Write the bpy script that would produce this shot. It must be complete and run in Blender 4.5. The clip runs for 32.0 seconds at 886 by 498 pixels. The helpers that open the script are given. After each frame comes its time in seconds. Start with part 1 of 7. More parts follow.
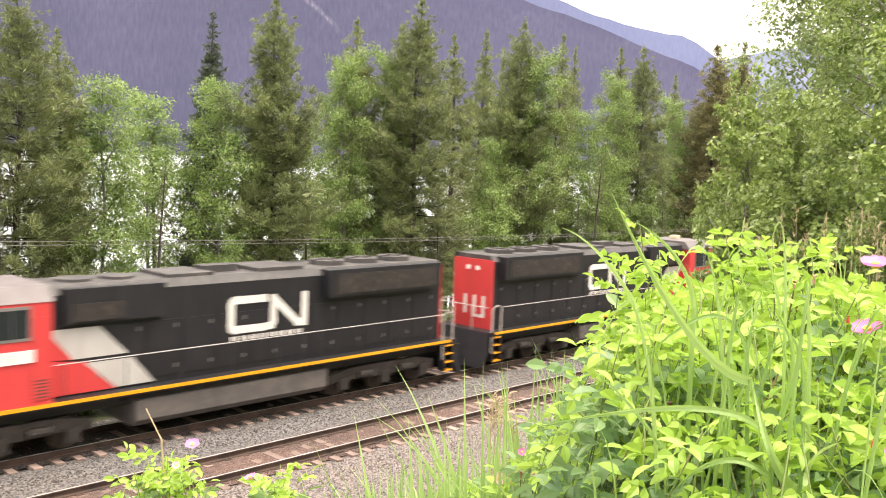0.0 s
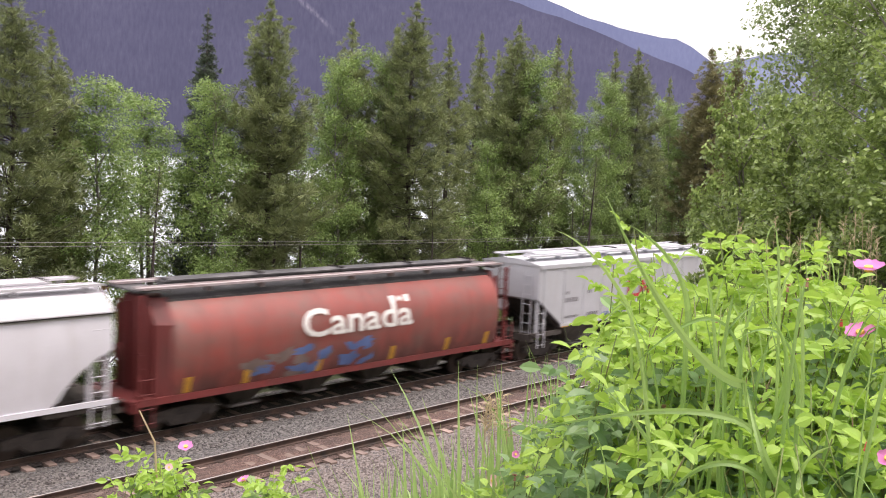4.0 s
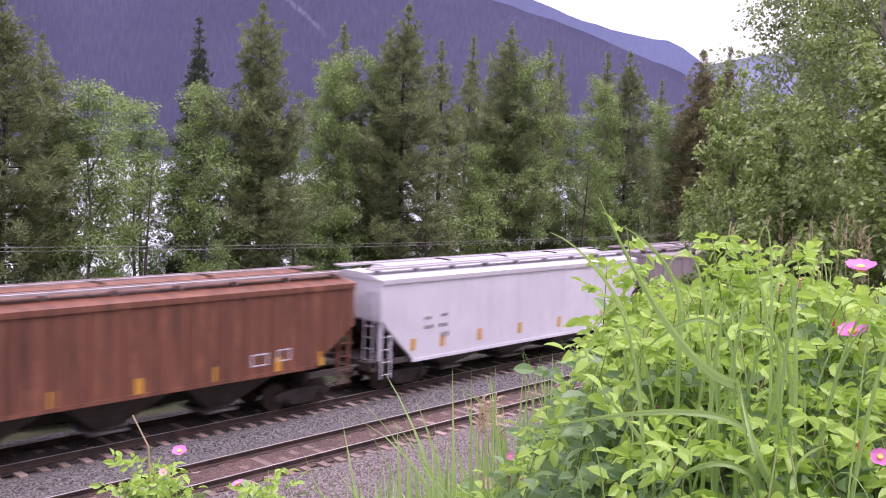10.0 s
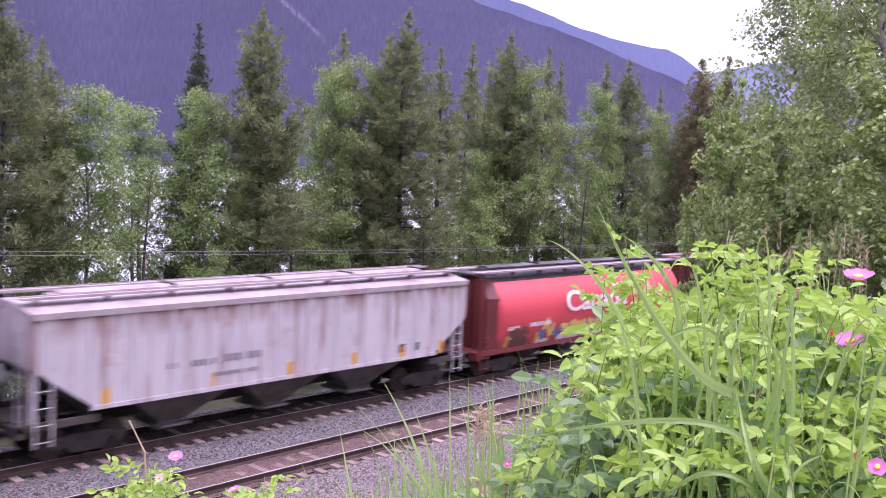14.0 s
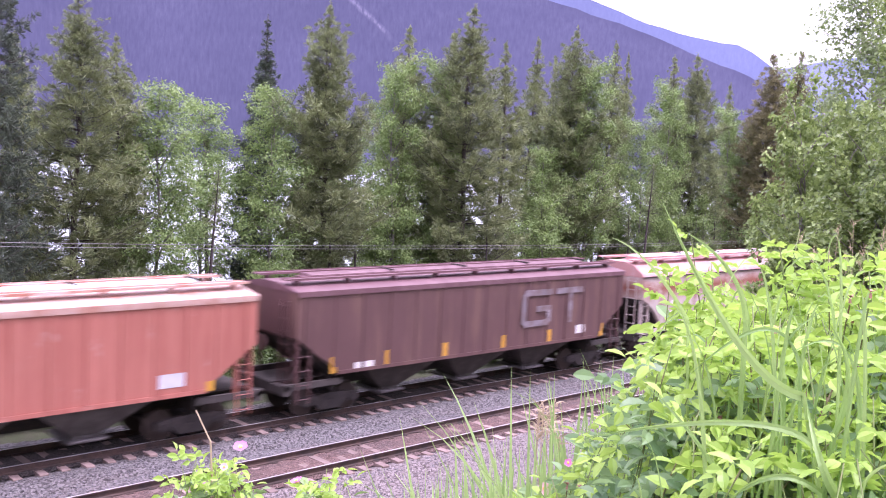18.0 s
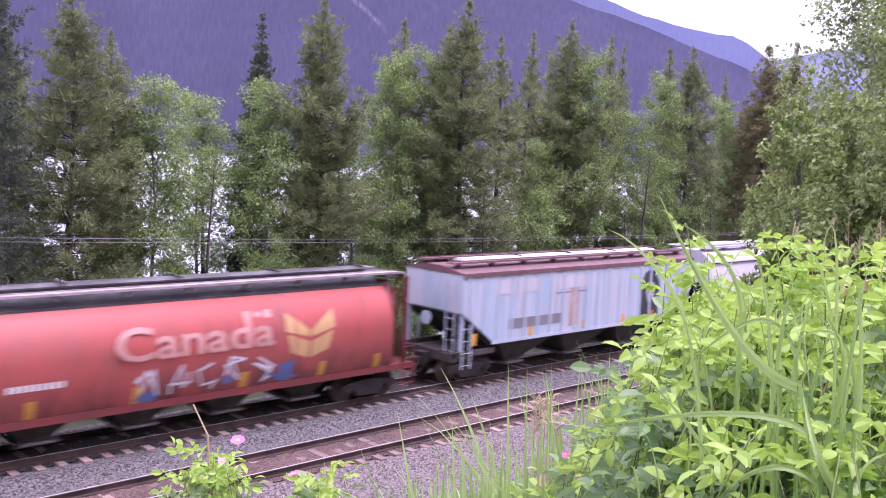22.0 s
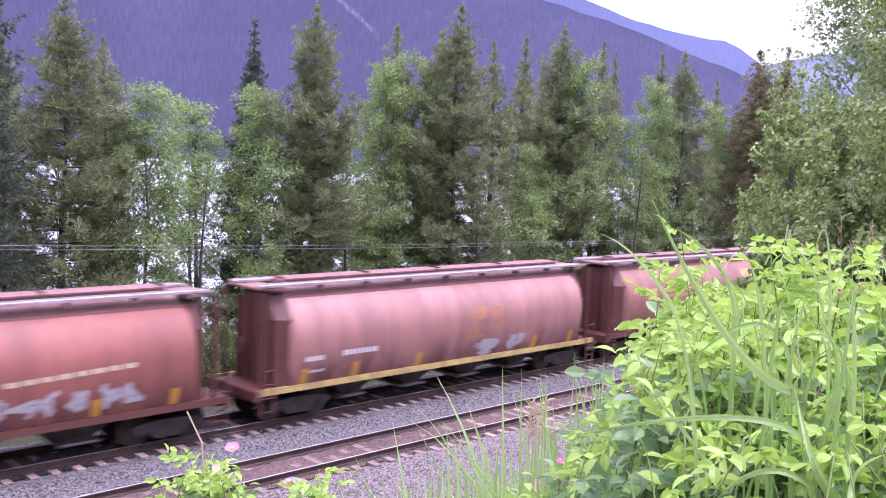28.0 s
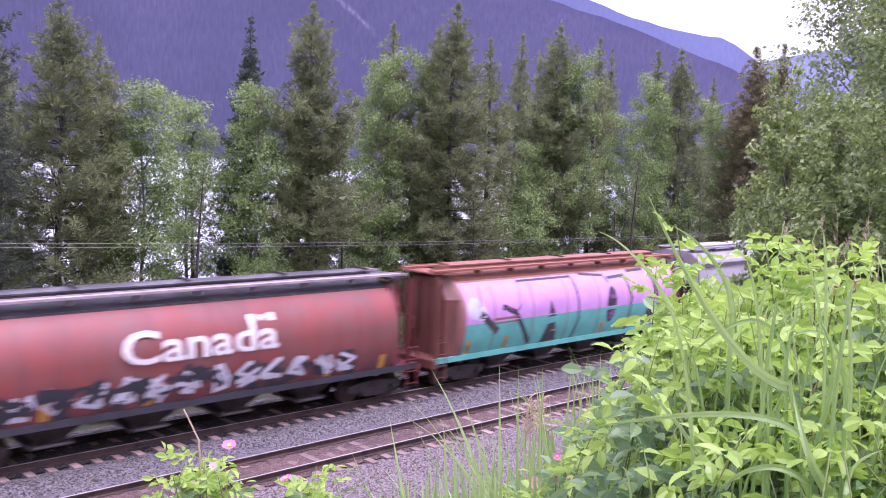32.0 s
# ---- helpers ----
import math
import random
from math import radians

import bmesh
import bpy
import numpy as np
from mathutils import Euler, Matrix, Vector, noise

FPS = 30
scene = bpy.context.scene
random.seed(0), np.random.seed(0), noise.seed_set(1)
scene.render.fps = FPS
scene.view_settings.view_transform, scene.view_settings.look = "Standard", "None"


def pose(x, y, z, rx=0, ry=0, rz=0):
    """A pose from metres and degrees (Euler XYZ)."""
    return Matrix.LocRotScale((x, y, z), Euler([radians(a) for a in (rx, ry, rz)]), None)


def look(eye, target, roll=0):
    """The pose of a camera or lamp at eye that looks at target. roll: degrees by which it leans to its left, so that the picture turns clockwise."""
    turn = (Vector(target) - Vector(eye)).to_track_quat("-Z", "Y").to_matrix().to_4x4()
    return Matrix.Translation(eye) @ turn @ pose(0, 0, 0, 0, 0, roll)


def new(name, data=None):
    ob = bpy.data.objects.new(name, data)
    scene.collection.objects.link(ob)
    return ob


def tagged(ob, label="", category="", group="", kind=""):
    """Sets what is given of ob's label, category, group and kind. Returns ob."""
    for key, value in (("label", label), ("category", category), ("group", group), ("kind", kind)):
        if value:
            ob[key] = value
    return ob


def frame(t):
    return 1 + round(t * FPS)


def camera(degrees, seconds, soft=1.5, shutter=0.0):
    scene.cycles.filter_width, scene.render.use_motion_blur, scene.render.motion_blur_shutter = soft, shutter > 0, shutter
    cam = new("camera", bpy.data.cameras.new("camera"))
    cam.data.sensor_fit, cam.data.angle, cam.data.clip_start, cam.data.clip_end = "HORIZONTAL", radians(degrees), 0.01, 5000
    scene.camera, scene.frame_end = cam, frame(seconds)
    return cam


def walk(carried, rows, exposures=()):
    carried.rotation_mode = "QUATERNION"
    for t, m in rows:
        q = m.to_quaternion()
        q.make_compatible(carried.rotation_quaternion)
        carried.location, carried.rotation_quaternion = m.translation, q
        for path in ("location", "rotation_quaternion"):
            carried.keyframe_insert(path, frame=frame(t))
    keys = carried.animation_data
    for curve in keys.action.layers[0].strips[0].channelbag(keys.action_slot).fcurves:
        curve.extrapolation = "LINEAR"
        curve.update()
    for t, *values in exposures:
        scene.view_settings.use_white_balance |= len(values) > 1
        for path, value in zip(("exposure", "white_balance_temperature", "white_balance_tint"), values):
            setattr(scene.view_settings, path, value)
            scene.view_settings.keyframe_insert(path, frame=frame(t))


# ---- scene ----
cam = camera(50.43, 32.0, soft=1.0, shutter=0.4)
EYE = (0.0, 0.0, 8.42)
# seconds, heading from the track's direction, tilt, lean
TURNS = [(0, 43.30, -5.34, 2.36), (0.5, 43.25, -5.23, 2.46), (1, 43.27, -5.11, 2.15), (1.5, 43.14, -5.08, 2.42), (2, 43.09, -5.10, 2.34),
         (2.5, 43.03, -5.12, 2.42), (3, 43.06, -5.15, 2.32), (3.5, 43.02, -5.21, 2.52), (5.5, 42.83, -5.06, 2.46), (6, 42.85, -5.05, 2.29),
         (6.5, 42.85, -5.05, 2.21), (7, 42.80, -5.07, 2.27), (7.5, 42.78, -5.12, 2.36), (8, 42.77, -5.12, 2.35), (8.5, 42.75, -5.07, 2.34),
         (9, 42.65, -5.02, 2.36), (9.5, 42.59, -5.00, 2.24), (10, 42.56, -5.02, 2.25), (10.5, 42.57, -5.00, 2.26), (11, 42.55, -4.94, 2.44),
         (11.5, 42.57, -4.88, 2.39), (12, 42.61, -4.83, 2.36), (12.5, 42.59, -4.79, 2.23), (13, 42.60, -4.75, 2.14), (13.5, 42.49, -4.70, 2.31),
         (14, 42.47, -4.59, 2.62), (14.5, 42.55, -4.37, 2.68), (16.5, 45.20, -4.37, 3.30), (17, 46.87, -4.68, 3.10), (17.5, 46.77, -4.82, 3.21),
         (18, 46.29, -5.00, 2.94), (18.5, 46.05, -5.24, 2.88), (19, 46.09, -5.36, 2.84), (19.5, 46.12, -5.38, 2.73), (20, 46.10, -5.34, 2.67),
         (20.5, 46.11, -5.34, 2.67), (21, 46.13, -5.38, 2.66), (21.5, 46.12, -5.40, 2.62), (22, 46.05, -5.42, 2.66), (22.5, 46.02, -5.40, 2.53),
         (23, 45.94, -5.34, 2.45), (23.5, 45.89, -5.23, 2.60), (24, 45.89, -5.09, 2.50), (24.5, 45.88, -5.06, 2.41), (25, 45.80, -5.14, 2.55),
         (25.5, 45.73, -5.19, 2.51), (27.5, 45.71, -5.02, 2.40), (28, 45.68, -5.07, 2.39), (28.5, 45.67, -5.11, 2.20), (29, 45.59, -5.05, 2.31),
         (29.5, 45.56, -5.13, 2.40), (30, 45.59, -5.18, 2.39), (30.5, 45.60, -5.13, 2.28), (31, 45.55, -5.12, 2.35), (31.5, 45.52, -5.14, 2.28),
         (32, 45.47, -5.23, 2.32)]


# the clip's own brightening and tint: seconds, stops, kelvin, tint
EXPOSURES = [(0, 1.4, 7960, 12), (1, 1.22, 7660, 13), (2, 1.21, 7460, 15), (3, 0.85, 7260, 14), (6, 0.6, 7110, 28), (7, 0.66, 6960, 29), (8, 0.62, 6810, 34), (9, 0.87, 6560, 36), (10, 0.6, 6360, 40), (11, 1.1, 6360, 40), (12, 0.98, 6210, 37), (13, 1.0, 6010, 42), (14, 0.76, 5980, 49), (17, 0.8, 5910, 50), (18, 1.28, 5940, 46), (19, 0.83, 5890, 49), (20, 0.3, 5860, 51), (21, 0.2, 5890, 46), (22, 0.9, 5960, 50), (23, 1.19, 5780, 48), (24, 1.27, 5910, 44), (25, 0.84, 5800, 47), (28, 1.1, 5730, 46), (29, 1.09, 5810, 51), (30, 0.79, 5740, 51), (31, 0.7, 5810, 53), (32, 0.86, 5780, 53)]


def aim(yaw, tilt, lean):
    a, b = radians(yaw), radians(tilt)
    way = Vector((math.cos(a) * math.cos(b), math.sin(a) * math.cos(b), math.sin(b)))
    return look(EYE, Vector(EYE) + 10 * way, lean)


walk(cam, [(t, aim(a, b, c)) for t, a, b, c in TURNS], exposures=EXPOSURES)

# ---- sky and sun: bright overcast ----
world = bpy.data.worlds.new("overcast_sky")
scene.world = world
world.use_nodes = True
wt = world.node_tree
bg = wt.nodes["Background"]
sky = wt.nodes.new("ShaderNodeTexSky")
sky.sky_type, sky.sun_disc = "NISHITA", False
sky.sun_elevation, sky.sun_rotation = radians(52), radians(200)
cloud = wt.nodes.new("ShaderNodeMix")
cloud.data_type, cloud.blend_type = "RGBA", "MIX"
cloud.inputs["Factor"].default_value = 0.8
cloud.inputs["B"].default_value = (12.0, 12.2, 12.8, 1)
wt.links.new(sky.outputs[0], cloud.inputs["A"])
# an overcast sky is brighter overhead than at the horizon
heights = wt.nodes.new("ShaderNodeTexCoord")
split = wt.nodes.new("ShaderNodeSeparateXYZ")
wt.links.new(heights.outputs["Generated"], split.inputs[0])
rise = wt.nodes.new("ShaderNodeMapRange")
rise.inputs["From Min"].default_value, rise.inputs["From Max"].default_value = 0.0, 1.0
rise.inputs["To Min"].default_value, rise.inputs["To Max"].default_value = 0.62, 1.75
wt.links.new(split.outputs["Z"], rise.inputs["Value"])
dome = wt.nodes.new("ShaderNodeMix")
dome.data_type, dome.blend_type = "RGBA", "MULTIPLY"
dome.inputs["Factor"].default_value = 1.0
wt.links.new(cloud.outputs["Result"], dome.inputs["A"])
wt.links.new(rise.outputs[0], dome.inputs["B"])
wt.links.new(dome.outputs["Result"], bg.inputs["Color"])
bg.inputs["Strength"].default_value = 0.10
sun = new("sun", bpy.data.lights.new("sun", "SUN"))
sun.data.energy, sun.data.angle, sun.data.color = 1.5, radians(14), (1.0, 0.97, 0.92)
sun.matrix_world = look((0, 0, 100), Vector((0, 0, 100)) - Vector((0.10, -0.30, 0.95)))

# ---- mesh helpers ----


class Geo:
    """Vertices and faces gathered for one mesh."""

    def __init__(self):
        self.v, self.f = [], []

    def add(self, verts, faces):
        n = len(self.v)
        self.v.extend(tuple(p) for p in verts)
        self.f.extend(tuple(i + n for i in f) for f in faces)
        return self

    def box(self, x, y, z, sx, sy, sz, m=None):
        """A box by its centre and full sizes."""
        pts = [Vector((x + i * sx / 2, y + j * sy / 2, z + k * sz / 2)) for i in (-1, 1) for j in (-1, 1) for k in (-1, 1)]
        if m is not None:
            pts = [m @ p for p in pts]
        return self.add(pts, [(0, 1, 3, 2), (4, 6, 7, 5), (0, 4, 5, 1), (2, 3, 7, 6), (0, 2, 6, 4), (1, 5, 7, 3)])

    def loft(self, rings, caps=True, close=True):
        n = len(rings[0])
        k = len(self.v)
        for r in rings:
            self.v.extend(tuple(p) for p in r)
        for i in range(len(rings) - 1):
            for j in range(n if close else n - 1):
                a, b = k + i * n + j, k + i * n + (j + 1) % n
                self.f.append((a, b, b + n, a + n))
        if caps:
            self.f.append(tuple(k + j for j in reversed(range(n))))
            self.f.append(tuple(k + (len(rings) - 1) * n + j for j in range(n)))
        return self

    def tube(self, pts, r, n=6, r2=None):
        """A round bar along the points, tapering from r to r2."""
        pts = [Vector(p) for p in pts]
        r2 = r if r2 is None else r2
        rings = []
        for i, p in enumerate(pts):
            d = (pts[min(i + 1, len(pts) - 1)] - pts[max(i - 1, 0)]).normalized()
            s = d.cross(Vector((0, 0, 1)) if abs(d.z) < 0.9 else Vector((1, 0, 0))).normalized()
            u = s.cross(d)
            q = r + (r2 - r) * i / max(1, len(pts) - 1)
            rings.append([p + q * (math.cos(a) * s + math.sin(a) * u) for a in (2 * math.pi * k / n for k in range(n))])
        return self.loft(rings)

    def prism(self, poly, y0, y1):
        """A polygon in x and z pushed from y0 to y1."""
        return self.loft([[(x, y0, z) for x, z in poly], [(x, y1, z) for x, z in poly]])

    def mesh(self, name, smooth=False):
        me = bpy.data.meshes.new(name)
        me.from_pydata(self.v, [], self.f)
        if smooth:
            me.polygons.foreach_set("use_smooth", [True] * len(me.polygons))
        me.update()
        return me


def recalc(me):
    bm = bmesh.new()
    bm.from_mesh(me)
    bmesh.ops.recalc_face_normals(bm, faces=bm.faces)
    bm.to_mesh(me)
    bm.free()
    return me


def part(name, data, material, parent=None, label=""):
    """Links a mesh, or gathered geometry, as one object under a thing or a part."""
    if isinstance(data, Geo):
        data = recalc(data.mesh(name)) if len(data.f) < 4000 else data.mesh(name)
    if not data.materials:
        data.materials.append(None)
    ob = new(name, data)
    ob.material_slots[0].link = "OBJECT"
    ob.material_slots[0].material = material
    ob.parent = parent
    if label:
        tagged(ob, label)
    return ob


def base(name, x, y, z, label, category, group="", kind=""):
    ob = new(name)
    ob.empty_display_size = 0.2
    ob.matrix_world = pose(x, y, z)
    return tagged(ob, label, category, group, kind)


# ---- materials ----


def nodes_of(name):
    m = bpy.data.materials.new(name)
    m.use_nodes = True
    return m, m.node_tree, m.node_tree.nodes["Principled BSDF"]


def noise_node(nt, scale, detail=4.0, rough=0.6, stretch=(1, 1, 1), world=False):
    co = nt.nodes.new("ShaderNodeTexCoord") if not world else nt.nodes.new("ShaderNodeNewGeometry")
    mp = nt.nodes.new("ShaderNodeMapping")
    mp.inputs["Scale"].default_value = stretch
    nt.links.new(co.outputs["Position" if world else "Object"], mp.inputs["Vector"])
    n = nt.nodes.new("ShaderNodeTexNoise")
    n.inputs["Scale"].default_value, n.inputs["Detail"].default_value, n.inputs["Roughness"].default_value = scale, detail, rough
    nt.links.new(mp.outputs[0], n.inputs["Vector"])
    return n.outputs["Fac"]


def ramp(nt, fac, lo, hi):
    r = nt.nodes.new("ShaderNodeMapRange")
    r.inputs["From Min"].default_value, r.inputs["From Max"].default_value = lo, hi
    nt.links.new(fac, r.inputs["Value"])
    return r.outputs[0]


def blend(nt, fac, a, b, how="MIX"):
    m = nt.nodes.new("ShaderNodeMix")
    m.data_type, m.blend_type = "RGBA", how
    for key, value in (("Factor", fac), ("A", a), ("B", b)):
        if isinstance(value, bpy.types.NodeSocket):
            nt.links.new(value, m.inputs[key])
        elif key == "Factor":
            m.inputs[key].default_value = value
        else:
            m.inputs[key].default_value = (*value[:3], 1)
    return m.outputs["Result"]


def shade(c, k):
    return tuple(min(1.0, x * k) for x in c)


def surf(name, col, rough=0.6, metal=0.0, var=0.2, scale=1.5, fine=30, bump=0.15, dirt=None, dirt_at=(0.5, 0.75), streak=(1, 1, 1), dirt_scale=2.0,
         rand=0.0, world=False, dirt2=None, bump_dist=0.01, band=None):
    """A surface with broad and fine changes of colour, dirt or rust in patches or streaks, and fine relief."""
    m, nt, p = nodes_of(name)
    big = noise_node(nt, scale, 5, 0.6, world=world)
    c = blend(nt, ramp(nt, big, 0.3, 0.7), shade(col, 1 - var), shade(col, 1 + var))
    grain = noise_node(nt, fine, 3, 0.7, world=world)
    c = blend(nt, ramp(nt, grain, 0.25, 0.75), c, blend(nt, 0.5, c, shade(col, 1 - var)))
    if dirt:
        d = noise_node(nt, dirt_scale, 6, 0.65, streak, world=world)
        c = blend(nt, ramp(nt, d, *dirt_at), c, dirt)
    if dirt2:
        d = noise_node(nt, dirt2[1], 6, 0.7, dirt2[2], world=world)
        c = blend(nt, ramp(nt, d, *dirt2[3]), c, dirt2[0])
    if band:
        # stains and darker bands along one height: colour, height, spread, noise scale, stretch, threshold
        tone, zc, spread, sc, stretch, at = band
        pos = nt.nodes.new("ShaderNodeTexCoord")
        xyz = nt.nodes.new("ShaderNodeSeparateXYZ")
        nt.links.new(pos.outputs["Object"], xyz.inputs[0])
        off = nt.nodes.new("ShaderNodeMath")
        off.operation = "SUBTRACT"
        off.inputs[1].default_value = zc
        nt.links.new(xyz.outputs["Z"], off.inputs[0])
        gap = nt.nodes.new("ShaderNodeMath")
        gap.operation = "ABSOLUTE"
        nt.links.new(off.outputs[0], gap.inputs[0])
        close = ramp(nt, gap.outputs[0], spread, 0.0)
        both = nt.nodes.new("ShaderNodeMath")
        both.operation = "MULTIPLY"
        nt.links.new(close, both.inputs[0])
        nt.links.new(ramp(nt, noise_node(nt, sc, 6, 0.7, stretch), *at), both.inputs[1])
        c = blend(nt, both.outputs[0], c, tone)
    if rand:
        info = nt.nodes.new("ShaderNodeObjectInfo")
        c = blend(nt, ramp(nt, info.outputs["Random"], 0, 1), blend(nt, rand, c, (0, 0, 0)), c)
    nt.links.new(c, p.inputs["Base Color"])
    p.inputs["Roughness"].default_value, p.inputs["Metallic"].default_value = rough, metal
    if bump:
        b = nt.nodes.new("ShaderNodeBump")
        b.inputs["Strength"].default_value, b.inputs["Distance"].default_value = bump, bump_dist
        nt.links.new(grain, b.inputs["Height"])
        nt.links.new(b.outputs[0], p.inputs["Normal"])
    return m


def gravel(name, col, stain, scale, stain_at=(0.42, 0.66), near=None, pale=0.24):
    """Crushed stone: every stone its own shade, with stains in broad patches."""
    m, nt, p = nodes_of(name)
    geo = nt.nodes.new("ShaderNodeNewGeometry")
    cells = nt.nodes.new("ShaderNodeTexVoronoi")
    cells.inputs["Scale"].default_value = scale
    nt.links.new(geo.outputs["Position"], cells.inputs["Vector"])
    grey = nt.nodes.new("ShaderNodeSeparateColor")
    nt.links.new(cells.outputs["Color"], grey.inputs[0])
    patch = noise_node(nt, 0.7, 5, 0.65, (0.5, 1.5, 1), world=True)
    tone = blend(nt, ramp(nt, patch, *stain_at), col, stain)
    if near:
        # rust-tinted older stone round the siding, mixed unevenly into the grey
        place = nt.nodes.new("ShaderNodeSeparateXYZ")
        nt.links.new(geo.outputs["Position"], place.inputs[0])
        jitter = nt.nodes.new("ShaderNodeMath")
        jitter.operation = "ADD"
        nt.links.new(place.outputs["Y"], jitter.inputs[0])
        nt.links.new(ramp(nt, noise_node(nt, 1.3, 5, 0.7, world=True), 0.2, 0.8), jitter.inputs[1])
        tone = blend(nt, ramp(nt, jitter.outputs[0], 22.9, 22.2), tone, near)
        # the train's shade, painted as a dark strip along the main track
        tone = blend(nt, ramp(nt, jitter.outputs[0], 24.0, 24.9), tone, (0.030, 0.024, 0.023))
    c = blend(nt, grey.outputs[0], blend(nt, 0.62, tone, (0.0, 0.0, 0.0)), blend(nt, pale, tone, (0.86, 0.81, 0.79)))
    nt.links.new(c, p.inputs["Base Color"])
    p.inputs["Roughness"].default_value = 0.9
    b = nt.nodes.new("ShaderNodeBump")
    b.inputs["Strength"].default_value, b.inputs["Distance"].default_value = 1.0, 0.04
    b.invert = True
    nt.links.new(cells.outputs["Distance"], b.inputs["Height"])
    nt.links.new(b.outputs[0], p.inputs["Normal"])
    return m


def leaf(name, dark, light, through_col, rough=0.5, mix=0.35):
    """Leaves: each island its own shade, and light through the blade."""
    m, nt, p = nodes_of(name)
    geo = nt.nodes.new("ShaderNodeNewGeometry")
    c = blend(nt, geo.outputs["Random Per Island"], dark, light)
    n = noise_node(nt, 0.6, 3, 0.6)
    c = blend(nt, ramp(nt, n, 0.3, 0.7), blend(nt, 0.3, c, dark), blend(nt, 0.25, c, light))
    nt.links.new(c, p.inputs["Base Color"])
    p.inputs["Roughness"].default_value = rough
    tr = nt.nodes.new("ShaderNodeBsdfTranslucent")
    nt.links.new(blend(nt, 0.5, c, through_col), tr.inputs["Color"])
    mx = nt.nodes.new("ShaderNodeMixShader")
    mx.inputs[0].default_value = mix
    nt.links.new(p.outputs[0], mx.inputs[1])
    nt.links.new(tr.outputs[0], mx.inputs[2])
    nt.links.new(mx.outputs[0], nt.nodes["Material Output"].inputs["Surface"])
    return m


BLACK = surf("black_paint", (0.030, 0.030, 0.033), 0.45, var=0.25, dirt=(0.09, 0.08, 0.075), dirt_at=(0.45, 0.9))
DARK_STEEL = surf("grimy_steel", (0.030, 0.026, 0.025), 0.8, 0.2, var=0.35, dirt=(0.10, 0.075, 0.06), dirt_at=(0.5, 0.85), dirt_scale=5)
GREY_STEEL = surf("grey_steel", (0.22, 0.21, 0.21), 0.6, 0.3, var=0.2)
RAIL_SIDE = surf("rusty_rail", (0.085, 0.052, 0.042), 0.8, 0.2, var=0.3, fine=60, dirt=(0.03, 0.024, 0.022), dirt_at=(0.45, 0.7), world=True)
RAIL_TOP = surf("worn_rail_head", (0.50, 0.48, 0.49), 0.45, 0.35, var=0.1, dirt=(0.25, 0.2, 0.18), world=True)
TIE = surf("weathered_tie", (0.33, 0.24, 0.21), 0.9, var=0.3, fine=25, bump=0.6, dirt=(0.20, 0.135, 0.11), dirt_at=(0.45, 0.8), streak=(1, 0.25, 1), rand=0.45, world=True)
YELLOW = surf("yellow_mark", (0.62, 0.32, 0.04), 0.5, var=0.15, dirt=(0.3, 0.18, 0.06), dirt_at=(0.55, 0.85), dirt_scale=6)
WHITE = surf("white_mark", (0.72, 0.70, 0.69), 0.5, var=0.1, dirt=(0.45, 0.4, 0.38), dirt_at=(0.55, 0.9), dirt_scale=4)
FADED_PINK = surf("faded_pink_letters", (0.52, 0.27, 0.24), 0.6, var=0.2)
GHOST_GREY = surf("painted_over_patch", (0.20, 0.145, 0.135), 0.7, var=0.35, fine=8)
FADED_LETTER = surf("faded_letter_paint", (0.25, 0.215, 0.235), 0.6, var=0.3, fine=6, dirt=(0.15, 0.09, 0.08), dirt_at=(0.45, 0.7))
GREY_MARK = surf("grey_mark", (0.22, 0.21, 0.23), 0.5, var=0.15)
LIME_GREEN = surf("lime_spray", (0.42, 0.62, 0.12), 0.5, var=0.2)
CHARCOAL = surf("charcoal_spray", (0.045, 0.045, 0.055), 0.5, var=0.3)
PALE_SPRAY = surf("pale_spray", (0.60, 0.60, 0.66), 0.5, var=0.25, fine=12)
BLUE_SPRAY = surf("blue_spray", (0.10, 0.16, 0.36), 0.5, var=0.3)
RED_SPRAY = surf("red_spray", (0.55, 0.045, 0.05), 0.5, var=0.2)
OCHRE_SPRAY = surf("ochre_spray", (0.62, 0.46, 0.12), 0.5, var=0.2)
GLASS_DARK = surf("cab_window_glass", (0.02, 0.025, 0.03), 0.08, var=0.1, bump=0)
# ---- ground, lake, mountains ----
TRACKS = (("siding", 21.24, 0.0), ("main", 25.59, 0.067))
GROUND = surf("earth_and_grass", (0.068, 0.068, 0.040), 0.95, var=0.35, scale=0.6, fine=14, bump=0.7, dirt=(0.045, 0.062, 0.022), dirt_at=(0.4, 0.6), dirt_scale=0.5, world=True, bump_dist=0.05)
BALLAST = gravel("ballast", (0.074, 0.069, 0.070), (0.070, 0.052, 0.047), 21.0, near=(0.125, 0.088, 0.078), pale=0.20)


def smooth_step(a, b, x):
    t = min(1, max(0, (x - a) / (b - a)))
    return t * t * (3 - 2 * t)


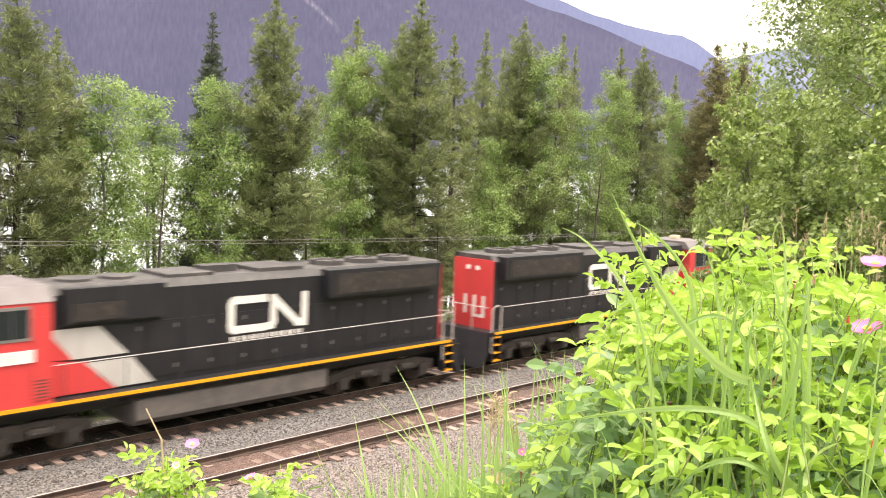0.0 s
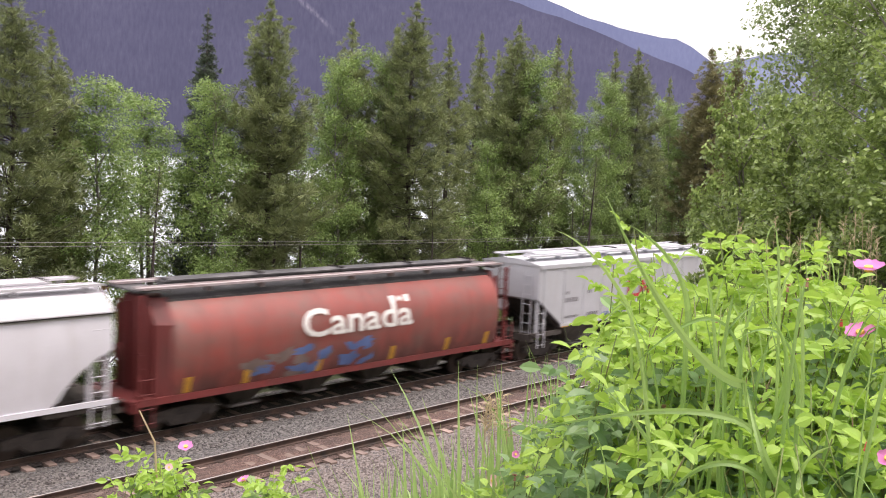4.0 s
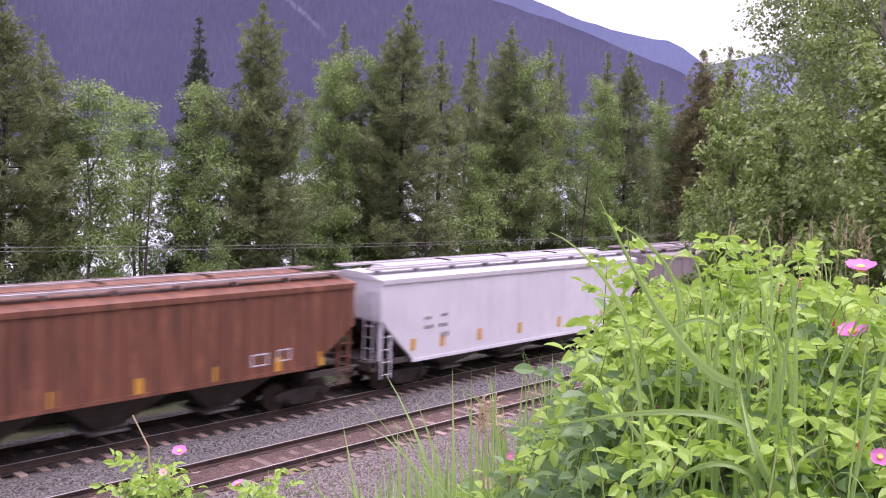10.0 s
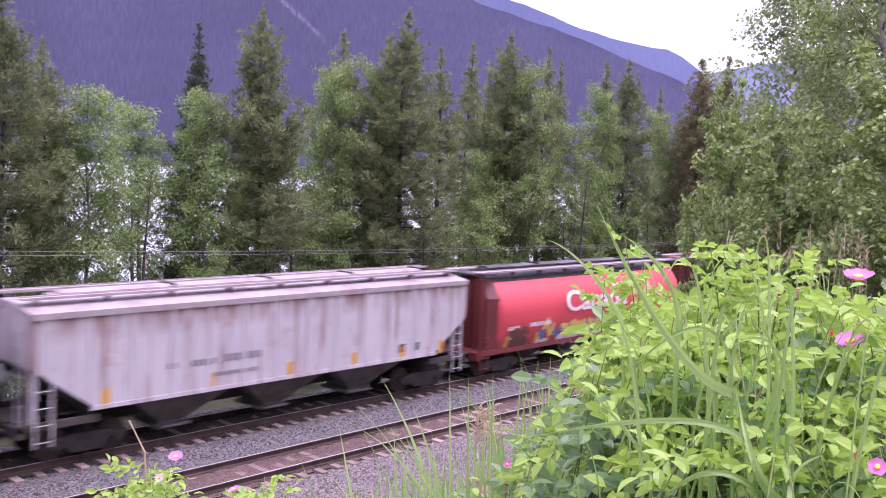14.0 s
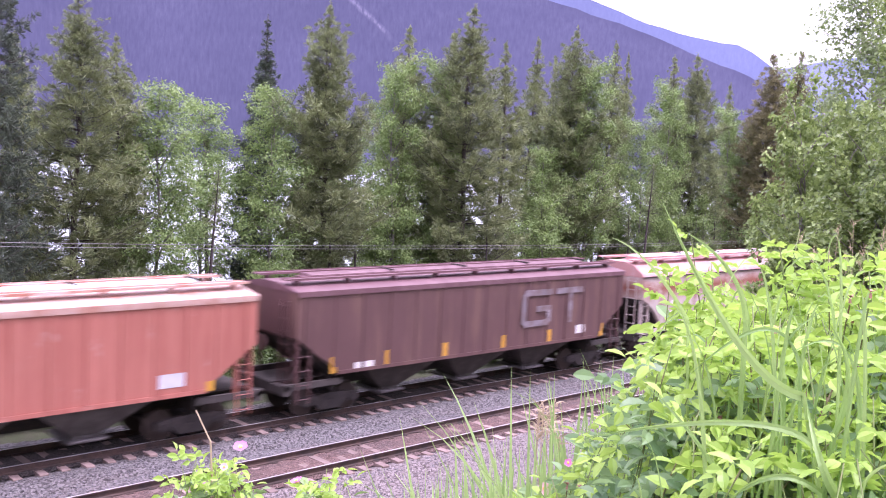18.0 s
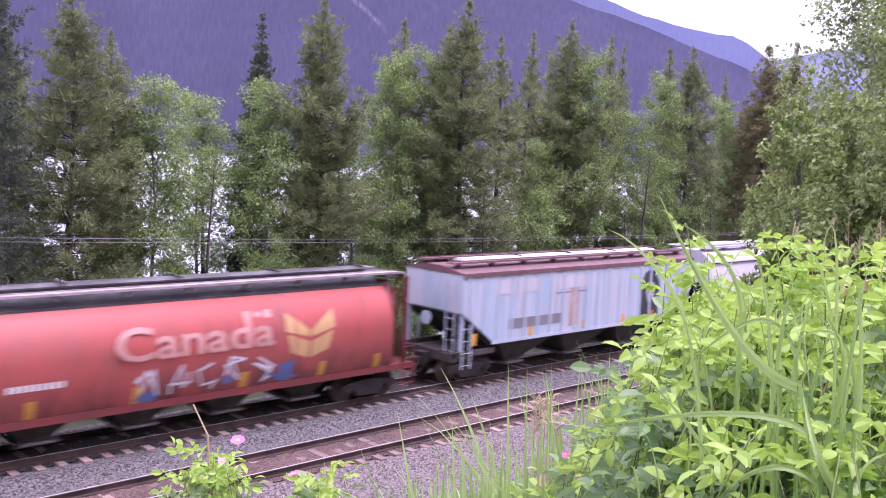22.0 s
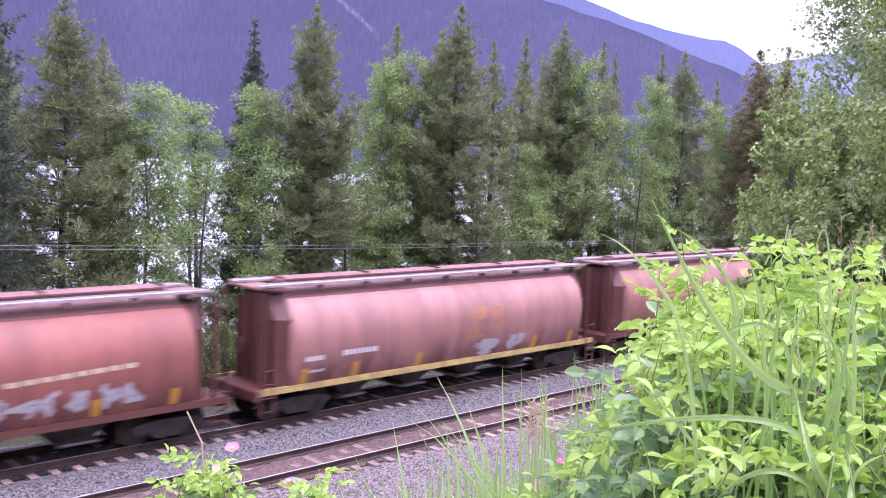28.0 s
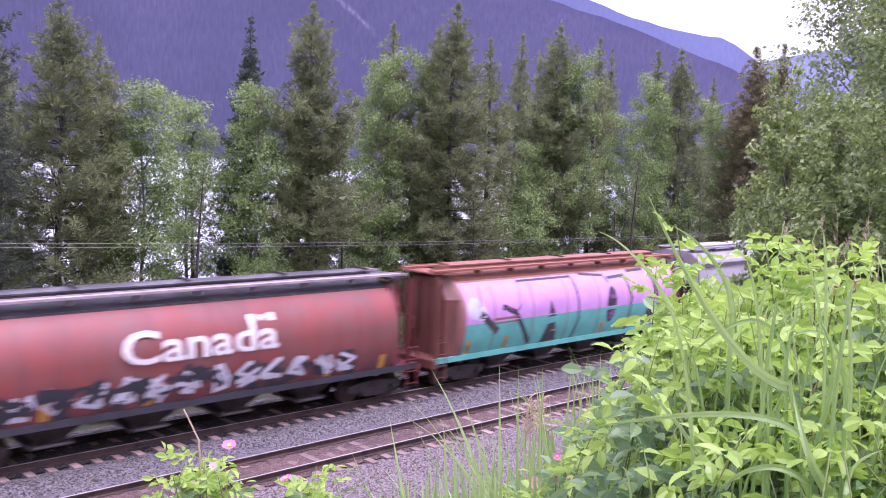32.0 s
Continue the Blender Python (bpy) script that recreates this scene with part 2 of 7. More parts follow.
def ground_z(x, y):
    """Bank by the camera, the railway bench, the fall to the lake."""
    wob = 0.25 * noise.noise((x * 0.11, y * 0.13, 3.1)) + 0.08 * noise.noise((x * 0.5, y * 0.5, 7.7))
    if y < 15.0:
        top = 6.85 + 0.05 * x * smooth_step(6, 30, x) + (-y - 4) * 0.45 * smooth_step(-4, -9, y)
        t = smooth_step(0.2, 15.5, y) * 0.6 + 0.4 * min(1, max(0, y / 15.5))
        return top * (1 - t) - 0.5 * t + wob * (0.35 if abs(x) < 6 and abs(y) < 5 else 1)
    if y < 29.0:
        return -0.62 + wob * 0.12
    if y < 52:
        return -0.62 - 6.2 * smooth_step(29, 50, y) + wob * smooth_step(29, 33, y) * 2
    return -6.8 - 0.02 * min(500, y - 52)


def axis(stops):
    out = []
    for a, b, n in stops:
        out += [a + (b - a) * i / n for i in range(n)]
    return out + [stops[-1][1]]


XS = axis([(-4500, -200, 8), (-200, -20, 18), (-20, 80, 140), (80, 250, 24), (250, 4500, 10)])
YS = axis([(-4500, -60, 8), (-60, -8, 14), (-8, 30, 76), (30, 60, 24), (60, 4500, 14)])
g = Geo()
g.v = [(x, y, ground_z(x, y)) for y in YS for x in XS]
NX = len(XS)
g.f = [(j * NX + i, j * NX + i + 1, (j + 1) * NX + i + 1, (j + 1) * NX + i) for j in range(len(YS) - 1) for i in range(NX - 1)]
ground = part("ground", g.mesh("ground", True), GROUND)
tagged(ground, "earth bank with grass falling to the railway and the lake", "ground", kind="structure")

g = Geo()
BX = axis([(-150, -5, 60), (-5, 75, 400), (75, 400, 120)])
BY = axis([(16.2, 29.2, 90)])


def ballast_z(x, y):
    h = -0.62
    for _, c, z in TRACKS:
        h = max(h, z - 0.235 - 0.42 * max(0, abs(y - c) - 1.75) if abs(y - c) > 1.75 else z - 0.235)
    h = max(h, -0.44) if 16.9 < y < 28.6 else h
    inside = min(abs(y - c) for _, c, _ in TRACKS) < 1.02
    if inside:
        h -= 0.05
    edge = smooth_step(16.2, 17.2, y) * smooth_step(29.2, 28.4, y)
    n = 0.035 * noise.noise((x * 9, y * 9, 0)) + 0.03 * noise.noise((x * 3.1, y * 3.1, 4)) + 0.05 * noise.noise((x * 0.5, y * 0.7, 9))
    return -0.75 + (h + 0.75 + n * (0.25 if inside else 1)) * edge


g.v = [(x, y, ballast_z(x, y)) for y in BY for x in BX]
NX = len(BX)
g.f = [(j * NX + i, j * NX + i + 1, (j + 1) * NX + i + 1, (j + 1) * NX + i) for j in range(len(BY) - 1) for i in range(NX - 1)]
bed = part("ballast_bed", g.mesh("ballast_bed", True), BALLAST)
tagged(bed, "grey crushed-stone ballast bed under two tracks", "ballast", kind="structure")

# loose stones on the bed
rng = random.Random(5)
g = Geo()
for i in range(16000):
    x = -2 + 62 * rng.random() ** 1.3
    y = rng.uniform(17.0, 24.2)
    if abs(y - TRACKS[0][1]) < 1.35 and rng.random() < 0.85:
        continue
    s = rng.uniform(0.018, 0.042)
    z = ballast_z(x, y) + s * 0.3
    a = rng.uniform(0, 3)
    c, d = math.cos(a) * s, math.sin(a) * s
    k = rng.uniform(0.5, 0.9)
    g.add([(x + c, y + d, z), (x - d * k, y + c * k, z), (x - c, y - d, z), (x + d * k, y - c * k, z), (x + s * 0.2, y, z + s * 0.8)], [(0, 1, 4), (1, 2, 4), (2, 3, 4), (3, 0, 4)])
STONE = leaf("ballast_stone", (0.030, 0.028, 0.030), (0.21, 0.20, 0.215), (0.3, 0.3, 0.3), 0.85, 0.0)
tagged(part("ballast_stones", g.mesh("ballast_stones"), STONE), "loose angular grey ballast stones", "stones", kind="stuff")

# lake
WATER, nt, p = nodes_of("lake_water")
p.inputs["Base Color"].default_value = (0.42, 0.47, 0.48, 1)
p.inputs["Roughness"].default_value, p.inputs["IOR"].default_value = 0.30, 1.33
n = noise_node(nt, 0.6, 4, 0.6, (1, 1, 1), world=True)
b = nt.nodes.new("ShaderNodeBump")
b.inputs["Strength"].default_value, b.inputs["Distance"].default_value = 0.9, 0.6
nt.links.new(n, b.inputs["Height"])
nt.links.new(b.outputs[0], p.inputs["Normal"])
g = Geo().add([(-4400, 40, -5.6), (4400, 40, -5.6), (4400, 4400, -5.6), (-4400, 4400, -5.6)], [(0, 1, 2, 3)])
tagged(part("water", g.mesh("water"), WATER), "pale rippled lake under a white sky", "lake", kind="structure")

# mountains over the lake
def mountain(name, label, r0, r1, crest, mat, seed):
    g = Geo()
    na, nr = 190, 34
    for j in range(nr + 1):
        for i in range(na + 1):
            az = -30 + 160 * i / na
            s = j / nr
            r = r0 + (r1 - r0) * s + 110 * (1 - s) * noise.noise((az * 0.12, s * 2, seed))
            top = r1 * math.tan(radians(crest(az))) + EYE[2] + 6.2
            h = top * (s ** 0.92) + (1 - abs(2 * s - 1)) * 55 * noise.noise((az * 0.25, s * 2.2, seed + 3)) + 6 * s * noise.noise((az * 1.6, s * 9, seed + 9))
            a = radians(az)
            g.v.append((r * math.cos(a), r * math.sin(a), -6.2 + h))
    for j in range(nr):
        for i in range(na):
            k = j * (na + 1) + i
            g.f.append((k, k + 1, k + na + 2, k + na + 1))
    ob = part(name, g.mesh(name, True), mat)
    return tagged(ob, label, "mountain", kind="structure")


def lerp_table(rows, x):
    if x <= rows[0][0]:
        return rows[0][1]
    for (a, u), (b, w) in zip(rows, rows[1:]):
        if x <= b:
            return u + (w - u) * (x - a) / (b - a)
    return rows[-1][1]


def forest_slope(name, c0, c1, bare, scar=None):
    """Far forest: fine upright streaks of trunks and crowns, broad changes, a few bare scars."""
    m, nt, p = nodes_of(name)
    geo = nt.nodes.new("ShaderNodeNewGeometry")
    split = nt.nodes.new("ShaderNodeSeparateXYZ")
    nt.links.new(geo.outputs["Position"], split.inputs[0])
    turn = nt.nodes.new("ShaderNodeMath")
    turn.operation = "ARCTAN2"
    nt.links.new(split.outputs["Y"], turn.inputs[0])
    nt.links.new(split.outputs["X"], turn.inputs[1])
    flat = nt.nodes.new("ShaderNodeCombineXYZ")
    nt.links.new(turn.outputs[0], flat.inputs["X"])
    nt.links.new(split.outputs["Z"], flat.inputs["Y"])

    def field(sx, sy, detail, rough):
        mp = nt.nodes.new("ShaderNodeMapping")
        mp.inputs["Scale"].default_value = (sx, sy, 1)
        nt.links.new(flat.outputs[0], mp.inputs["Vector"])
        n = nt.nodes.new("ShaderNodeTexNoise")
        n.inputs["Scale"].default_value, n.inputs["Detail"].default_value, n.inputs["Roughness"].default_value = 1.0, detail, rough
        nt.links.new(mp.outputs[0], n.inputs["Vector"])
        return n.outputs["Fac"]

    c = blend(nt, ramp(nt, field(330, 0.022, 3, 0.7), 0.25, 0.78), c0, c1)
    c = blend(nt, ramp(nt, field(14, 0.006, 4, 0.6), 0.42, 0.75), c, blend(nt, 0.6, c, c0))
    c = blend(nt, ramp(nt, field(70, 0.010, 6, 0.8), 0.66, 0.76), c, bare)
    if scar:
        # a ragged pale slide track running down the slope: bearing and height at its head, drift, half width
        a0, z0, z1, drift, half = scar
        way = nt.nodes.new("ShaderNodeMath")
        way.operation = "MULTIPLY_ADD"
        nt.links.new(split.outputs["Z"], way.inputs[0])
        way.inputs[1].default_value, way.inputs[2].default_value = -drift, -radians(a0) + drift * z0
        off = nt.nodes.new("ShaderNodeMath")
        nt.links.new(way.outputs[0], off.inputs[0])
        nt.links.new(turn.outputs[0], off.inputs[1])
        wig = nt.nodes.new("ShaderNodeMath")
        wig.operation = "MULTIPLY_ADD"
        nt.links.new(field(60, 0.012, 5, 0.7), wig.inputs[0])
        wig.inputs[1].default_value = radians(0.9)
        nt.links.new(off.outputs[0], wig.inputs[2])
        gap = nt.nodes.new("ShaderNodeMath")
        gap.operation = "SUBTRACT"
        nt.links.new(wig.outputs[0], gap.inputs[0])
        gap.inputs[1].default_value = radians(0.45)
        away = nt.nodes.new("ShaderNodeMath")
        away.operation = "ABSOLUTE"
        nt.links.new(gap.outputs[0], away.inputs[0])
        both = nt.nodes.new("ShaderNodeMath")
        both.operation = "MULTIPLY"
        nt.links.new(ramp(nt, away.outputs[0], radians(half), 0.0), both.inputs[0])
        nt.links.new(ramp(nt, split.outputs["Z"], z1, z1 + 0.4 * (z0 - z1)), both.inputs[1])
        rag = nt.nodes.new("ShaderNodeMath")
        rag.operation = "MULTIPLY"
        nt.links.new(both.outputs[0], rag.inputs[0])
        nt.links.new(ramp(nt, field(200, 0.03, 5, 0.8), 0.38, 0.62), rag.inputs[1])
        c = blend(nt, rag.outputs[0], c, blend(nt, 0.5, c, (0.22, 0.21, 0.27)))
    nt.links.new(c, p.inputs["Base Color"])
    p.inputs["Roughness"].default_value = 1.0
    p.inputs["Specular IOR Level"].default_value = 0.0
    return m


# distance haze is put into the slope colours, paler and bluer further off
NEAR_SLOPE = forest_slope("haze_tinted_slope", (0.046, 0.047, 0.083), (0.070, 0.071, 0.112), (0.13, 0.125, 0.17), (52.3, 545, 395, 0.00030, 0.30))
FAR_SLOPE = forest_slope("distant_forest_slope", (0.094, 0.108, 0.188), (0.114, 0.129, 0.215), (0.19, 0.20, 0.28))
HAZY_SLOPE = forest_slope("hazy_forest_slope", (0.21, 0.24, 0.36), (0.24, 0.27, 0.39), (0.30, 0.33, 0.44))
mountain("mountain_near", "forested mountainside across the lake, purple haze in its colour", 2700, 3600,
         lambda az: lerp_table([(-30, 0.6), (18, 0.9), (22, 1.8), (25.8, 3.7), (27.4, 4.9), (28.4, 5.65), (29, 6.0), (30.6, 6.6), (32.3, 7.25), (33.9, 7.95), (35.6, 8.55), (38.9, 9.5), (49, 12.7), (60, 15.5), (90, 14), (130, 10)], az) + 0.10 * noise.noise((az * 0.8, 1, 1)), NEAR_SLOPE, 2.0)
mountain("mountain_far", "distant forested ridge with a bare summit, blue haze in its colour", 3800, 4500,
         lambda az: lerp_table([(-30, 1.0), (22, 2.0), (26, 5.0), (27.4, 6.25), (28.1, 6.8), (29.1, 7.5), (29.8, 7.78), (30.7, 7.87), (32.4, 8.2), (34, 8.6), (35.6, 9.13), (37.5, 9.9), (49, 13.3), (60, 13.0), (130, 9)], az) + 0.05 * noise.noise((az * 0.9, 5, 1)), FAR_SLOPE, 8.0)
mountain("mountain_distant", "ridge at the far end of the lake, coloured pale for haze", 4520, 4700,
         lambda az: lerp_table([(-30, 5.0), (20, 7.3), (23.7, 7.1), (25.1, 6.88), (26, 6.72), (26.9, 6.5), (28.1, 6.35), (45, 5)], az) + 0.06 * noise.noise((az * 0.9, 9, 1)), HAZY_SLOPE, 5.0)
# ---- tracks ----
RAIL_PROFILE = [(-0.07, -0.18), (0.07, -0.18), (0.07, -0.165), (0.012, -0.14), (0.010, -0.045), (0.034, -0.035), (0.034, -0.006), (0.028, 0.0), (-0.028, 0.0),
                (-0.034, -0.006), (-0.034, -0.035), (-0.010, -0.045), (-0.012, -0.14), (-0.07, -0.165)]
for name, yc, zr in TRACKS:
    for side, y in (("near", yc - 0.7525), ("far", yc + 0.7525)):
        g = Geo()
        g.loft([[(x, y + a, zr + b) for a, b in RAIL_PROFILE] for x in (-150, 0, 60, 400)])
        rail = tagged(part("rail", g, RAIL_SIDE), "rust-brown steel rail with a bright running surface", "rail", "rails of the " + name + " track", "structure")
        g = Geo().box(125, y, zr + 0.001, 550, 0.05, 0.004)
        part("running_surface", g, RAIL_TOP, rail, "bright worn rail head")

tie_mesh = recalc(Geo().loft([[(x, y, z) for y, z in ((-1.29, -0.36), (1.29, -0.36), (1.30, -0.20), (1.28, -0.185), (-1.28, -0.185), (-1.30, -0.20))] for x in (-0.115, 0.115)]).mesh("tie"))
for name, yc, zr in TRACKS:
    bedding = base("track_ties", 0, yc, zr, "weathered wooden sleepers of the " + name + " track", "sleepers", kind="structure")
    rest = Geo()
    for i in range(-90, 420):
        x = i * 0.615 + rng.uniform(-0.03, 0.03)
        if -2 < x < 62:
            t = part("tie", tie_mesh, TIE, bedding)
            t.matrix_basis = pose(x, rng.uniform(-0.05, 0.05), rng.uniform(-0.012, 0.006), 0, 0, rng.uniform(-1.2, 1.2))
        else:
            rest.box(x, 0, -0.27, 0.23, 2.58, 0.17)
    tagged(part("far_ties", rest.mesh("far_ties"), TIE, bedding), kind="stuff")
    pl = Geo()
    for i in range(-4, 104):
        for y in (-0.7525, 0.7525):
            pl.box(i * 0.615, y, -0.178, 0.18, 0.32, 0.014)
    tagged(part("tie_plates", pl.mesh("tie_plates"), RAIL_SIDE, bedding), kind="stuff")

# main track fill coloured dark for the shade under the train
TRAIN_SHADE_FILL = gravel("train_shade_ballast", (0.050, 0.034, 0.030), (0.030, 0.022, 0.020), 26.0, pale=0.05)
FILL = gravel("rust_stained_ballast", (0.165, 0.088, 0.070), (0.085, 0.050, 0.042), 26.0, pale=0.06)
for name, yc, zr in TRACKS:
    g = Geo()
    FX, FY = axis([(-60, -4, 20), (-4, 64, 300), (64, 300, 60)]), axis([(-0.98, 0.98, 14)])
    g.v = [(x, yc + y, zr - 0.189 - 0.06 * (abs(y) > 0.93) + 0.016 * noise.noise((x * 2.2, y * 3, yc)) + 0.006 * noise.noise((x * 7, y * 7, yc))) for y in FY for x in FX]
    NX = len(FX)
    g.f = [(j * NX + i, j * NX + i + 1, (j + 1) * NX + i + 1, (j + 1) * NX + i) for j in range(len(FY) - 1) for i in range(NX - 1)]
    tagged(part("track_fill", g.mesh("track_fill", True), FILL if name == "siding" else TRAIN_SHADE_FILL), "rust-stained fine ballast between the rails, shade painted in on the main track", "ballast", kind="structure")

# overhead lines beyond the main track
for z0, z1, dy in ((5.34, 4.70, 0.0), (5.18, 4.54, 0.35)):
    g = Geo().tube([(x, 30 + dy, z0 + (z1 - z0) * (x - 12) / 45.5 + 0.0004 * (x - 35) ** 2 - 0.2) for x in range(-60, 141, 8)], 0.009, 5)
    tagged(part("overhead_wire", g, GREY_STEEL), "thin grey cable strung beside the tracks", "cable", "cables beside the tracks")
# ---- the train ----
RAIL_Y, RAIL_Z, SPEED = 25.5875, 0.067, 19.838
TRAIN = []


def bars(boxes):
    return [[(x, z), (x + w, z), (x + w, z + h), (x, z + h)] for x, z, w, h in boxes]


def strokes(points, width):
    """Quads along a bent line of even width."""
    out = []
    for (x0, z0), (x1, z1) in zip(points, points[1:]):
        d = Vector((x1 - x0, z1 - z0)).normalized() * width / 2
        n = Vector((-d.y, d.x))
        e = d * 0.9
        out.append([(x0 - e.x - n.x, z0 - e.y - n.y), (x1 + e.x - n.x, z1 + e.y - n.y), (x1 + e.x + n.x, z1 + e.y + n.y), (x0 - e.x + n.x, z0 - e.y + n.y)])
    return out


def ellipse(x, z, a, b, n=14, turn=0.0):
    out = []
    for i in range(n):
        t = 2 * math.pi * i / n
        u, w = a * math.cos(t), b * math.sin(t)
        out.append((x + u * math.cos(turn) - w * math.sin(turn), z + u * math.sin(turn) + w * math.cos(turn)))
    return out


def side_marks(name, polys, side, mat, parent, label="", lift=0.006):
    """Paint on the car's near side: polygons in x and z, laid on the side's curve."""
    if name == "dark_shadow":
        lift = 0.003
    if name in ("reflector_tags", "small_lettering"):
        for poly in polys:
            (x0, z0), (x1, z1) = poly[0], poly[2]
            w, h = x1 - x0, z1 - z0
            n = max(1, round(w / (h * 0.95)))
            row = bars([(x0 + w * q / n, z0, w / n * 0.72, h) for q in range(n)]) if name == "small_lettering" and 0.08 < h < 0.3 and w > 1.5 * h else [poly]
            mark = side_marks("reflector_tag" if name == "reflector_tags" else "stencil_line", row, side, mat, parent, "", lift)
            if mark and len(row) > 1:
                tagged(mark, kind="stuff")
        return None
    bm = bmesh.new()
    for i, poly in enumerate(polys):
        vs = [bm.verts.new((x, 0.0003 * i, z)) for x, z in poly]
        try:
            bm.faces.new(vs)
        except ValueError:
            continue
    zs = [v.co.z for v in bm.verts]
    if not zs:
        return None
    z = math.floor(min(zs) / 0.16) * 0.16
    while z < max(zs):
        z += 0.16
        bmesh.ops.bisect_plane(bm, geom=list(bm.verts) + list(bm.edges) + list(bm.faces), plane_co=(0, 0, z), plane_no=(0, 0, 1))
    for v in bm.verts:
        v.co.y = -(side(v.co.z) + lift + v.co.y)
    me = bpy.data.meshes.new(name)
    bmesh.ops.remove_doubles(bm, verts=bm.verts, dist=0.00005)
    bm.to_mesh(me)
    bm.free()
    me.polygons.foreach_set("use_smooth", [True] * len(me.polygons))
    mark = part(name, me, mat, parent, label)
    if name.endswith(("_tag", "_patches", "_field", "_edge", "_blob", "_spots", "_patch", "_shadow")):
        tagged(mark, kind="stuff")
    return mark


def word_polys(text, x, z, width, height):
    cu = bpy.data.curves.new("word", "FONT")
    cu.body, cu.size, cu.resolution_u = text, 1.0, 3
    cu.offset = 0.018
    ob = bpy.data.objects.new("word", cu)
    scene.collection.objects.link(ob)
    dg = bpy.context.evaluated_depsgraph_get()
    me = bpy.data.meshes.new_from_object(ob.evaluated_get(dg))
    co = [v.co.copy() for v in me.vertices]
    x0, x1 = min(c.x for c in co), max(c.x for c in co)
    y0, y1 = min(c.y for c in co), max(c.y for c in co)
    out = [[(x + (co[i].x - x0) / (x1 - x0) * width, z + (co[i].y - y0) / (y1 - y0) * height) for i in p.vertices] for p in me.polygons]
    bpy.data.objects.remove(ob)
    bpy.data.curves.remove(cu)
    bpy.data.meshes.remove(me)
    return out


# -- shared pieces, in the car's space: x forward, camera on the -y side, z from the rail --
SHARED = {}


def shared(key, make, smooth=False):
    if key not in SHARED:
        me = make()
        if isinstance(me, Geo):
            me = recalc(me.mesh(key, smooth))
            if smooth:
                me.polygons.foreach_set("use_smooth", [True] * len(me.polygons))
        SHARED[key] = me
    return SHARED[key]


def wheelset_mesh():
    g = Geo()
    for s in (-1, 1):
        y = 0.72 * s
        rings = []
        for r, dy in ((0.10, 0.09), (0.42, 0.05), (0.46, 0.05), (0.46, -0.05), (0.49, -0.06), (0.49, -0.085), (0.10, -0.085)):
            rings.append([(r * math.cos(2 * math.pi * k / 20), y + s * dy, r * math.sin(2 * math.pi * k / 20)) for k in range(20)])
        g.loft(rings)
        g.tube([(0, y + s * 0.05, 0), (0, y + s * 0.30, 0)], 0.09, 8)
    g.tube([(0, -0.7, 0), (0, 0.7, 0)], 0.085, 8)
    return g


def sideframe_mesh():
    g = Geo()
    outline = [(-1.16, 0.40), (-1.16, 0.62), (-0.80, 0.68), (-0.45, 0.72), (0.45, 0.72), (0.80, 0.68), (1.16, 0.62), (1.16, 0.40), (0.98, 0.36), (0.98, 0.52), (0.78, 0.52),
               (0.62, 0.38), (0.40, 0.20), (-0.40, 0.20), (-0.62, 0.38), (-0.78, 0.52), (-0.98, 0.52), (-0.98, 0.36)]
    g.prism(outline, -0.09, 0.09)
    for x in (-0.89, 0.89):
        g.tube([(x, -0.13, 0.46), (x, 0.10, 0.46)], 0.13, 10)
    for x in (-0.16, 0.0, 0.16):
        g.tube([(x, -0.02, 0.26), (x, -0.02, 0.60)], 0.07, 8)
    return g


def truck(parent, x):
    """A freight bogie with frames, a bolster, springs and two wheelsets."""
    t = part("truck_bolster", shared("bolster", lambda: Geo().box(0, 0, 0.62, 0.42, 2.2, 0.24).box(0, 0, 0.78, 0.6, 0.6, 0.16)), DARK_STEEL, parent)
    t.location.x = x
    for y in (-1.0, 1.0):
        part("sideframe", shared("sideframe", sideframe_mesh), SIDEFRAME, t).location.y = y
    for dx in (-0.89, 0.89):
        w = part("wheelset", shared("wheelset", wheelset_mesh, False), WHEEL, t)
        w.location = (dx, 0, 0.46)
        WHEELS.append((w, parent))
    return t


WHEELS = []
SIDEFRAME = surf("sooty_sideframe", (0.042, 0.034, 0.033), 0.75, 0.2, var=0.35, dirt=(0.10, 0.075, 0.065), dirt_at=(0.5, 0.8), dirt_scale=4)
WHEEL = surf("wheel_steel", (0.075, 0.055, 0.048), 0.7, 0.4, var=0.3)


def ladder_mesh(height, width=0.46, rungs=7):
    g = Geo()
    for x in (-width / 2, width / 2):
        g.box(x, 0, height / 2, 0.05, 0.03, height)
    for i in range(rungs):
        g.tube([(-width / 2, -0.04, 0.15 + (height - 0.3) * i / (rungs - 1)), (width / 2, -0.04, 0.15 + (height - 0.3) * i / (rungs - 1))], 0.014, 5)
    return g


def ladder(parent, x, y, z, height, mat, rungs=7, turn=0, width=0.46):
    ob = part("ladder", shared(f"ladder {height} {rungs} {width}", lambda: ladder_mesh(height, width, rungs)), mat, parent)
    ob.matrix_basis = pose(x, y, z, 0, 0, turn)
    return ob


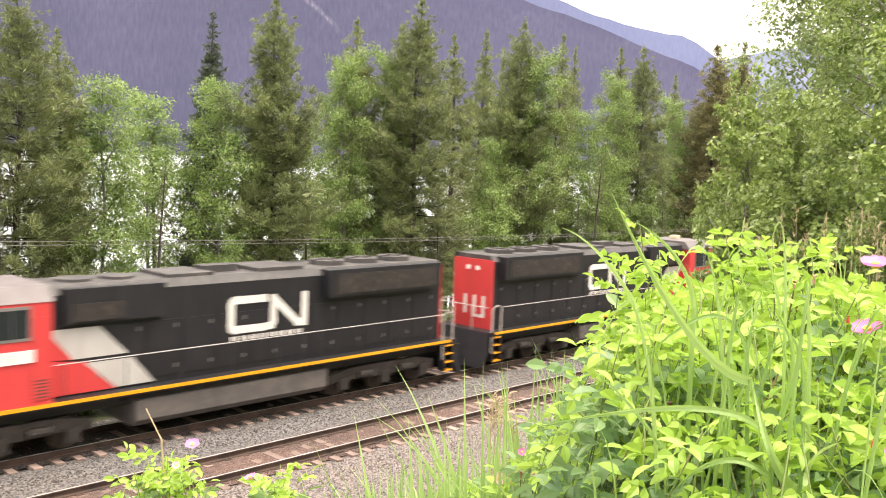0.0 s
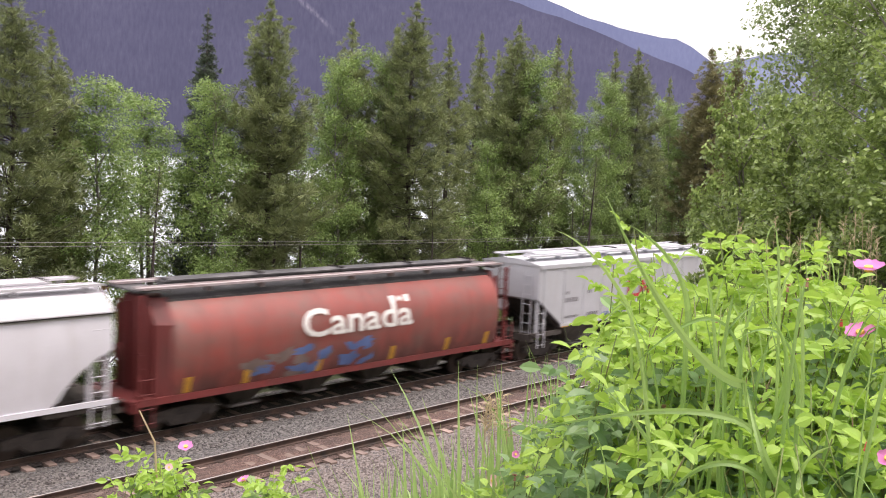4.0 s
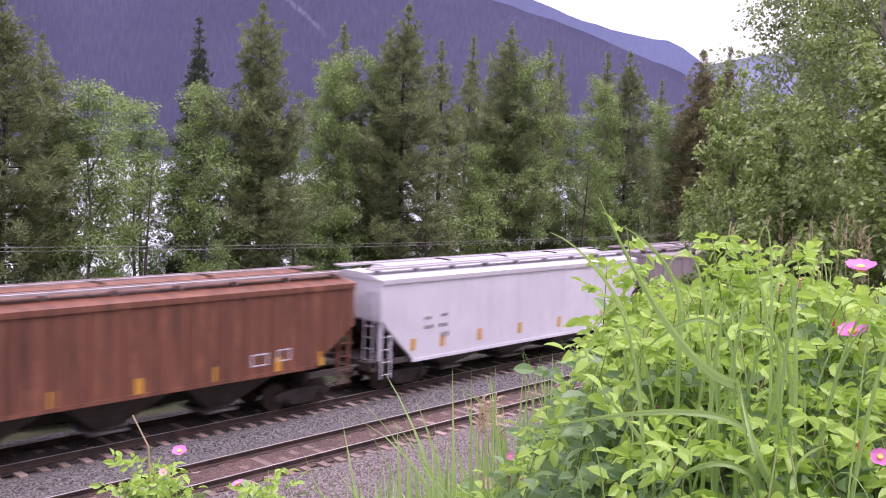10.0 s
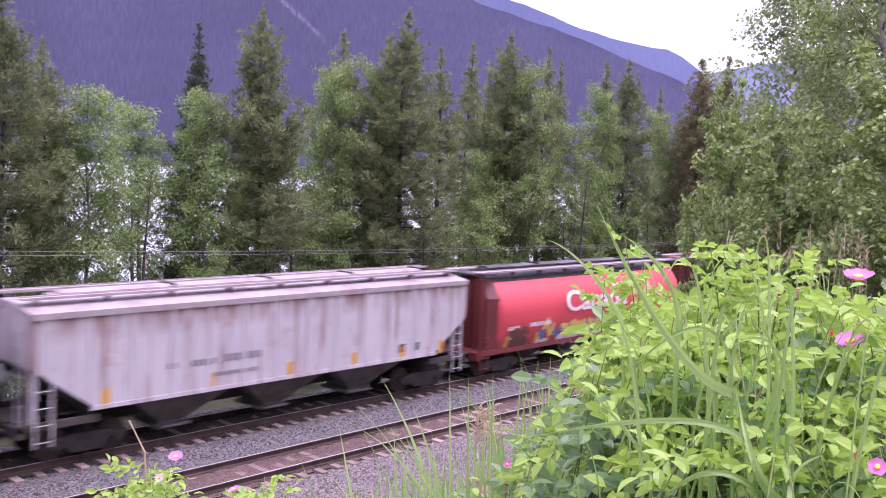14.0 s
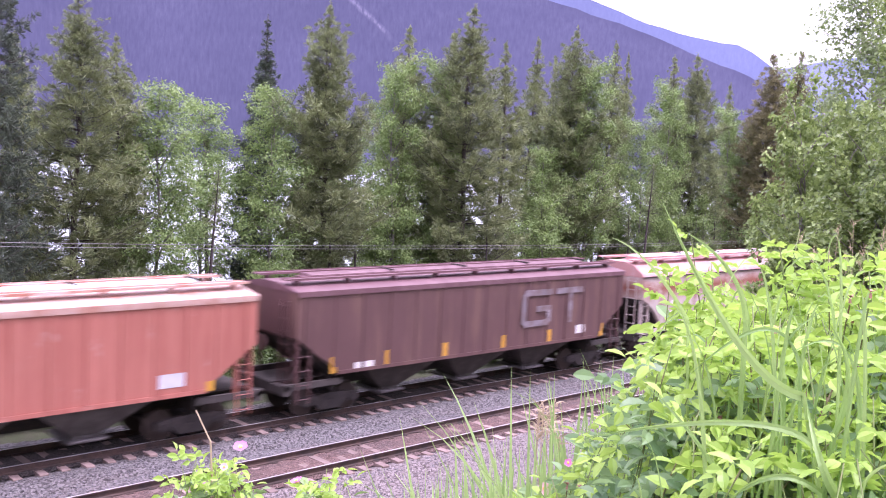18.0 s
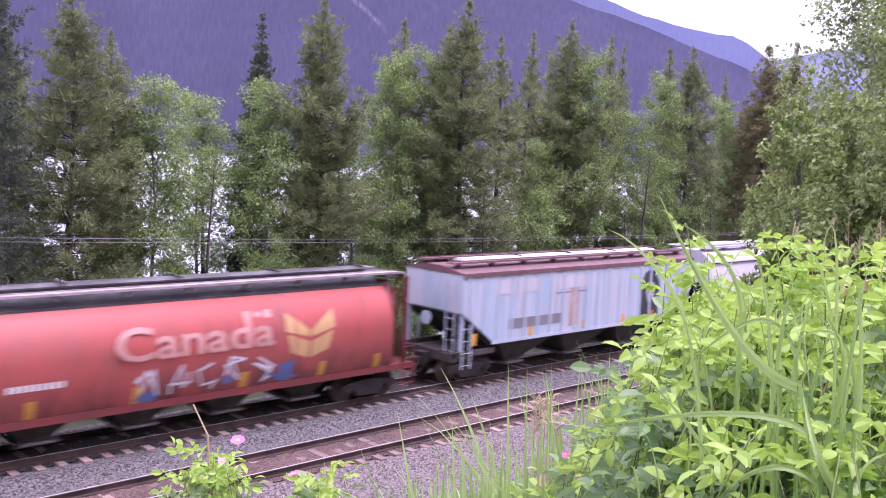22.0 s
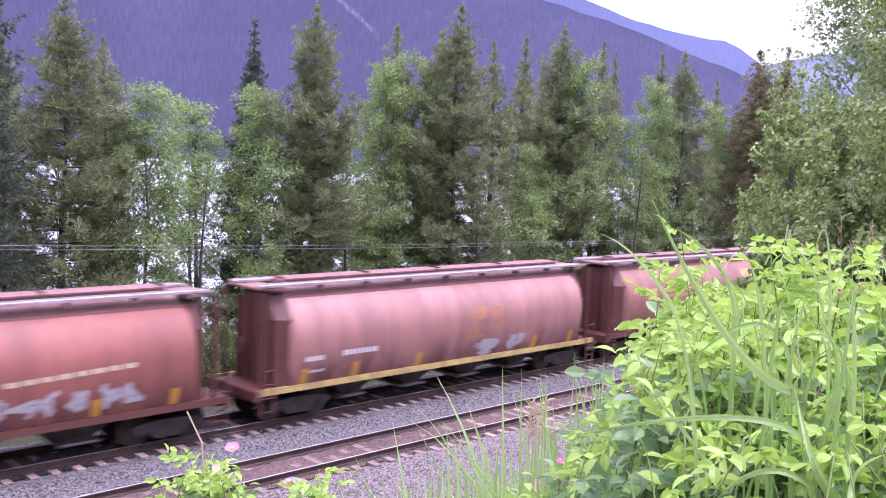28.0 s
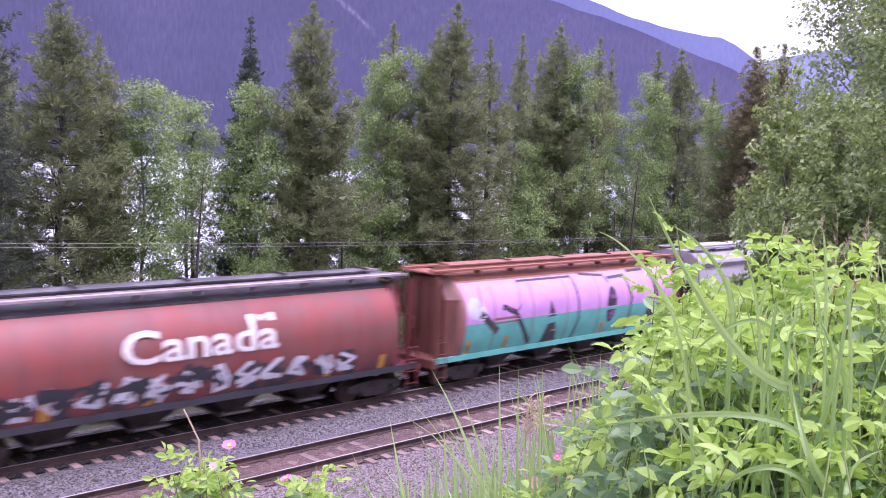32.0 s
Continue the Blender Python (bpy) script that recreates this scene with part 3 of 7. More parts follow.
def coupler(parent, x, s):
    ob = part("coupler", shared("coupler", lambda: Geo().box(-0.25, 0, 0.84, 0.9, 0.16, 0.18).box(0.18, 0.05, 0.84, 0.26, 0.30, 0.28).box(0.30, -0.10, 0.84, 0.12, 0.10, 0.26)), DARK_STEEL, parent)
    ob.matrix_basis = pose(x, 0, 0, 0, 0, 0 if s > 0 else 180)
    hose = part("brake_hose", shared("hose", lambda: Geo().tube([(0, 0.35, 0.80), (0.12, 0.35, 0.62), (0.28, 0.30, 0.45), (0.40, 0.2, 0.42)], 0.025, 6)), DARK_STEEL, parent)
    hose.matrix_basis = pose(x, 0, 0, 0, 0, 0 if s > 0 else 180)


def bay_mesh(top, bottom, length, half):
    g = Geo()
    g.loft([[(-length / 2, -half, top), (length / 2, -half, top), (length / 2, half, top), (-length / 2, half, top)],
            [(-0.42, -0.62, bottom + 0.10), (0.42, -0.62, bottom + 0.10), (0.42, 0.62, bottom + 0.10), (-0.42, 0.62, bottom + 0.10)],
            [(-0.42, -0.62, bottom), (0.42, -0.62, bottom), (0.42, 0.62, bottom), (-0.42, 0.62, bottom)]])
    return g


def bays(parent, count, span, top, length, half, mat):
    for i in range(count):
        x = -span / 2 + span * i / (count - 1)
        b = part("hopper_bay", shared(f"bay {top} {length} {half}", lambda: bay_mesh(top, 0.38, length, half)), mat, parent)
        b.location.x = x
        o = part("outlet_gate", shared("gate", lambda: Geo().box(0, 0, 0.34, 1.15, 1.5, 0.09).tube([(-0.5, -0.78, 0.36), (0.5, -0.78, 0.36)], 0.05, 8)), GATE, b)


GATE = surf("outlet_gate_steel", (0.20, 0.18, 0.18), 0.7, 0.3, var=0.3, dirt=(0.05, 0.045, 0.04))


def cover_row(parent, mat, half, z, width):
    """The long hatch cover on the roof, in hinged lengths."""
    n = 4
    L = 2 * half / n
    for i in range(n):
        ob = part("hatch_cover", shared(f"hatch {L:.2f} {width}", lambda: Geo().loft([[(x, -width / 2, 0), (x, -width / 2, 0.05), (x, -width * 0.3, 0.10), (x, width * 0.3, 0.10), (x, width / 2, 0.05), (x, width / 2, 0)] for x in (-L / 2 + 0.02, L / 2 - 0.02)])), mat, parent)
        ob.location = (-half + L * (i + 0.5), 0, z)
        part("hatch_batten", shared(f"batten {width}", lambda: Geo().box(0, 0, 0.12, 0.07, width + 0.16, 0.05)), DARK_STEEL, ob).location.x = L / 2 - 0.05


def roof_walks(parent, mat, half, z, y, width=0.38):
    for s in (-1, 1):
        g = shared(f"walk {half} {width}", lambda: Geo().box(0, 0, 0, 2 * half, width, 0.035).box(0, -width / 2, 0.015, 2 * half, 0.03, 0.07).box(0, width / 2, 0.015, 2 * half, 0.03, 0.07))
        part("roof_walk", g, mat, parent).location = (0, s * y, z)
        for i in range(9):
            part("walk_bracket", shared("bracket", lambda: Geo().box(0, 0, -0.10, 0.06, 0.3, 0.18)), mat, parent).location = (-half * 0.95 + half * 1.9 * i / 8, s * y, z)


def end_works(parent, mat, x0, xe, top, sill_z, half_w, rungs=7):
    """End posts, ladders, platform and grab irons at both ends: from the body's end x0 to the end sill xe."""
    for s in (-1, 1):
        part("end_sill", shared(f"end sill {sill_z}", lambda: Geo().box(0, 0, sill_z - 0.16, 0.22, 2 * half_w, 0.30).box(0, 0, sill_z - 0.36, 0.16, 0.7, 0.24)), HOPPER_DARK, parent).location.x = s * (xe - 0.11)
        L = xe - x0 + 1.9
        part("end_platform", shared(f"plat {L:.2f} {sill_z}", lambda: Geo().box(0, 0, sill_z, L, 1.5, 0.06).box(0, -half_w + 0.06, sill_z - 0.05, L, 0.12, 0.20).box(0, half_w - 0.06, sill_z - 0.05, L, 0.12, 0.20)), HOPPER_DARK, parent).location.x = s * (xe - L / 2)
        for y in (-half_w + 0.08, half_w - 0.08):
            part("end_post", shared(f"post {top - sill_z:.2f}", lambda: Geo().box(0, 0, (top - sill_z) / 2, 0.10, 0.09, top - sill_z)), mat, parent).location = (s * (x0 - 0.10), y, sill_z)
            part("inner_post", shared(f"ipost {top - sill_z:.2f}", lambda: Geo().box(0, 0, (top - sill_z) / 2 - 0.2, 0.07, 0.08, top - sill_z - 0.4)), mat, parent).location = (s * (x0 - 0.62), y, sill_z)
        ladder(parent, s * (x0 - 0.36), -half_w - 0.02, sill_z - 0.62, round(top - sill_z + 0.3, 2), mat, rungs)
        ladder(parent, s * (x0 + 0.06), -half_w + 0.5, sill_z - 0.1, round(top - sill_z, 2), mat, rungs, 90 * s)
        coupler(parent, s * (xe + 0.30), s)
    part("brake_wheel", shared("brake wheel", lambda: Geo().tube([(0, -0.03, 0), (0, 0.03, 0)], 0.27, 16)), mat, parent).matrix_basis = pose(-xe + 0.3, 0.35, sill_z + 1.1, 0, 0, 90)


def car_body(profile, stations):
    """Lofts a hopper body. profile(z) gives half width; stations are x and the bottom's height there; top ridge from the profile's list."""
    zs, fn = profile
    rings = []
    for x, zb in stations:
        up = [zb + (zs[-1] - zb) * 0.0] + [max(zb, z) for z in zs]
        near = [(x, -fn(z), z) for z in up]
        far = [(x, fn(z), z) for z in reversed(up)]
        rings.append(near + far)
    return Geo().loft(rings)


# flat-sided car
def flat_side(z):
    return 1.58 if z <= 4.18 else 1.58 - (z - 4.18) / 0.26 * 1.2


# round-shouldered car
def round_side(z):
    if z <= 3.86:
        return 1.50 + 0.10 * math.sin(math.pi * min(1, max(0, (z - 1.2) / 2.9)))
    return 1.53 - (z - 3.86) / 0.52 * 0.55


# cylindrical car
def tank_side(z):
    k = 1.62 if z > 2.60 else 2.60
    return 1.62 * math.sqrt(max(0.02, 1 - ((z - 2.60) / k) ** 2))


def new_car(k, name, label):
    ob = base(name, 0, RAIL_Y, RAIL_Z, label, "railway wagon" if "hopper" in name else "locomotive", "wagons of the freight train" if "hopper" in name else "locomotives of the freight train")
    TRAIN.append((ob, CENTRES[k]))
    return ob


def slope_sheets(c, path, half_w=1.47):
    """An added sheet under each end of the body, recess shade in its colour, with its stiffeners; path gives x and z
    from the end inwards.
    """
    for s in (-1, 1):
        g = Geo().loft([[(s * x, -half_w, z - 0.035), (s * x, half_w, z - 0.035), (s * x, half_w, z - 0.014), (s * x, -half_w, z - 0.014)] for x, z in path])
        sheet = part("slope_sheet", g, RECESS_DARK, c)
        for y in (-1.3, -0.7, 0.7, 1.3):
            part("stiffener", Geo().loft([[(s * x, y - 0.04, z - 0.16), (s * x, y + 0.04, z - 0.16), (s * x, y + 0.04, z - 0.03), (s * x, y - 0.04, z - 0.03)] for x, z in path]), RECESS_DARK, sheet)
        part("bulkhead", Geo().box(s * (path[-1][0] - 0.05), 0, 1.25, 0.06, 2.4, 0.9), RECESS_DARK, c)


# near-black steel: the shade of the end recesses is put into its colour
RECESS_DARK = surf("recess_shade_steel", (0.040, 0.034, 0.033), 0.85, 0.1, var=0.35, dirt=(0.085, 0.06, 0.05), dirt_at=(0.5, 0.8), dirt_scale=3)


def flat_hopper(k, label, col, roof=None, ribs=16, walk_mat=None, marks=(), cover=None, bay_mat=None, half=8.55, sill=1.52, rib_depth=0.05):
    c = new_car(k, "covered_hopper", label)
    roof = roof or col
    prof = ([1.0, 1.42, 2.2, 3.0, 4.18], flat_side)
    st = [(-half, 2.75), (-half + 0.05, 2.72), (-half + 1.75, sill), (half - 1.75, sill), (half - 0.05, 2.72), (half, 2.75)]
    part("body", shared(f"flat body {half} {sill}", lambda: car_body(prof, st)), col, c)
    part("roof", shared(f"flat roof {half}", lambda: Geo().loft([[(x, -1.62, 4.17), (x, -1.62, 4.23), (x, -0.45, 4.42), (x, 0.45, 4.42), (x, 1.62, 4.23), (x, 1.62, 4.17)] for x in (-half - 0.03, half + 0.03)])), roof, c)
    part("side_plate", shared(f"flat plate {half}", lambda: Geo().box(0, -1.60, 4.12, 2 * half, 0.05, 0.12)), roof, c)
    part("side_sill", shared(f"flat sill {half} {sill}", lambda: Geo().box(0, -1.585, sill - 0.01, 2 * half - 3.3, 0.05, 0.12)), col, c)
    part("side_sill", shared(f"flat sill far {half} {sill}", lambda: Geo().box(0, 1.585, sill - 0.01, 2 * half - 3.3, 0.05, 0.12)), col, c)
    for i in range(ribs):
        x = (-half + 0.35) + (2 * half - 0.7) * i / (ribs - 1)
        zb = max(sill + 0.06, 2.72 - (half - abs(x)) / 1.75 * 1.3 + 0.12) if half - abs(x) < 1.75 else sill + 0.06
        part("rib", shared(f"rib {zb:.2f} {rib_depth}", lambda: Geo().loft([[(-0.07, 0, z), (-0.045, -rib_depth, z), (0.045, -rib_depth, z), (0.07, 0, z)] for z in (zb, 4.05)])), col, c).location = (x, -1.578, 0)
    cover_row(c, cover or roof, half - 1.3, 4.50, 0.62)
    part("hatch_trough", shared(f"trough {half}", lambda: Geo().box(0, 0, 4.43, 2 * half - 2.3, 0.56, 0.16)), roof, c)
    roof_walks(c, walk_mat or roof, half, 4.53, 0.85)
    end_works(c, col, half, half + 0.32, 4.0, 1.25, 1.5)
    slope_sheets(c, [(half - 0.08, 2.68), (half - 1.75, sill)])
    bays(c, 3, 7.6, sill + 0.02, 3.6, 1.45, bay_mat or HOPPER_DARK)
    part("centre_sill", shared("centre sill", lambda: Geo().box(0, 0, 0.95, 16.8, 0.5, 0.4)), DARK_STEEL, c)
    truck(c, -6.75), truck(c, 6.75)
    for name, polys, mat, lab in marks:
        side_marks(name, polys, flat_side, mat, c, lab, lift=rib_depth + 0.008 if name in ("emblem", "large_letters") else 0.012)
    return c


def round_hopper(k, label, col, roof=None, cover=None, marks=(), sill_mat=None, bay_mat=None, half=8.45, lines=False, walk_mat=None):
    c = new_car(k, "covered_hopper", label)
    roof = roof or col
    prof = ([1.2 + 0.14 * i for i in range(19)] + [3.86], round_side)
    st = [(-half, 2.85)] + [(-half + 0.75 * math.sin(a) + 0.55 * a, 2.85 - 0.60 * (1 - math.cos(a)) - 0.50 * a) for a in (0.3, 0.6, 0.9, 1.2, 1.45)] + [(-half + 1.75, 1.42)]
    st += [(-x, z) for x, z in reversed(st)]
    part("body", shared(f"round body {half}", lambda: car_body(prof, st)), col, c)
    part("roof", shared(f"round roof {half}", lambda: Geo().loft([[(x, -1.56, 3.84), (x, -1.56, 3.90), (x, -1.50, 4.00), (x, -1.02, 4.34), (x, -0.5, 4.46), (x, 0.5, 4.46), (x, 1.02, 4.34), (x, 1.50, 4.00), (x, 1.56, 3.90), (x, 1.56, 3.84)] for x in (-half - 0.02, half + 0.02)])), roof, c)
    for dz in ((3.86, 3.78, 3.70) if lines else (3.855,)):
        part("drip_rail", shared(f"drip {dz} {half}", lambda: Geo().box(0, -1.575, dz, 2 * half, 0.05, 0.035)), GREY_STEEL if lines else DARK_STEEL, c)
    for s in (-1, 1):
        part("side_sill", shared(f"round sill {s} {half}", lambda: Geo().box(0, s * 1.53, 1.38, 2 * half + 0.2, 0.08, 0.15)), sill_mat or col, c)
    cover_row(c, cover or roof, half - 1.3, 4.60, 0.60)
    part("hatch_trough", shared(f"round trough {half}", lambda: Geo().box(0, 0, 4.53, 2 * half - 2.3, 0.54, 0.18)), roof, c)
    roof_walks(c, walk_mat or roof, half, 4.56, 0.80)
    end_works(c, col, half, half + 0.36, 3.9, 1.30, 1.5)
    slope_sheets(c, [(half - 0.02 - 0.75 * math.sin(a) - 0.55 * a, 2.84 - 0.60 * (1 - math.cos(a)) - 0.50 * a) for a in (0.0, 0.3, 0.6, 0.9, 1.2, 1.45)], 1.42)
    bays(c, 3, 7.6, 1.42, 3.6, 1.4, bay_mat or HOPPER_DARK)
    part("centre_sill", shared("centre sill", lambda: Geo().box(0, 0, 0.95, 16.8, 0.5, 0.4)), DARK_STEEL, c)
    truck(c, -6.75), truck(c, 6.75)
    for name, polys, mat, lab in marks:
        side_marks(name, polys, round_side, mat, c, lab)
    return c


def tank_hopper(k, label, col, roof, marks=(), sill_mat=None, end_mat=None, seams=True, cover=None, walk_mat=None):
    c = new_car(k, "cylindrical_hopper", label)
    end_mat = end_mat or col
    half = 7.3
    low = [1.02, 1.2, 1.4, 1.65, 1.9, 2.2, 2.6]
    ring = [(tank_side(z), z) for z in low] + [(1.62 * math.sin(a), 2.60 + 1.62 * math.cos(a)) for a in (radians(84 - 6 * i) for i in range(29))] + [(-tank_side(z), z) for z in reversed(low)]
    st = [(-half - 0.10, 0.90), (-half, 0.985), (-half + 0.08, 1.0), (half - 0.08, 1.0), (half, 0.985), (half + 0.10, 0.90)]
    part("tank", shared("tank", lambda: Geo().loft([[(x, y * k2, 2.60 + (z - 2.60) * k2) for y, z in ring] for x, k2 in st], True), True), col, c)
    cap = [radians(-34 + 68 * i / 16) for i in range(17)]
    part("roof", shared("tank roof", lambda: Geo().loft([[(x, 1.635 * math.sin(a), 2.60 + 1.635 * math.cos(a)) for a in cap] + [(x, 1.60 * math.sin(a), 2.60 + 1.60 * math.cos(a)) for a in reversed(cap)] for x in (-half - 0.02, half + 0.02)])), roof, c)
    part("roof_edge", shared("tank eave", lambda: Geo().box(0, -0.915, 3.955, 2 * half + 0.04, 0.04, 0.06)), roof, c)
    part("hatch_trough", shared("tank trough", lambda: Geo().box(0, 0, 4.28, 2 * half - 0.6, 0.6, 0.30)), roof, c)
    cover_row(c, cover or roof, half - 0.4, 4.42, 0.66)
    roof_walks(c, walk_mat or DUSTY_ROOF, 8.15, 4.34, 0.78, 0.46)
    if seams:
        for x in (-5.6, -3.3, -1.1, 1.1, 3.3, 5.6):
            part("seam_band", shared("seam", lambda: Geo().loft([[(x2, -tank_side(z) - 0.008, z) for z in (1.05 + 0.14 * i for i in range(20))] for x2 in (-0.03, 0.03)], False, False)), col, c).location.x = x
    for s in (-1, 1):
        part("side_sill", shared(f"tank sill {s}", lambda: Geo().box(0, s * 1.36, 1.10, 17.0, 0.10, 0.20)), sill_mat or end_mat, c)
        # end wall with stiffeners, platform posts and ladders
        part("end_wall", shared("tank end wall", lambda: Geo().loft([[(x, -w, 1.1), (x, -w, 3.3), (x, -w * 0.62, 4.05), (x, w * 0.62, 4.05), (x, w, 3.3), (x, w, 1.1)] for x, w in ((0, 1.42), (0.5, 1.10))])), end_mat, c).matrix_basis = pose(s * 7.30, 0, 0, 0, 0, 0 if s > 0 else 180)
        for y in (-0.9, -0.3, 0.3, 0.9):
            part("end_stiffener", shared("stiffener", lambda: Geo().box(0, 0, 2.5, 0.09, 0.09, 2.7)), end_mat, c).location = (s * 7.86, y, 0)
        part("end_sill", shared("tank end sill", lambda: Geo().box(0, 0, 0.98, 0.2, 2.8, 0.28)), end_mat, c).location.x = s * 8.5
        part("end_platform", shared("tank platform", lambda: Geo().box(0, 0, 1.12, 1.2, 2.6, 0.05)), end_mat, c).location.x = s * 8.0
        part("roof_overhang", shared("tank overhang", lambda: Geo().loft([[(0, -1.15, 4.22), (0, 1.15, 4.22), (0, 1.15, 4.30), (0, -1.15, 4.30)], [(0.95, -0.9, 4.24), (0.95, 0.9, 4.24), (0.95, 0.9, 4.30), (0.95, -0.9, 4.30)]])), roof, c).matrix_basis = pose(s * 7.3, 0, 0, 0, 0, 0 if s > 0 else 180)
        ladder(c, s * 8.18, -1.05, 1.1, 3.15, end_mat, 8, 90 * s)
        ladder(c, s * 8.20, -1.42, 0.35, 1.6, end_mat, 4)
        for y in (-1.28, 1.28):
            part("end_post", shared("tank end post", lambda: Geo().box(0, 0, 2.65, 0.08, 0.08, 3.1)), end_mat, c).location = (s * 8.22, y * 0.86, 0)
        coupler(c, s * 8.85, s)
    part("brake_wheel", shared("brake wheel", lambda: Geo().tube([(0, -0.03, 0), (0, 0.03, 0)], 0.27, 16)), end_mat, c).matrix_basis = pose(-8.1, 0.45, 2.3, 0, 0, 90)
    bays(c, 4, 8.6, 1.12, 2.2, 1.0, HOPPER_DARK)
    part("centre_sill", shared("tank centre sill", lambda: Geo().box(0, 0, 0.86, 16.8, 0.5, 0.4)), DARK_STEEL, c)
    truck(c, -6.75), truck(c, 6.75)
    for name, polys, mat, lab in marks:
        side_marks(name, polys, tank_side, mat, c, lab)
    return c


# under-car shade is put into this steel's colour: bays, end sills, platforms
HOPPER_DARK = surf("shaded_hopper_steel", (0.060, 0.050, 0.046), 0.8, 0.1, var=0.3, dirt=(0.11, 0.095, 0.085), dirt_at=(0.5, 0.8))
RUST = (0.20, 0.085, 0.05)


def paint(name, col, dirt=RUST, at=(0.55, 0.85), scale=1.2, streak=(2.2, 1, 0.35), rough=0.55, dirt2=None, var=0.12, band=None):
    return surf(name, col, rough, 0.0, var=var, scale=0.5, fine=18, bump=0.05, dirt=dirt, dirt_at=at, streak=streak, dirt_scale=scale, dirt2=dirt2, band=band)


BROWN_CN = paint("oxide_brown_paint", (0.165, 0.046, 0.055), (0.105, 0.036, 0.040), (0.45, 0.8))
OXIDE_ROOF = paint("faded_oxide_roof", (0.215, 0.070, 0.082), (0.15, 0.060, 0.066), (0.4, 0.8))
# the tank paints darken unevenly low on the side
CANADA_RED = paint("faded_red_paint", (0.29, 0.068, 0.058), (0.19, 0.095, 0.085), (0.40, 0.68), streak=(0.7, 1, 0.9), scale=0.9, dirt2=((0.16, 0.06, 0.055), 0.6, (1.8, 1, 0.10), (0.5, 0.78)), band=((0.105, 0.040, 0.036), 1.15, 1.25, 1.1, (1.3, 1, 0.55), (0.40, 0.60)))
# red for tank ends and sills, darker than the sides
CANADA_RED_END = paint("darker_end_red", (0.175, 0.032, 0.032), (0.085, 0.034, 0.032), (0.45, 0.8))
BRIGHT_RED = paint("bright_red_paint", (0.60, 0.070, 0.082), (0.33, 0.09, 0.07), (0.56, 0.9), streak=(0.6, 1, 1), scale=0.6, band=((0.105, 0.040, 0.036), 1.15, 1.25, 1.1, (1.3, 1, 0.55), (0.40, 0.60)))
DARK_RED = paint("dark_red_paint", (0.285, 0.052, 0.058), (0.15, 0.052, 0.052), (0.42, 0.8), streak=(0.6, 1, 1), scale=0.6, band=((0.105, 0.040, 0.036), 1.15, 1.25, 1.1, (1.3, 1, 0.55), (0.40, 0.60)))
DULL_RED = paint("weathered_red_paint", (0.44, 0.085, 0.075), (0.24, 0.085, 0.075), (0.42, 0.8), streak=(1.0, 1, 0.7), scale=0.6, dirt2=((0.13, 0.05, 0.05), 0.8, (2, 1, 0.4), (0.56, 0.8)), band=((0.105, 0.040, 0.036), 1.15, 1.25, 1.1, (1.3, 1, 0.55), (0.40, 0.60)))
TAN_PINK = paint("faded_salmon_paint", (0.40, 0.20, 0.172), (0.27, 0.13, 0.11), (0.42, 0.8), streak=(1.4, 1, 0.5), scale=0.7, dirt2=((0.20, 0.105, 0.095), 0.6, (1.8, 1, 0.10), (0.48, 0.74)), band=((0.105, 0.040, 0.036), 1.15, 1.25, 1.1, (1.3, 1, 0.55), (0.40, 0.60)))
TAN_BROWN = paint("faded_brown_paint", (0.32, 0.15, 0.12), (0.21, 0.09, 0.075), (0.42, 0.8), streak=(1.2, 1, 0.5), scale=0.7, dirt2=((0.17, 0.08, 0.07), 0.6, (1.8, 1, 0.10), (0.5, 0.76)), band=((0.105, 0.040, 0.036), 1.15, 1.25, 1.1, (1.3, 1, 0.55), (0.40, 0.60)))
RED_BROWN = paint("red_brown_paint", (0.33, 0.118, 0.092), (0.20, 0.075, 0.058), (0.42, 0.8), streak=(1.0, 1, 0.6), scale=0.7, dirt2=((0.15, 0.065, 0.055), 0.6, (1.8, 1, 0.10), (0.5, 0.76)), band=((0.105, 0.040, 0.036), 1.15, 1.25, 1.1, (1.3, 1, 0.55), (0.40, 0.60)))
# brown for tank ends, darker than the sides
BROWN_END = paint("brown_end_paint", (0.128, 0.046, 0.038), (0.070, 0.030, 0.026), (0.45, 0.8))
BROWN_ROOF = paint("brown_roof_paint", (0.25, 0.125, 0.115), (0.15, 0.075, 0.07), (0.45, 0.8))
BLACK_ROOF = surf("black_roof_paint", (0.055, 0.052, 0.058), 0.5, var=0.25, dirt=(0.20, 0.19, 0.19), dirt_at=(0.5, 0.9), streak=(0.6, 1, 1))
PALE_GREY = paint("pale_grey_paint", (0.482, 0.473, 0.473), (0.361, 0.327, 0.310), (0.45, 0.85))
CN_GREY = paint("cool_grey_paint", (0.475, 0.480, 0.525), (0.425, 0.405, 0.415), (0.5, 0.9), streak=(2.5, 1, 0.3))
WARM_GREY = paint("warm_grey_paint", (0.445, 0.415, 0.425), (0.33, 0.29, 0.29), (0.42, 0.85), streak=(1.4, 1, 0.4))
LILAC_GREY = paint("dusty_grey_paint", (0.447, 0.430, 0.456), (0.344, 0.318, 0.327), (0.42, 0.85))
TAUPE = paint("taupe_paint", (0.275, 0.235, 0.245), (0.19, 0.155, 0.16), (0.42, 0.8), streak=(3, 1, 0.3))
SNOW_WHITE = paint("clean_white_paint", (0.650, 0.635, 0.700), (0.520, 0.495, 0.530), (0.5, 0.85))
SOFT_WHITE = paint("soft_white_paint", (0.542, 0.525, 0.568), (0.421, 0.396, 0.413), (0.48, 0.85))
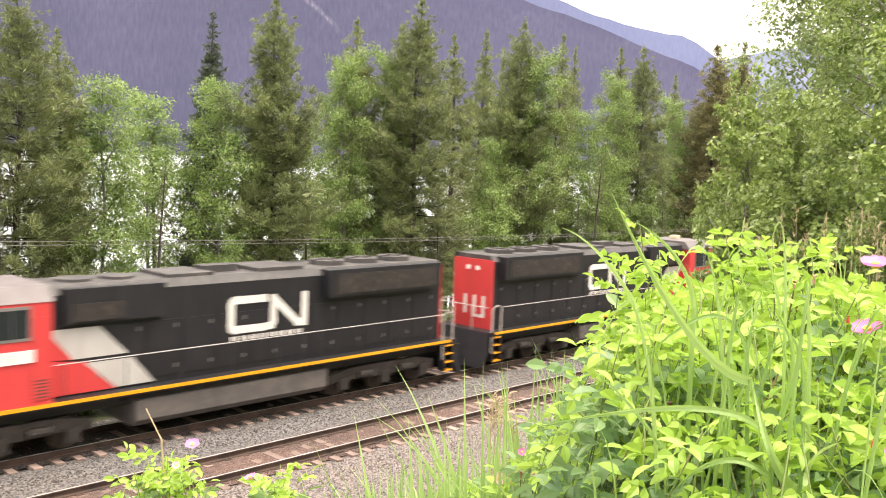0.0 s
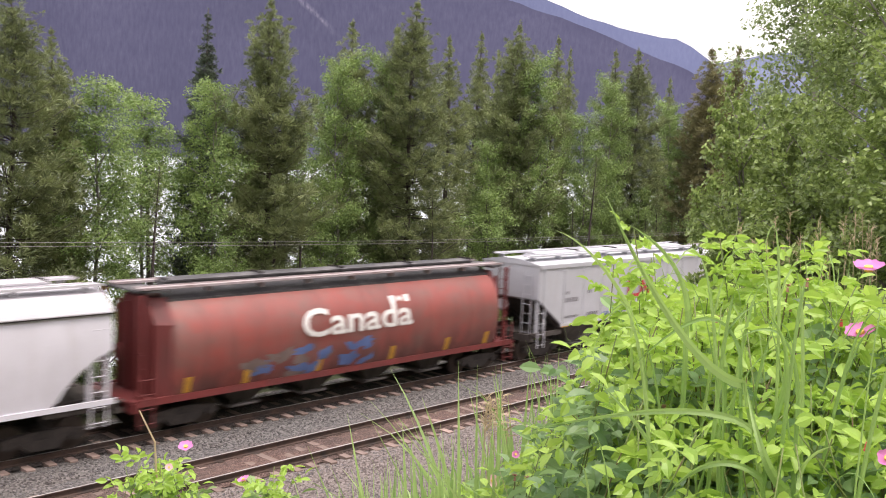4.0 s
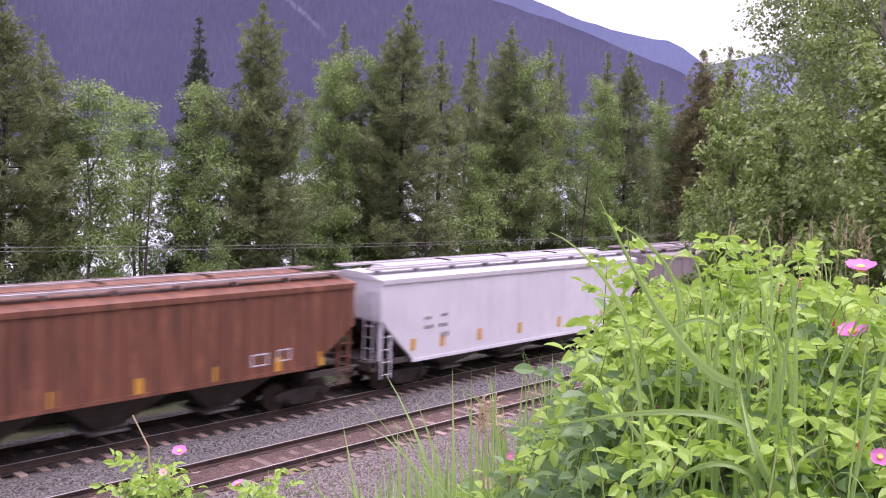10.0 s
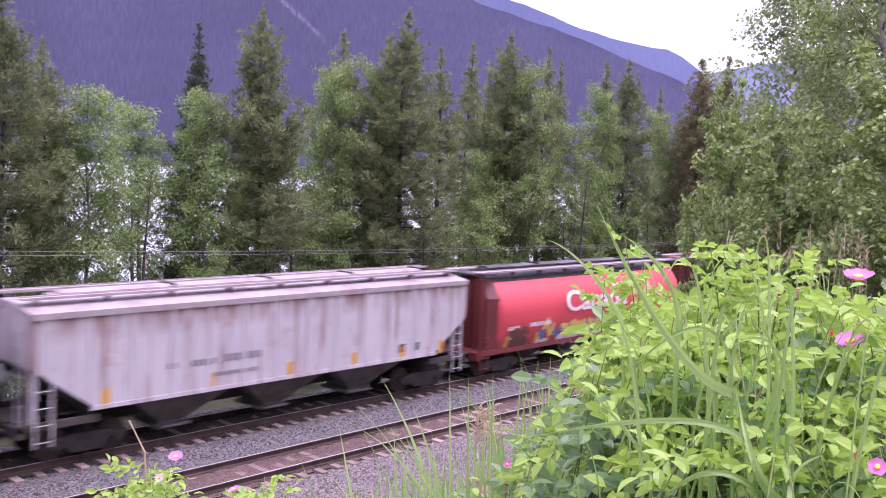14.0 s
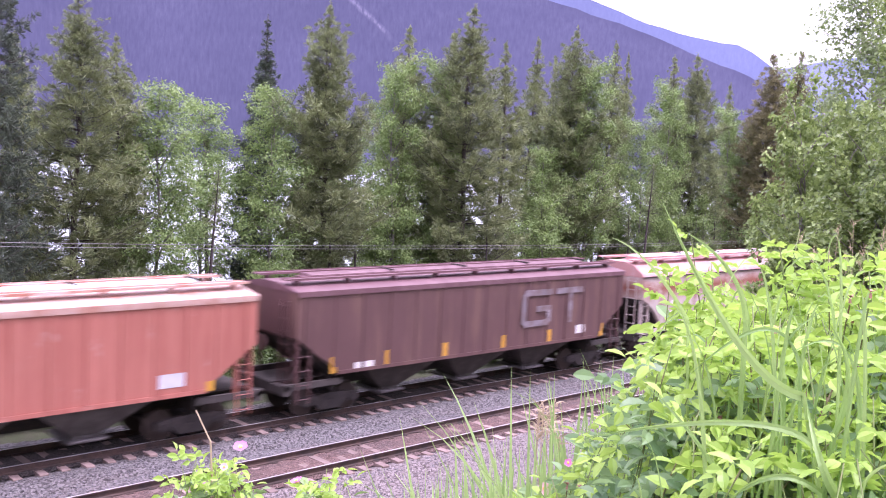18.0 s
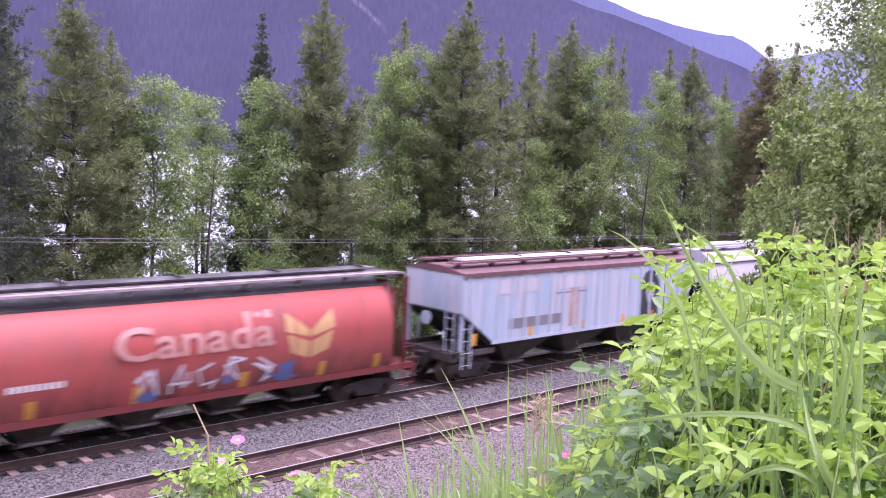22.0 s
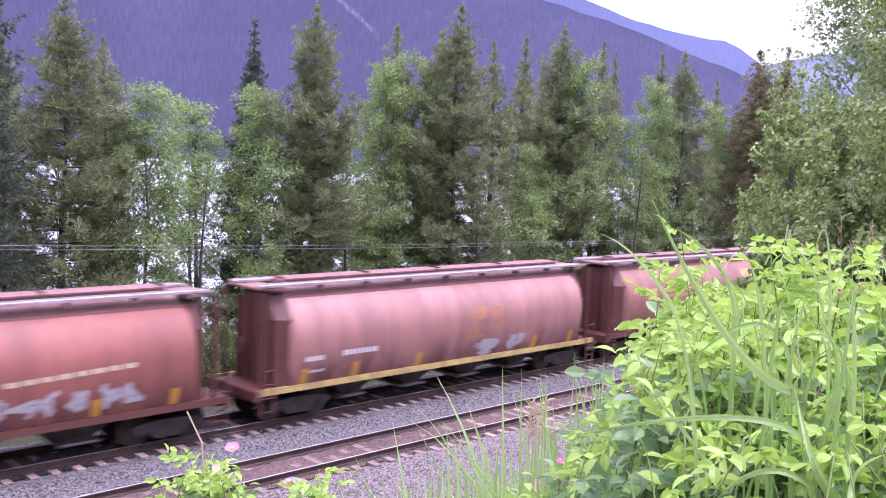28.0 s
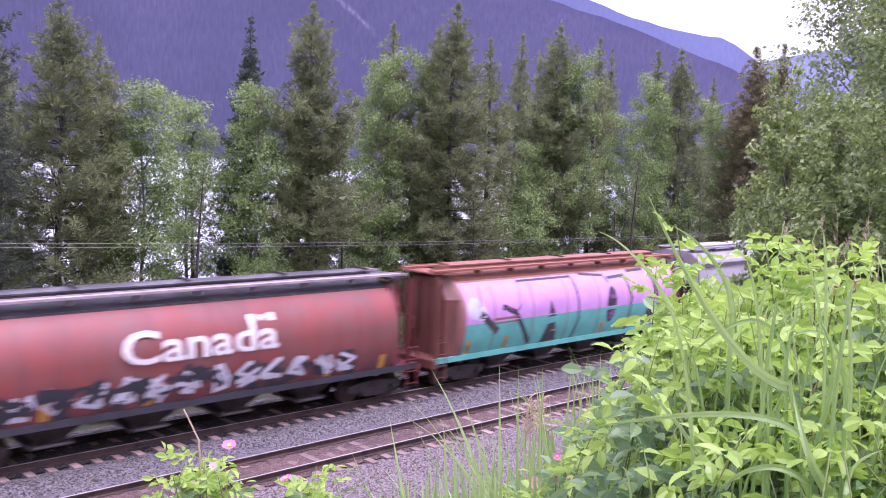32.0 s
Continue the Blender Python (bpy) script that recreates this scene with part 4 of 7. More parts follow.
STREAKED_WHITE = paint("rust_streaked_white_paint", (0.516, 0.490, 0.516), (0.232, 0.125, 0.103), (0.52, 0.68), scale=1.6, streak=(3.0, 1, 0.16), dirt2=((0.34, 0.22, 0.19), 0.7, (1, 1, 1), (0.56, 0.74)), band=((0.20, 0.10, 0.08), 4.05, 0.75, 1.6, (1.6, 1, 0.25), (0.40, 0.58)))
STREAKED_LILAC = paint("rust_streaked_grey_paint", (0.545, 0.525, 0.590), (0.20, 0.12, 0.105), (0.53, 0.66), scale=1.5, streak=(3.0, 1, 0.20), dirt2=((0.28, 0.18, 0.16), 0.6, (1, 1, 1), (0.56, 0.74)), band=((0.15, 0.075, 0.06), 4.05, 1.15, 1.3, (1.8, 1, 0.22), (0.42, 0.56)))
ORANGE_RUST = paint("orange_faded_paint", (0.50, 0.335, 0.28), (0.37, 0.150, 0.10), (0.46, 0.62), scale=0.8, streak=(1.1, 1, 0.8), dirt2=((0.54, 0.46, 0.43), 0.6, (1, 1, 0.9), (0.52, 0.68)), band=((0.34, 0.125, 0.08), 3.6, 0.7, 0.8, (0.7, 1, 0.8), (0.36, 0.56)))
RUSTY_BUFF = paint("rust_patched_buff_paint", (0.52, 0.44, 0.40), (0.30, 0.135, 0.095), (0.54, 0.68), scale=1.2, streak=(0.9, 1, 0.6), dirt2=((0.28, 0.18, 0.16), 1.5, (3, 1, 0.2), (0.52, 0.76)), band=((0.25, 0.080, 0.045), 3.3, 0.70, 0.9, (0.8, 1, 0.8), (0.36, 0.50)))
RUSTY_ROOF = paint("rusty_pink_roof", (0.46, 0.24, 0.22), (0.52, 0.42, 0.42), (0.5, 0.7), scale=0.8)
SALMON_RUST = paint("salmon_rust_paint", (0.44, 0.165, 0.125), (0.33, 0.10, 0.075), (0.42, 0.7), scale=1.2, streak=(3, 1, 0.2), dirt2=((0.52, 0.36, 0.32), 0.9, (1.5, 1, 1.2), (0.6, 0.78)))
RUST_BROWN = paint("rust_brown_paint", (0.205, 0.080, 0.050), (0.085, 0.036, 0.028), (0.44, 0.66), streak=(2.5, 1, 0.2), dirt2=((0.30, 0.125, 0.065), 0.8, (2, 1, 0.5), (0.54, 0.70)))
GT_BROWN = paint("maroon_brown_paint", (0.120, 0.062, 0.060), (0.19, 0.11, 0.085), (0.5, 0.75), streak=(2.5, 1, 0.3), scale=1.0)
SKY_BLUE = paint("faded_sky_blue_paint", (0.33, 0.46, 0.57), (0.50, 0.51, 0.57), (0.40, 0.56), streak=(4.5, 1, 0.10), scale=1.2, dirt2=((0.24, 0.17, 0.16), 1.4, (4, 1, 0.12), (0.58, 0.72)))
RUST_GREY_ROOF = paint("rust_grey_roof", (0.34, 0.27, 0.28), (0.17, 0.095, 0.085), (0.42, 0.66), scale=1.4, streak=(1.6, 1, 1))
FADED_PINK_ROOF = paint("faded_pink_roof", (0.44, 0.25, 0.27), (0.44, 0.38, 0.42), (0.52, 0.72), scale=0.8)
# roof grey set darker than the car sides below it
GREY_ROOF = paint("darker_grey_roof", (0.300, 0.282, 0.300), (0.20, 0.175, 0.175), (0.44, 0.75), scale=1.2, streak=(1.6, 1, 1))
DUSTY_ROOF = paint("dusty_pink_grey_roof", (0.37, 0.32, 0.335), (0.24, 0.17, 0.165), (0.46, 0.70), scale=1.2, streak=(1.2, 1, 1))
MAROON_ROOF = paint("maroon_roof_paint", (0.15, 0.075, 0.085), (0.22, 0.13, 0.14), (0.45, 0.8))
COVER_WHITE = surf("white_hatch_panel", (0.72, 0.72, 0.73), 0.4, var=0.06, dirt=(0.6, 0.58, 0.57), dirt_at=(0.6, 0.9))
PINK_SPRAY = surf("pink_spray", (0.58, 0.31, 0.60), 0.45, var=0.16, fine=10)
TEAL_SPRAY = surf("teal_spray", (0.10, 0.43, 0.36), 0.45, var=0.2, fine=10)
ORANGE_BROWN_ROOF = paint("orange_brown_roof", (0.30, 0.115, 0.075), (0.20, 0.09, 0.07), (0.45, 0.7))
PLUM_SPRAY = surf("plum_spray", (0.30, 0.09, 0.30), 0.45, var=0.2)
WHEAT_GOLD = surf("wheat_gold", (0.54, 0.33, 0.15), 0.5, var=0.15)
FADED_GOLD = surf("faded_gold", (0.40, 0.185, 0.10), 0.6, var=0.2)
PALE_YELLOW = surf("pale_yellow_paint", (0.50, 0.385, 0.13), 0.6, var=0.25, dirt=(0.26, 0.16, 0.09), dirt_at=(0.42, 0.75))
CREAM = surf("cream_mark", (0.64, 0.56, 0.40), 0.5, var=0.15)
ENGINE_RED = paint("engine_red_paint", (0.58, 0.048, 0.052), (0.42, 0.045, 0.045), (0.5, 0.9), var=0.08)
ENGINE_BLACK = surf("engine_black_paint", (0.012, 0.012, 0.017), 0.5, var=0.25, scale=0.7, dirt=(0.036, 0.033, 0.034), dirt_at=(0.5, 0.95), streak=(2, 1, 0.3))
ENGINE_ROOF = surf("dusty_engine_roof", (0.06, 0.056, 0.058), 0.6, var=0.3, dirt=(0.16, 0.14, 0.13), dirt_at=(0.5, 0.9))
CAB_ROOF = surf("grey_cab_roof", (0.150, 0.130, 0.135), 0.6, var=0.2)
ORANGE_LINE = surf("safety_stripe", (0.75, 0.32, 0.02), 0.4, var=0.08)
SILVER_RAIL = surf("handrail_paint", (0.50, 0.46, 0.46), 0.5, 0.2, var=0.15)


def tags(xs, z0, h=0.42, w=0.24):
    return ("reflector_tags", bars([(x, z0, w, h) for x in xs]), YELLOW, "yellow reflective tags")


def lettering(x, z, rows, mat=WHITE):
    """Small writing too blurred to read: plain bars."""
    return ("small_lettering", bars([(x + dx, z + dz, w, h) for dx, dz, w, h in rows]), mat, "small blurred lettering")


def ring_and_zigzag(x, z, w, h, t):
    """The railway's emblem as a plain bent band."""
    a, b = x + w * 0.44, x + w * 0.56
    r = h * 0.16
    one = [(a, z + h), (x + r, z + h), (x + r * 0.3, z + h - r * 0.3), (x, z + h - r), (x, z + r), (x + r * 0.3, z + r * 0.3), (x + r, z), (a, z), (b - r * 0.4, z + r * 0.25), (b, z + r), (b, z + h * 0.98)]
    two = [(b + t * 0.1, z + h * 0.96), (x + w * 0.90, z + h * 0.04), (x + w, z + h * 0.02)]
    three = [(x + w, z), (x + w, z + h)]
    return strokes(one, t) + strokes(two, t) + strokes(three, t)


def wheat(x, z, w, h):
    """Two leaning grain leaves over two more."""
    out = []
    for s in (-1, 1):
        cx = x + w / 2 + s * w * 0.02
        out.append([(cx, z + h * 0.46), (cx + s * w * 0.48, z + h * 0.62), (cx + s * w * 0.46, z + h), (cx + s * w * 0.20, z + h * 0.80), (cx, z + h * 0.60)])
        out.append([(cx, z), (cx + s * w * 0.36, z + h * 0.16), (cx + s * w * 0.44, z + h * 0.56), (cx + s * w * 0.18, z + h * 0.44), (cx, z + h * 0.36)])
    return out


def flag(x, z, w, h):
    z, h = z - 0.06, h * 0.8
    return bars([(x, z, w * 0.27, h), (x + w * 0.73, z, w * 0.27, h)]) + [[(x + w * 0.5, z + h * 0.05), (x + w * 0.66, z + h * 0.5), (x + w * 0.5, z + h * 0.95), (x + w * 0.34, z + h * 0.5)]]


def tangle(seed, x0, x1, z0, z1, n, w):
    """Loose loops and slashes of spray paint."""
    r = random.Random(seed)
    out = []
    for i in range(n):
        x = x0 + (x1 - x0) * (i + 0.5) / n
        a, b = (x1 - x0) / n * 0.5, (z1 - z0) * 0.5
        c = (z0 + z1) / 2
        pts = [(x + a * math.cos(t + r.uniform(-0.3, 0.3)) * r.uniform(0.6, 1), c + b * math.sin(t) * r.uniform(0.6, 1)) for t in (r.uniform(0, 6) + 5.0 * q / 7 for q in range(8))]
        out += strokes(pts, w)
    return out


def patchwork(seed, x0, x1, z0, z1, n):
    """Ragged overlapping patches of paint."""
    r = random.Random(seed)
    out = []
    for _ in range(n):
        x, z, a, b = r.uniform(x0, x1), r.uniform(z0, z1), r.uniform(0.18, 0.5), r.uniform(0.10, 0.28)
        turn = r.uniform(-0.5, 0.5)
        for i, (u, w) in enumerate(blob := ellipse(0, 0, a, b, 13, turn)):
            k = r.uniform(0.55, 1.2)
            blob[i] = (x + u * k, z + w * k)
        out.append(blob)
    return out


def canada(x0=-2.75, width=5.1, z=2.45, h=0.75, mat=WHITE):
    return [("country_word", word_polys("Canada", x0, z, width, h * 1.25), mat, "large white serif-like word on the tank side"), ("flag_mark", flag(x0 + width * 0.80, z + h * 1.22, width * 0.19, h * 0.38), mat, "small flag mark")]


TANK_TAGS = tags((-7.0, -4.9, -2.0, 1.4, 4.3, 6.6), 1.22, 0.5)
TANK_TEXT = lettering(-6.9, 1.95, [(0, 0, 0.75, 0.16), (1.5, 0.05, 1.5, 0.18), (0.2, -0.4, 0.6, 0.10)])
COUPLERS = [50.6, 28.5, 6.4, -11.7, -29.6, -47.15, -65.0, -82.7, -101.4, -119.6, -137.9, -156.2, -174.7, -193.0, -212.0, -230.0, -248.0, -266.4, -284.3, -302.3, -321.3, -339.8,
            -358.0, -376.2, -394.4, -412.5, -430.4, -448.2, -466.2, -484.3, -502.5, -520.7, -539.2, -557.0, -574.9, -592.9, -610.6, -628.4]
# wagon shifts along the track, set to fit the camera's view
NUDGE = {0: 0.75, 2: 0.35, 7: 0.2, 8: 0.2, 9: 0.2, 10: 0.15, 20: 0.2, 22: 0.1, 23: 0.25, 24: 0.4, 31: 0.3, 32: 0.35, 33: 0.3, 34: 0.4, 35: 0.4, 36: 0.3}
CENTRES = [(a + b) / 2 - 1.35 + NUDGE.get(i, 0.0) for i, (a, b) in enumerate(zip(COUPLERS, COUPLERS[1:]))]
# -- locomotives --


def locomotive(k, label, f):
    """A six-axle road engine; its cab end lies at -x for f = 1 and at +x for f = -1."""
    c = new_car(k, "locomotive", label)

    def fx(poly):
        return [(f * x, z) for x, z in poly]

    def bx(name, mat, *boxes, parent=None, label=""):
        g = Geo()
        if len(boxes) > 1 and name in ("radiator_grille", "rear_lamp", "headlight", "nose_band", "roof_box"):
            for b in boxes:
                bx(name, mat, b, parent=parent, label=label)
            return None
        for x0, x1, y0, y1, z0, z1 in boxes:
            g.box(f * (x0 + x1) / 2, (y0 + y1) / 2, (z0 + z1) / 2, abs(x1 - x0), y1 - y0, z1 - z0)
        return part(name, g, mat, parent or c, label)

    # frame and walkway
    bx("frame", ENGINE_BLACK, (-9.9, 10.4, -1.0, 1.0, 1.05, 1.52), (-9.9, 10.4, -1.5, 1.5, 1.40, 1.55))
    for y in (-1.52, 1.52):
        bx("edge_stripe", ORANGE_LINE, (-9.6, 10.1, y - 0.015, y + 0.015, 1.46, 1.56), label="orange-yellow frame stripe")
    # long hood in panels
    bx("hood", ENGINE_BLACK, (-5.35, 9.85, -1.05, 1.05, 1.55, 4.35))
    part("hood_roof", Geo().loft([[(f * x, -1.05, 4.33), (f * x, -0.85, 4.58), (f * x, 0.85, 4.58), (f * x, 1.05, 4.33)] for x in (-5.35, 9.86)]), ENGINE_ROOF, c)
    bx("brake_grid_housing", ENGINE_BLACK, (-4.9, -1.9, -1.25, 1.25, 3.55, 4.52))
    bx("radiator_housing", ENGINE_BLACK, (4.1, 9.5, -1.42, 1.42, 3.62, 4.55))
    bx("radiator_grille", DARK_STEEL, (4.4, 9.2, -1.45, -1.41, 3.72, 4.40), (4.4, 9.2, 1.41, 1.45, 3.72, 4.40))
    bx("inlet_grille", DARK_STEEL, (-4.7, -3.2, -1.28, -1.24, 3.62, 4.1))
    for x in (5.1, 6.7, 8.3):
        fan = part("cooling_fan", Geo().tube([(f * x, 0, 4.56), (f * x, 0, 4.74)], 0.62, 18), ENGINE_ROOF, c)
        part("fan_grille", Geo().box(f * x, 0, 4.75, 1.1, 0.05, 0.02).box(f * x, 0, 4.75, 0.05, 1.1, 0.02), DARK_STEEL, fan)
    for x in (-4.1, -2.8):
        part("grid_fan", Geo().tube([(f * x, 0, 4.52), (f * x, 0, 4.66)], 0.5, 16), ENGINE_ROOF, c)
    part("exhaust_stack", Geo().box(f * 0.6, 0, 4.68, 1.3, 0.5, 0.24), ENGINE_ROOF, c)
    bx("roof_box", ENGINE_ROOF, (-1.6, 0.0, -0.8, 0.8, 4.56, 4.68), (1.6, 3.4, -0.85, 0.85, 4.56, 4.70))
    for i in range(12):
        x = -4.8 + i * 1.2
        bx("hood_door", ENGINE_BLACK, (x, x + 1.08, -1.075, -1.05, 1.75, 3.40))
        for z in (1.95, 3.15):
            bx("door_latch", GREY_STEEL, (x + 0.92, x + 0.98, -1.09, -1.07, z, z + 0.12))
    bx("rear_wall", ENGINE_RED, (9.85, 9.92, -1.06, 1.06, 1.56, 4.4), label="red hood end")
    bx("rear_emblem", WHITE, (9.92, 9.93, -0.7, -0.55, 2.1, 2.9), (9.92, 9.93, -0.2, -0.05, 2.1, 2.9), (9.92, 9.93, 0.3, 0.45, 2.1, 2.9), (9.92, 9.93, -0.7, 0.0, 2.0, 2.12))
    bx("rear_lamp", WHITE, (9.92, 9.96, -0.35, -0.15, 3.95, 4.12), (9.92, 9.96, 0.15, 0.35, 3.95, 4.12))
    # cab and nose
    cab = part("cab", Geo().loft([[(f * x, -1.50 * w, z0), (f * x, -1.50 * w, 4.30), (f * x, -1.15 * w, 4.66), (f * x, 1.15 * w, 4.66), (f * x, 1.50 * w, 4.30), (f * x, 1.50 * w, z0)] for x, w, z0 in ((-8.05, 1.0, 1.56), (-5.35, 1.0, 1.56))]), ENGINE_RED, c)
    part("cab_roof", Geo().loft([[(f * x, -1.52, 4.28), (f * x, -1.16, 4.68), (f * x, 1.16, 4.68), (f * x, 1.52, 4.28)] for x in (-8.15, -5.3)]), CAB_ROOF, cab, "grey cab roof")
    part("windscreen_wall", Geo().prism(fx([(-8.05, 3.2), (-8.05, 4.62), (-8.2, 4.55), (-8.55, 3.4), (-8.55, 3.2)]), -1.44, 1.44), ENGINE_RED, cab)
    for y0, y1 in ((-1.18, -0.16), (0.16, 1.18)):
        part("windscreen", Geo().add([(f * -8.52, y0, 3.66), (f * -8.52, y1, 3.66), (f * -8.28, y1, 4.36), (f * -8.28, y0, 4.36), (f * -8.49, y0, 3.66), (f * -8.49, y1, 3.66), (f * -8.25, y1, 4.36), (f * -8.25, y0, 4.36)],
                                     [(0, 1, 2, 3), (7, 6, 5, 4), (0, 4, 5, 1), (1, 5, 6, 2), (2, 6, 7, 3), (3, 7, 4, 0)]), GLARE_GLASS, cab, "windscreen with the white sky's glare in its colour")
    for y in (-1.51, 1.51):
        bx("window_frame", GREY_STEEL, (-7.75, -6.0, y - 0.012, y + 0.012, 3.30, 4.20), parent=cab)
        for x in (-7.65, -7.05, -6.55):
            bx("side_window", GLASS_DARK, (x, x + 0.48, y - 0.02, y + 0.02, 3.38, 4.12), parent=cab)
        bx("cab_door", ENGINE_RED, (-5.95, -5.42, y - 0.015, y + 0.015, 1.7, 3.9), parent=cab)
        bx("number_bar", WHITE, (-7.5, -5.9, y - 0.02, y + 0.02, 2.72, 3.05), parent=cab, label="white number bar")
        bx("vent_louvres", BROWN_END, *[(-5.9, -5.45, y - 0.02, y + 0.02, 1.75 + 0.09 * q, 1.79 + 0.09 * q) for q in range(6)], parent=cab)
    nose = part("nose", Geo().loft([[(f * x, -w, 1.56), (f * x, -w, zt - 0.25), (f * x, -w + 0.3, zt), (f * x, w - 0.3, zt), (f * x, w, zt - 0.25), (f * x, w, 1.56)] for x, w, zt in ((-9.75, 0.78, 3.28), (-9.55, 0.95, 3.42), (-8.9, 1.35, 3.50), (-8.05, 1.46, 3.52))]), ENGINE_RED, c)
    bx("headlight", WHITE, (-9.80, -9.74, -0.3, -0.08, 3.0, 3.18), (-9.80, -9.74, 0.08, 0.3, 3.0, 3.18), parent=nose)
    bx("nose_band", WHITE, (-9.79, -9.74, -0.7, -0.4, 1.7, 2.6), (-9.79, -9.74, 0.4, 0.7, 1.7, 2.6), parent=nose)
    part("horn_box", Geo().box(f * -6.9, 0.2, 4.78, 0.5, 0.4, 0.18), CREAM, c)
    # red and white slanting bands on the hood by the cab
    side_marks("red_flank", [fx([(-5.36, 1.60), (-3.25, 1.60), (-3.4, 1.75), (-4.2, 2.45), (-5.36, 2.60)])], lambda z: 1.08, ENGINE_RED, c, "red flank panel")
    side_marks("white_band", [fx([(-5.36, 3.42), (-3.85, 3.42), (-3.0, 2.56), (-4.6, 2.56)]), fx([(-4.25, 2.42), (-2.85, 2.42), (-2.15, 1.62), (-3.35, 1.62)])], lambda z: 1.09, PALE_GREY, c, "broad slanting white bands")
    side_marks("red_cab_edge", [fx([(-5.36, 2.6), (-4.6, 2.56), (-5.36, 3.4)])], lambda z: 1.082, ENGINE_RED, c)
    side_marks("emblem", ring_and_zigzag(0.45 if f > 0 else -3.0, 2.84, 2.85, 0.93, 0.245), lambda z: 1.09, WHITE, c, "large white bent-band emblem")
    side_marks("small_lettering", bars([((0.45 if f > 0 else -3.0) + 0.36 * i, 2.50, 0.28, 0.14) for i in range(8)]), lambda z: 1.09, WHITE, c)
    # tank, steps, pilots
    part("fuel_tank", Geo().loft([[(f * x, -1.2, 0.42), (f * x, -1.42, 0.62), (f * x, -1.42, 1.20), (f * x, 1.42, 1.20), (f * x, 1.42, 0.62), (f * x, 1.2, 0.42)] for x in (-2.9, 4.1)]), TANK_GREY, c)
    bx("air_reservoir", DARK_STEEL, (-3.1, 4.2, -1.3, -1.0, 1.18, 1.42))
    for s in (-1, 1):
        far = 0.5 if s * f > 0 else 0.0
        part("pilot_plate", Geo().prism([(s * (10.15 + far), 0.18), (s * (10.45 + far), 0.16), (s * (10.2 + far), 0.75), (s * (9.95 + far), 1.55), (s * (9.85 + far), 1.55), (s * (9.9 + far), 0.7)], -1.4, 1.4), ENGINE_BLACK, c)
        for y in (-1.36, 1.36):
            well = part("step_well", Geo().box(s * (9.72 + far), y, 0.95, 0.06, 0.34, 1.2).box(s * (9.28 + far), y, 0.95, 0.06, 0.34, 1.2), ENGINE_BLACK, c)
            for q in range(4):
                part("step", Geo().box(s * (9.5 + far), y - 0.02, 0.38 + 0.32 * q, 0.46, 0.30, 0.05), ORANGE_LINE, well, "yellow-edged step")
            part("step_rail", Geo().tube([(s * (9.75 + far), y * 1.06, 0.7), (s * (9.75 + far), y * 1.06, 2.5), (s * (9.55 + far), y * 1.06, 2.62)], 0.035, 7).tube([(s * (9.22 + far), y * 1.06, 0.8), (s * (9.22 + far), y * 1.06, 2.5), (s * (9.4 + far), y * 1.06, 2.62)], 0.035, 7), SILVER_RAIL, c)
        part("end_rail", Geo().tube([(s * (9.95 + far), -1.3, 2.55), (s * (9.95 + far), 1.3, 2.55)], 0.025, 6).tube([(s * (9.95 + far), -0.5, 1.55), (s * (9.95 + far), -0.5, 2.55)], 0.025, 6).tube([(s * (9.95 + far), 0.5, 1.55), (s * (9.95 + far), 0.5, 2.55)], 0.025, 6), SILVER_RAIL, c)
        coupler(c, s * (10.45 + far if far else 9.75), s)
    for y in (-1.5, 1.5):
        part("handrail", Geo().tube([(f * x, y, 2.56) for x in (-5.3, 0, 9.7)], 0.015, 6), SILVER_RAIL, c)
        for i in range(9):
            part("stanchion", Geo().tube([(f * (-5.0 + 1.75 * i), y, 1.55), (f * (-5.0 + 1.75 * i), y, 2.56)], 0.015, 6), BLACK, c)
    # six-wheel trucks
    for x in (-6.6 * f, 6.95 * f):
        t = part("truck_frame", shared("loco truck", lambda: Geo().prism([(-2.55, 0.55), (-2.55, 0.85), (-1.6, 1.02), (1.6, 1.02), (2.55, 0.85), (2.55, 0.55), (2.1, 0.62), (1.4, 0.62), (0.6, 0.58), (-0.6, 0.58), (-1.4, 0.62), (-2.1, 0.62)], -1.18, -1.02).prism([(-2.55, 0.55), (-2.55, 0.85), (-1.6, 1.02), (1.6, 1.02), (2.55, 0.85), (2.55, 0.55)], 1.02, 1.18).box(0, 0, 0.8, 1.2, 2.2, 0.25)), SIDEFRAME, c)
        t.location.x = x
        for dx in (-1.95, 0, 1.95):
            part("axle_box", shared("axle box", lambda: Geo().box(0, -1.2, 0.52, 0.42, 0.14, 0.42).tube([(0, -1.3, 0.52), (0, -1.15, 0.52)], 0.15, 10)), SIDEFRAME, t).location.x = dx
            w = part("wheelset", shared("wheelset", wheelset_mesh), WHEEL, t)
            w.location = (dx, 0, 0.49)
            WHEELS.append((w, c))
        for dx in (-1.0, 1.0):
            part("brake_cylinder", shared("brake cyl", lambda: Geo().tube([(-0.3, -1.26, 0.75), (0.3, -1.26, 0.75)], 0.13, 10)), DARK_STEEL, t).location.x = dx
    # the short cab end: everything ahead of the hood drawn in
    for ob in c.children_recursive:
        if ob.data.users == 1 and ob.location.length == 0:
            for v in ob.data.vertices:
                if f * v.co.x < -5.35:
                    v.co.x = f * (-5.35 + (f * v.co.x + 5.35) * 0.86)
    return c


# pale rough metal: the sky's glare on the windscreen is put into its colour
GLARE_GLASS, nt, p = nodes_of("windscreen_glare")
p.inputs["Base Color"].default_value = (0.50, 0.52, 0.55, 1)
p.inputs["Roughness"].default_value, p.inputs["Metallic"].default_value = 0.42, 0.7
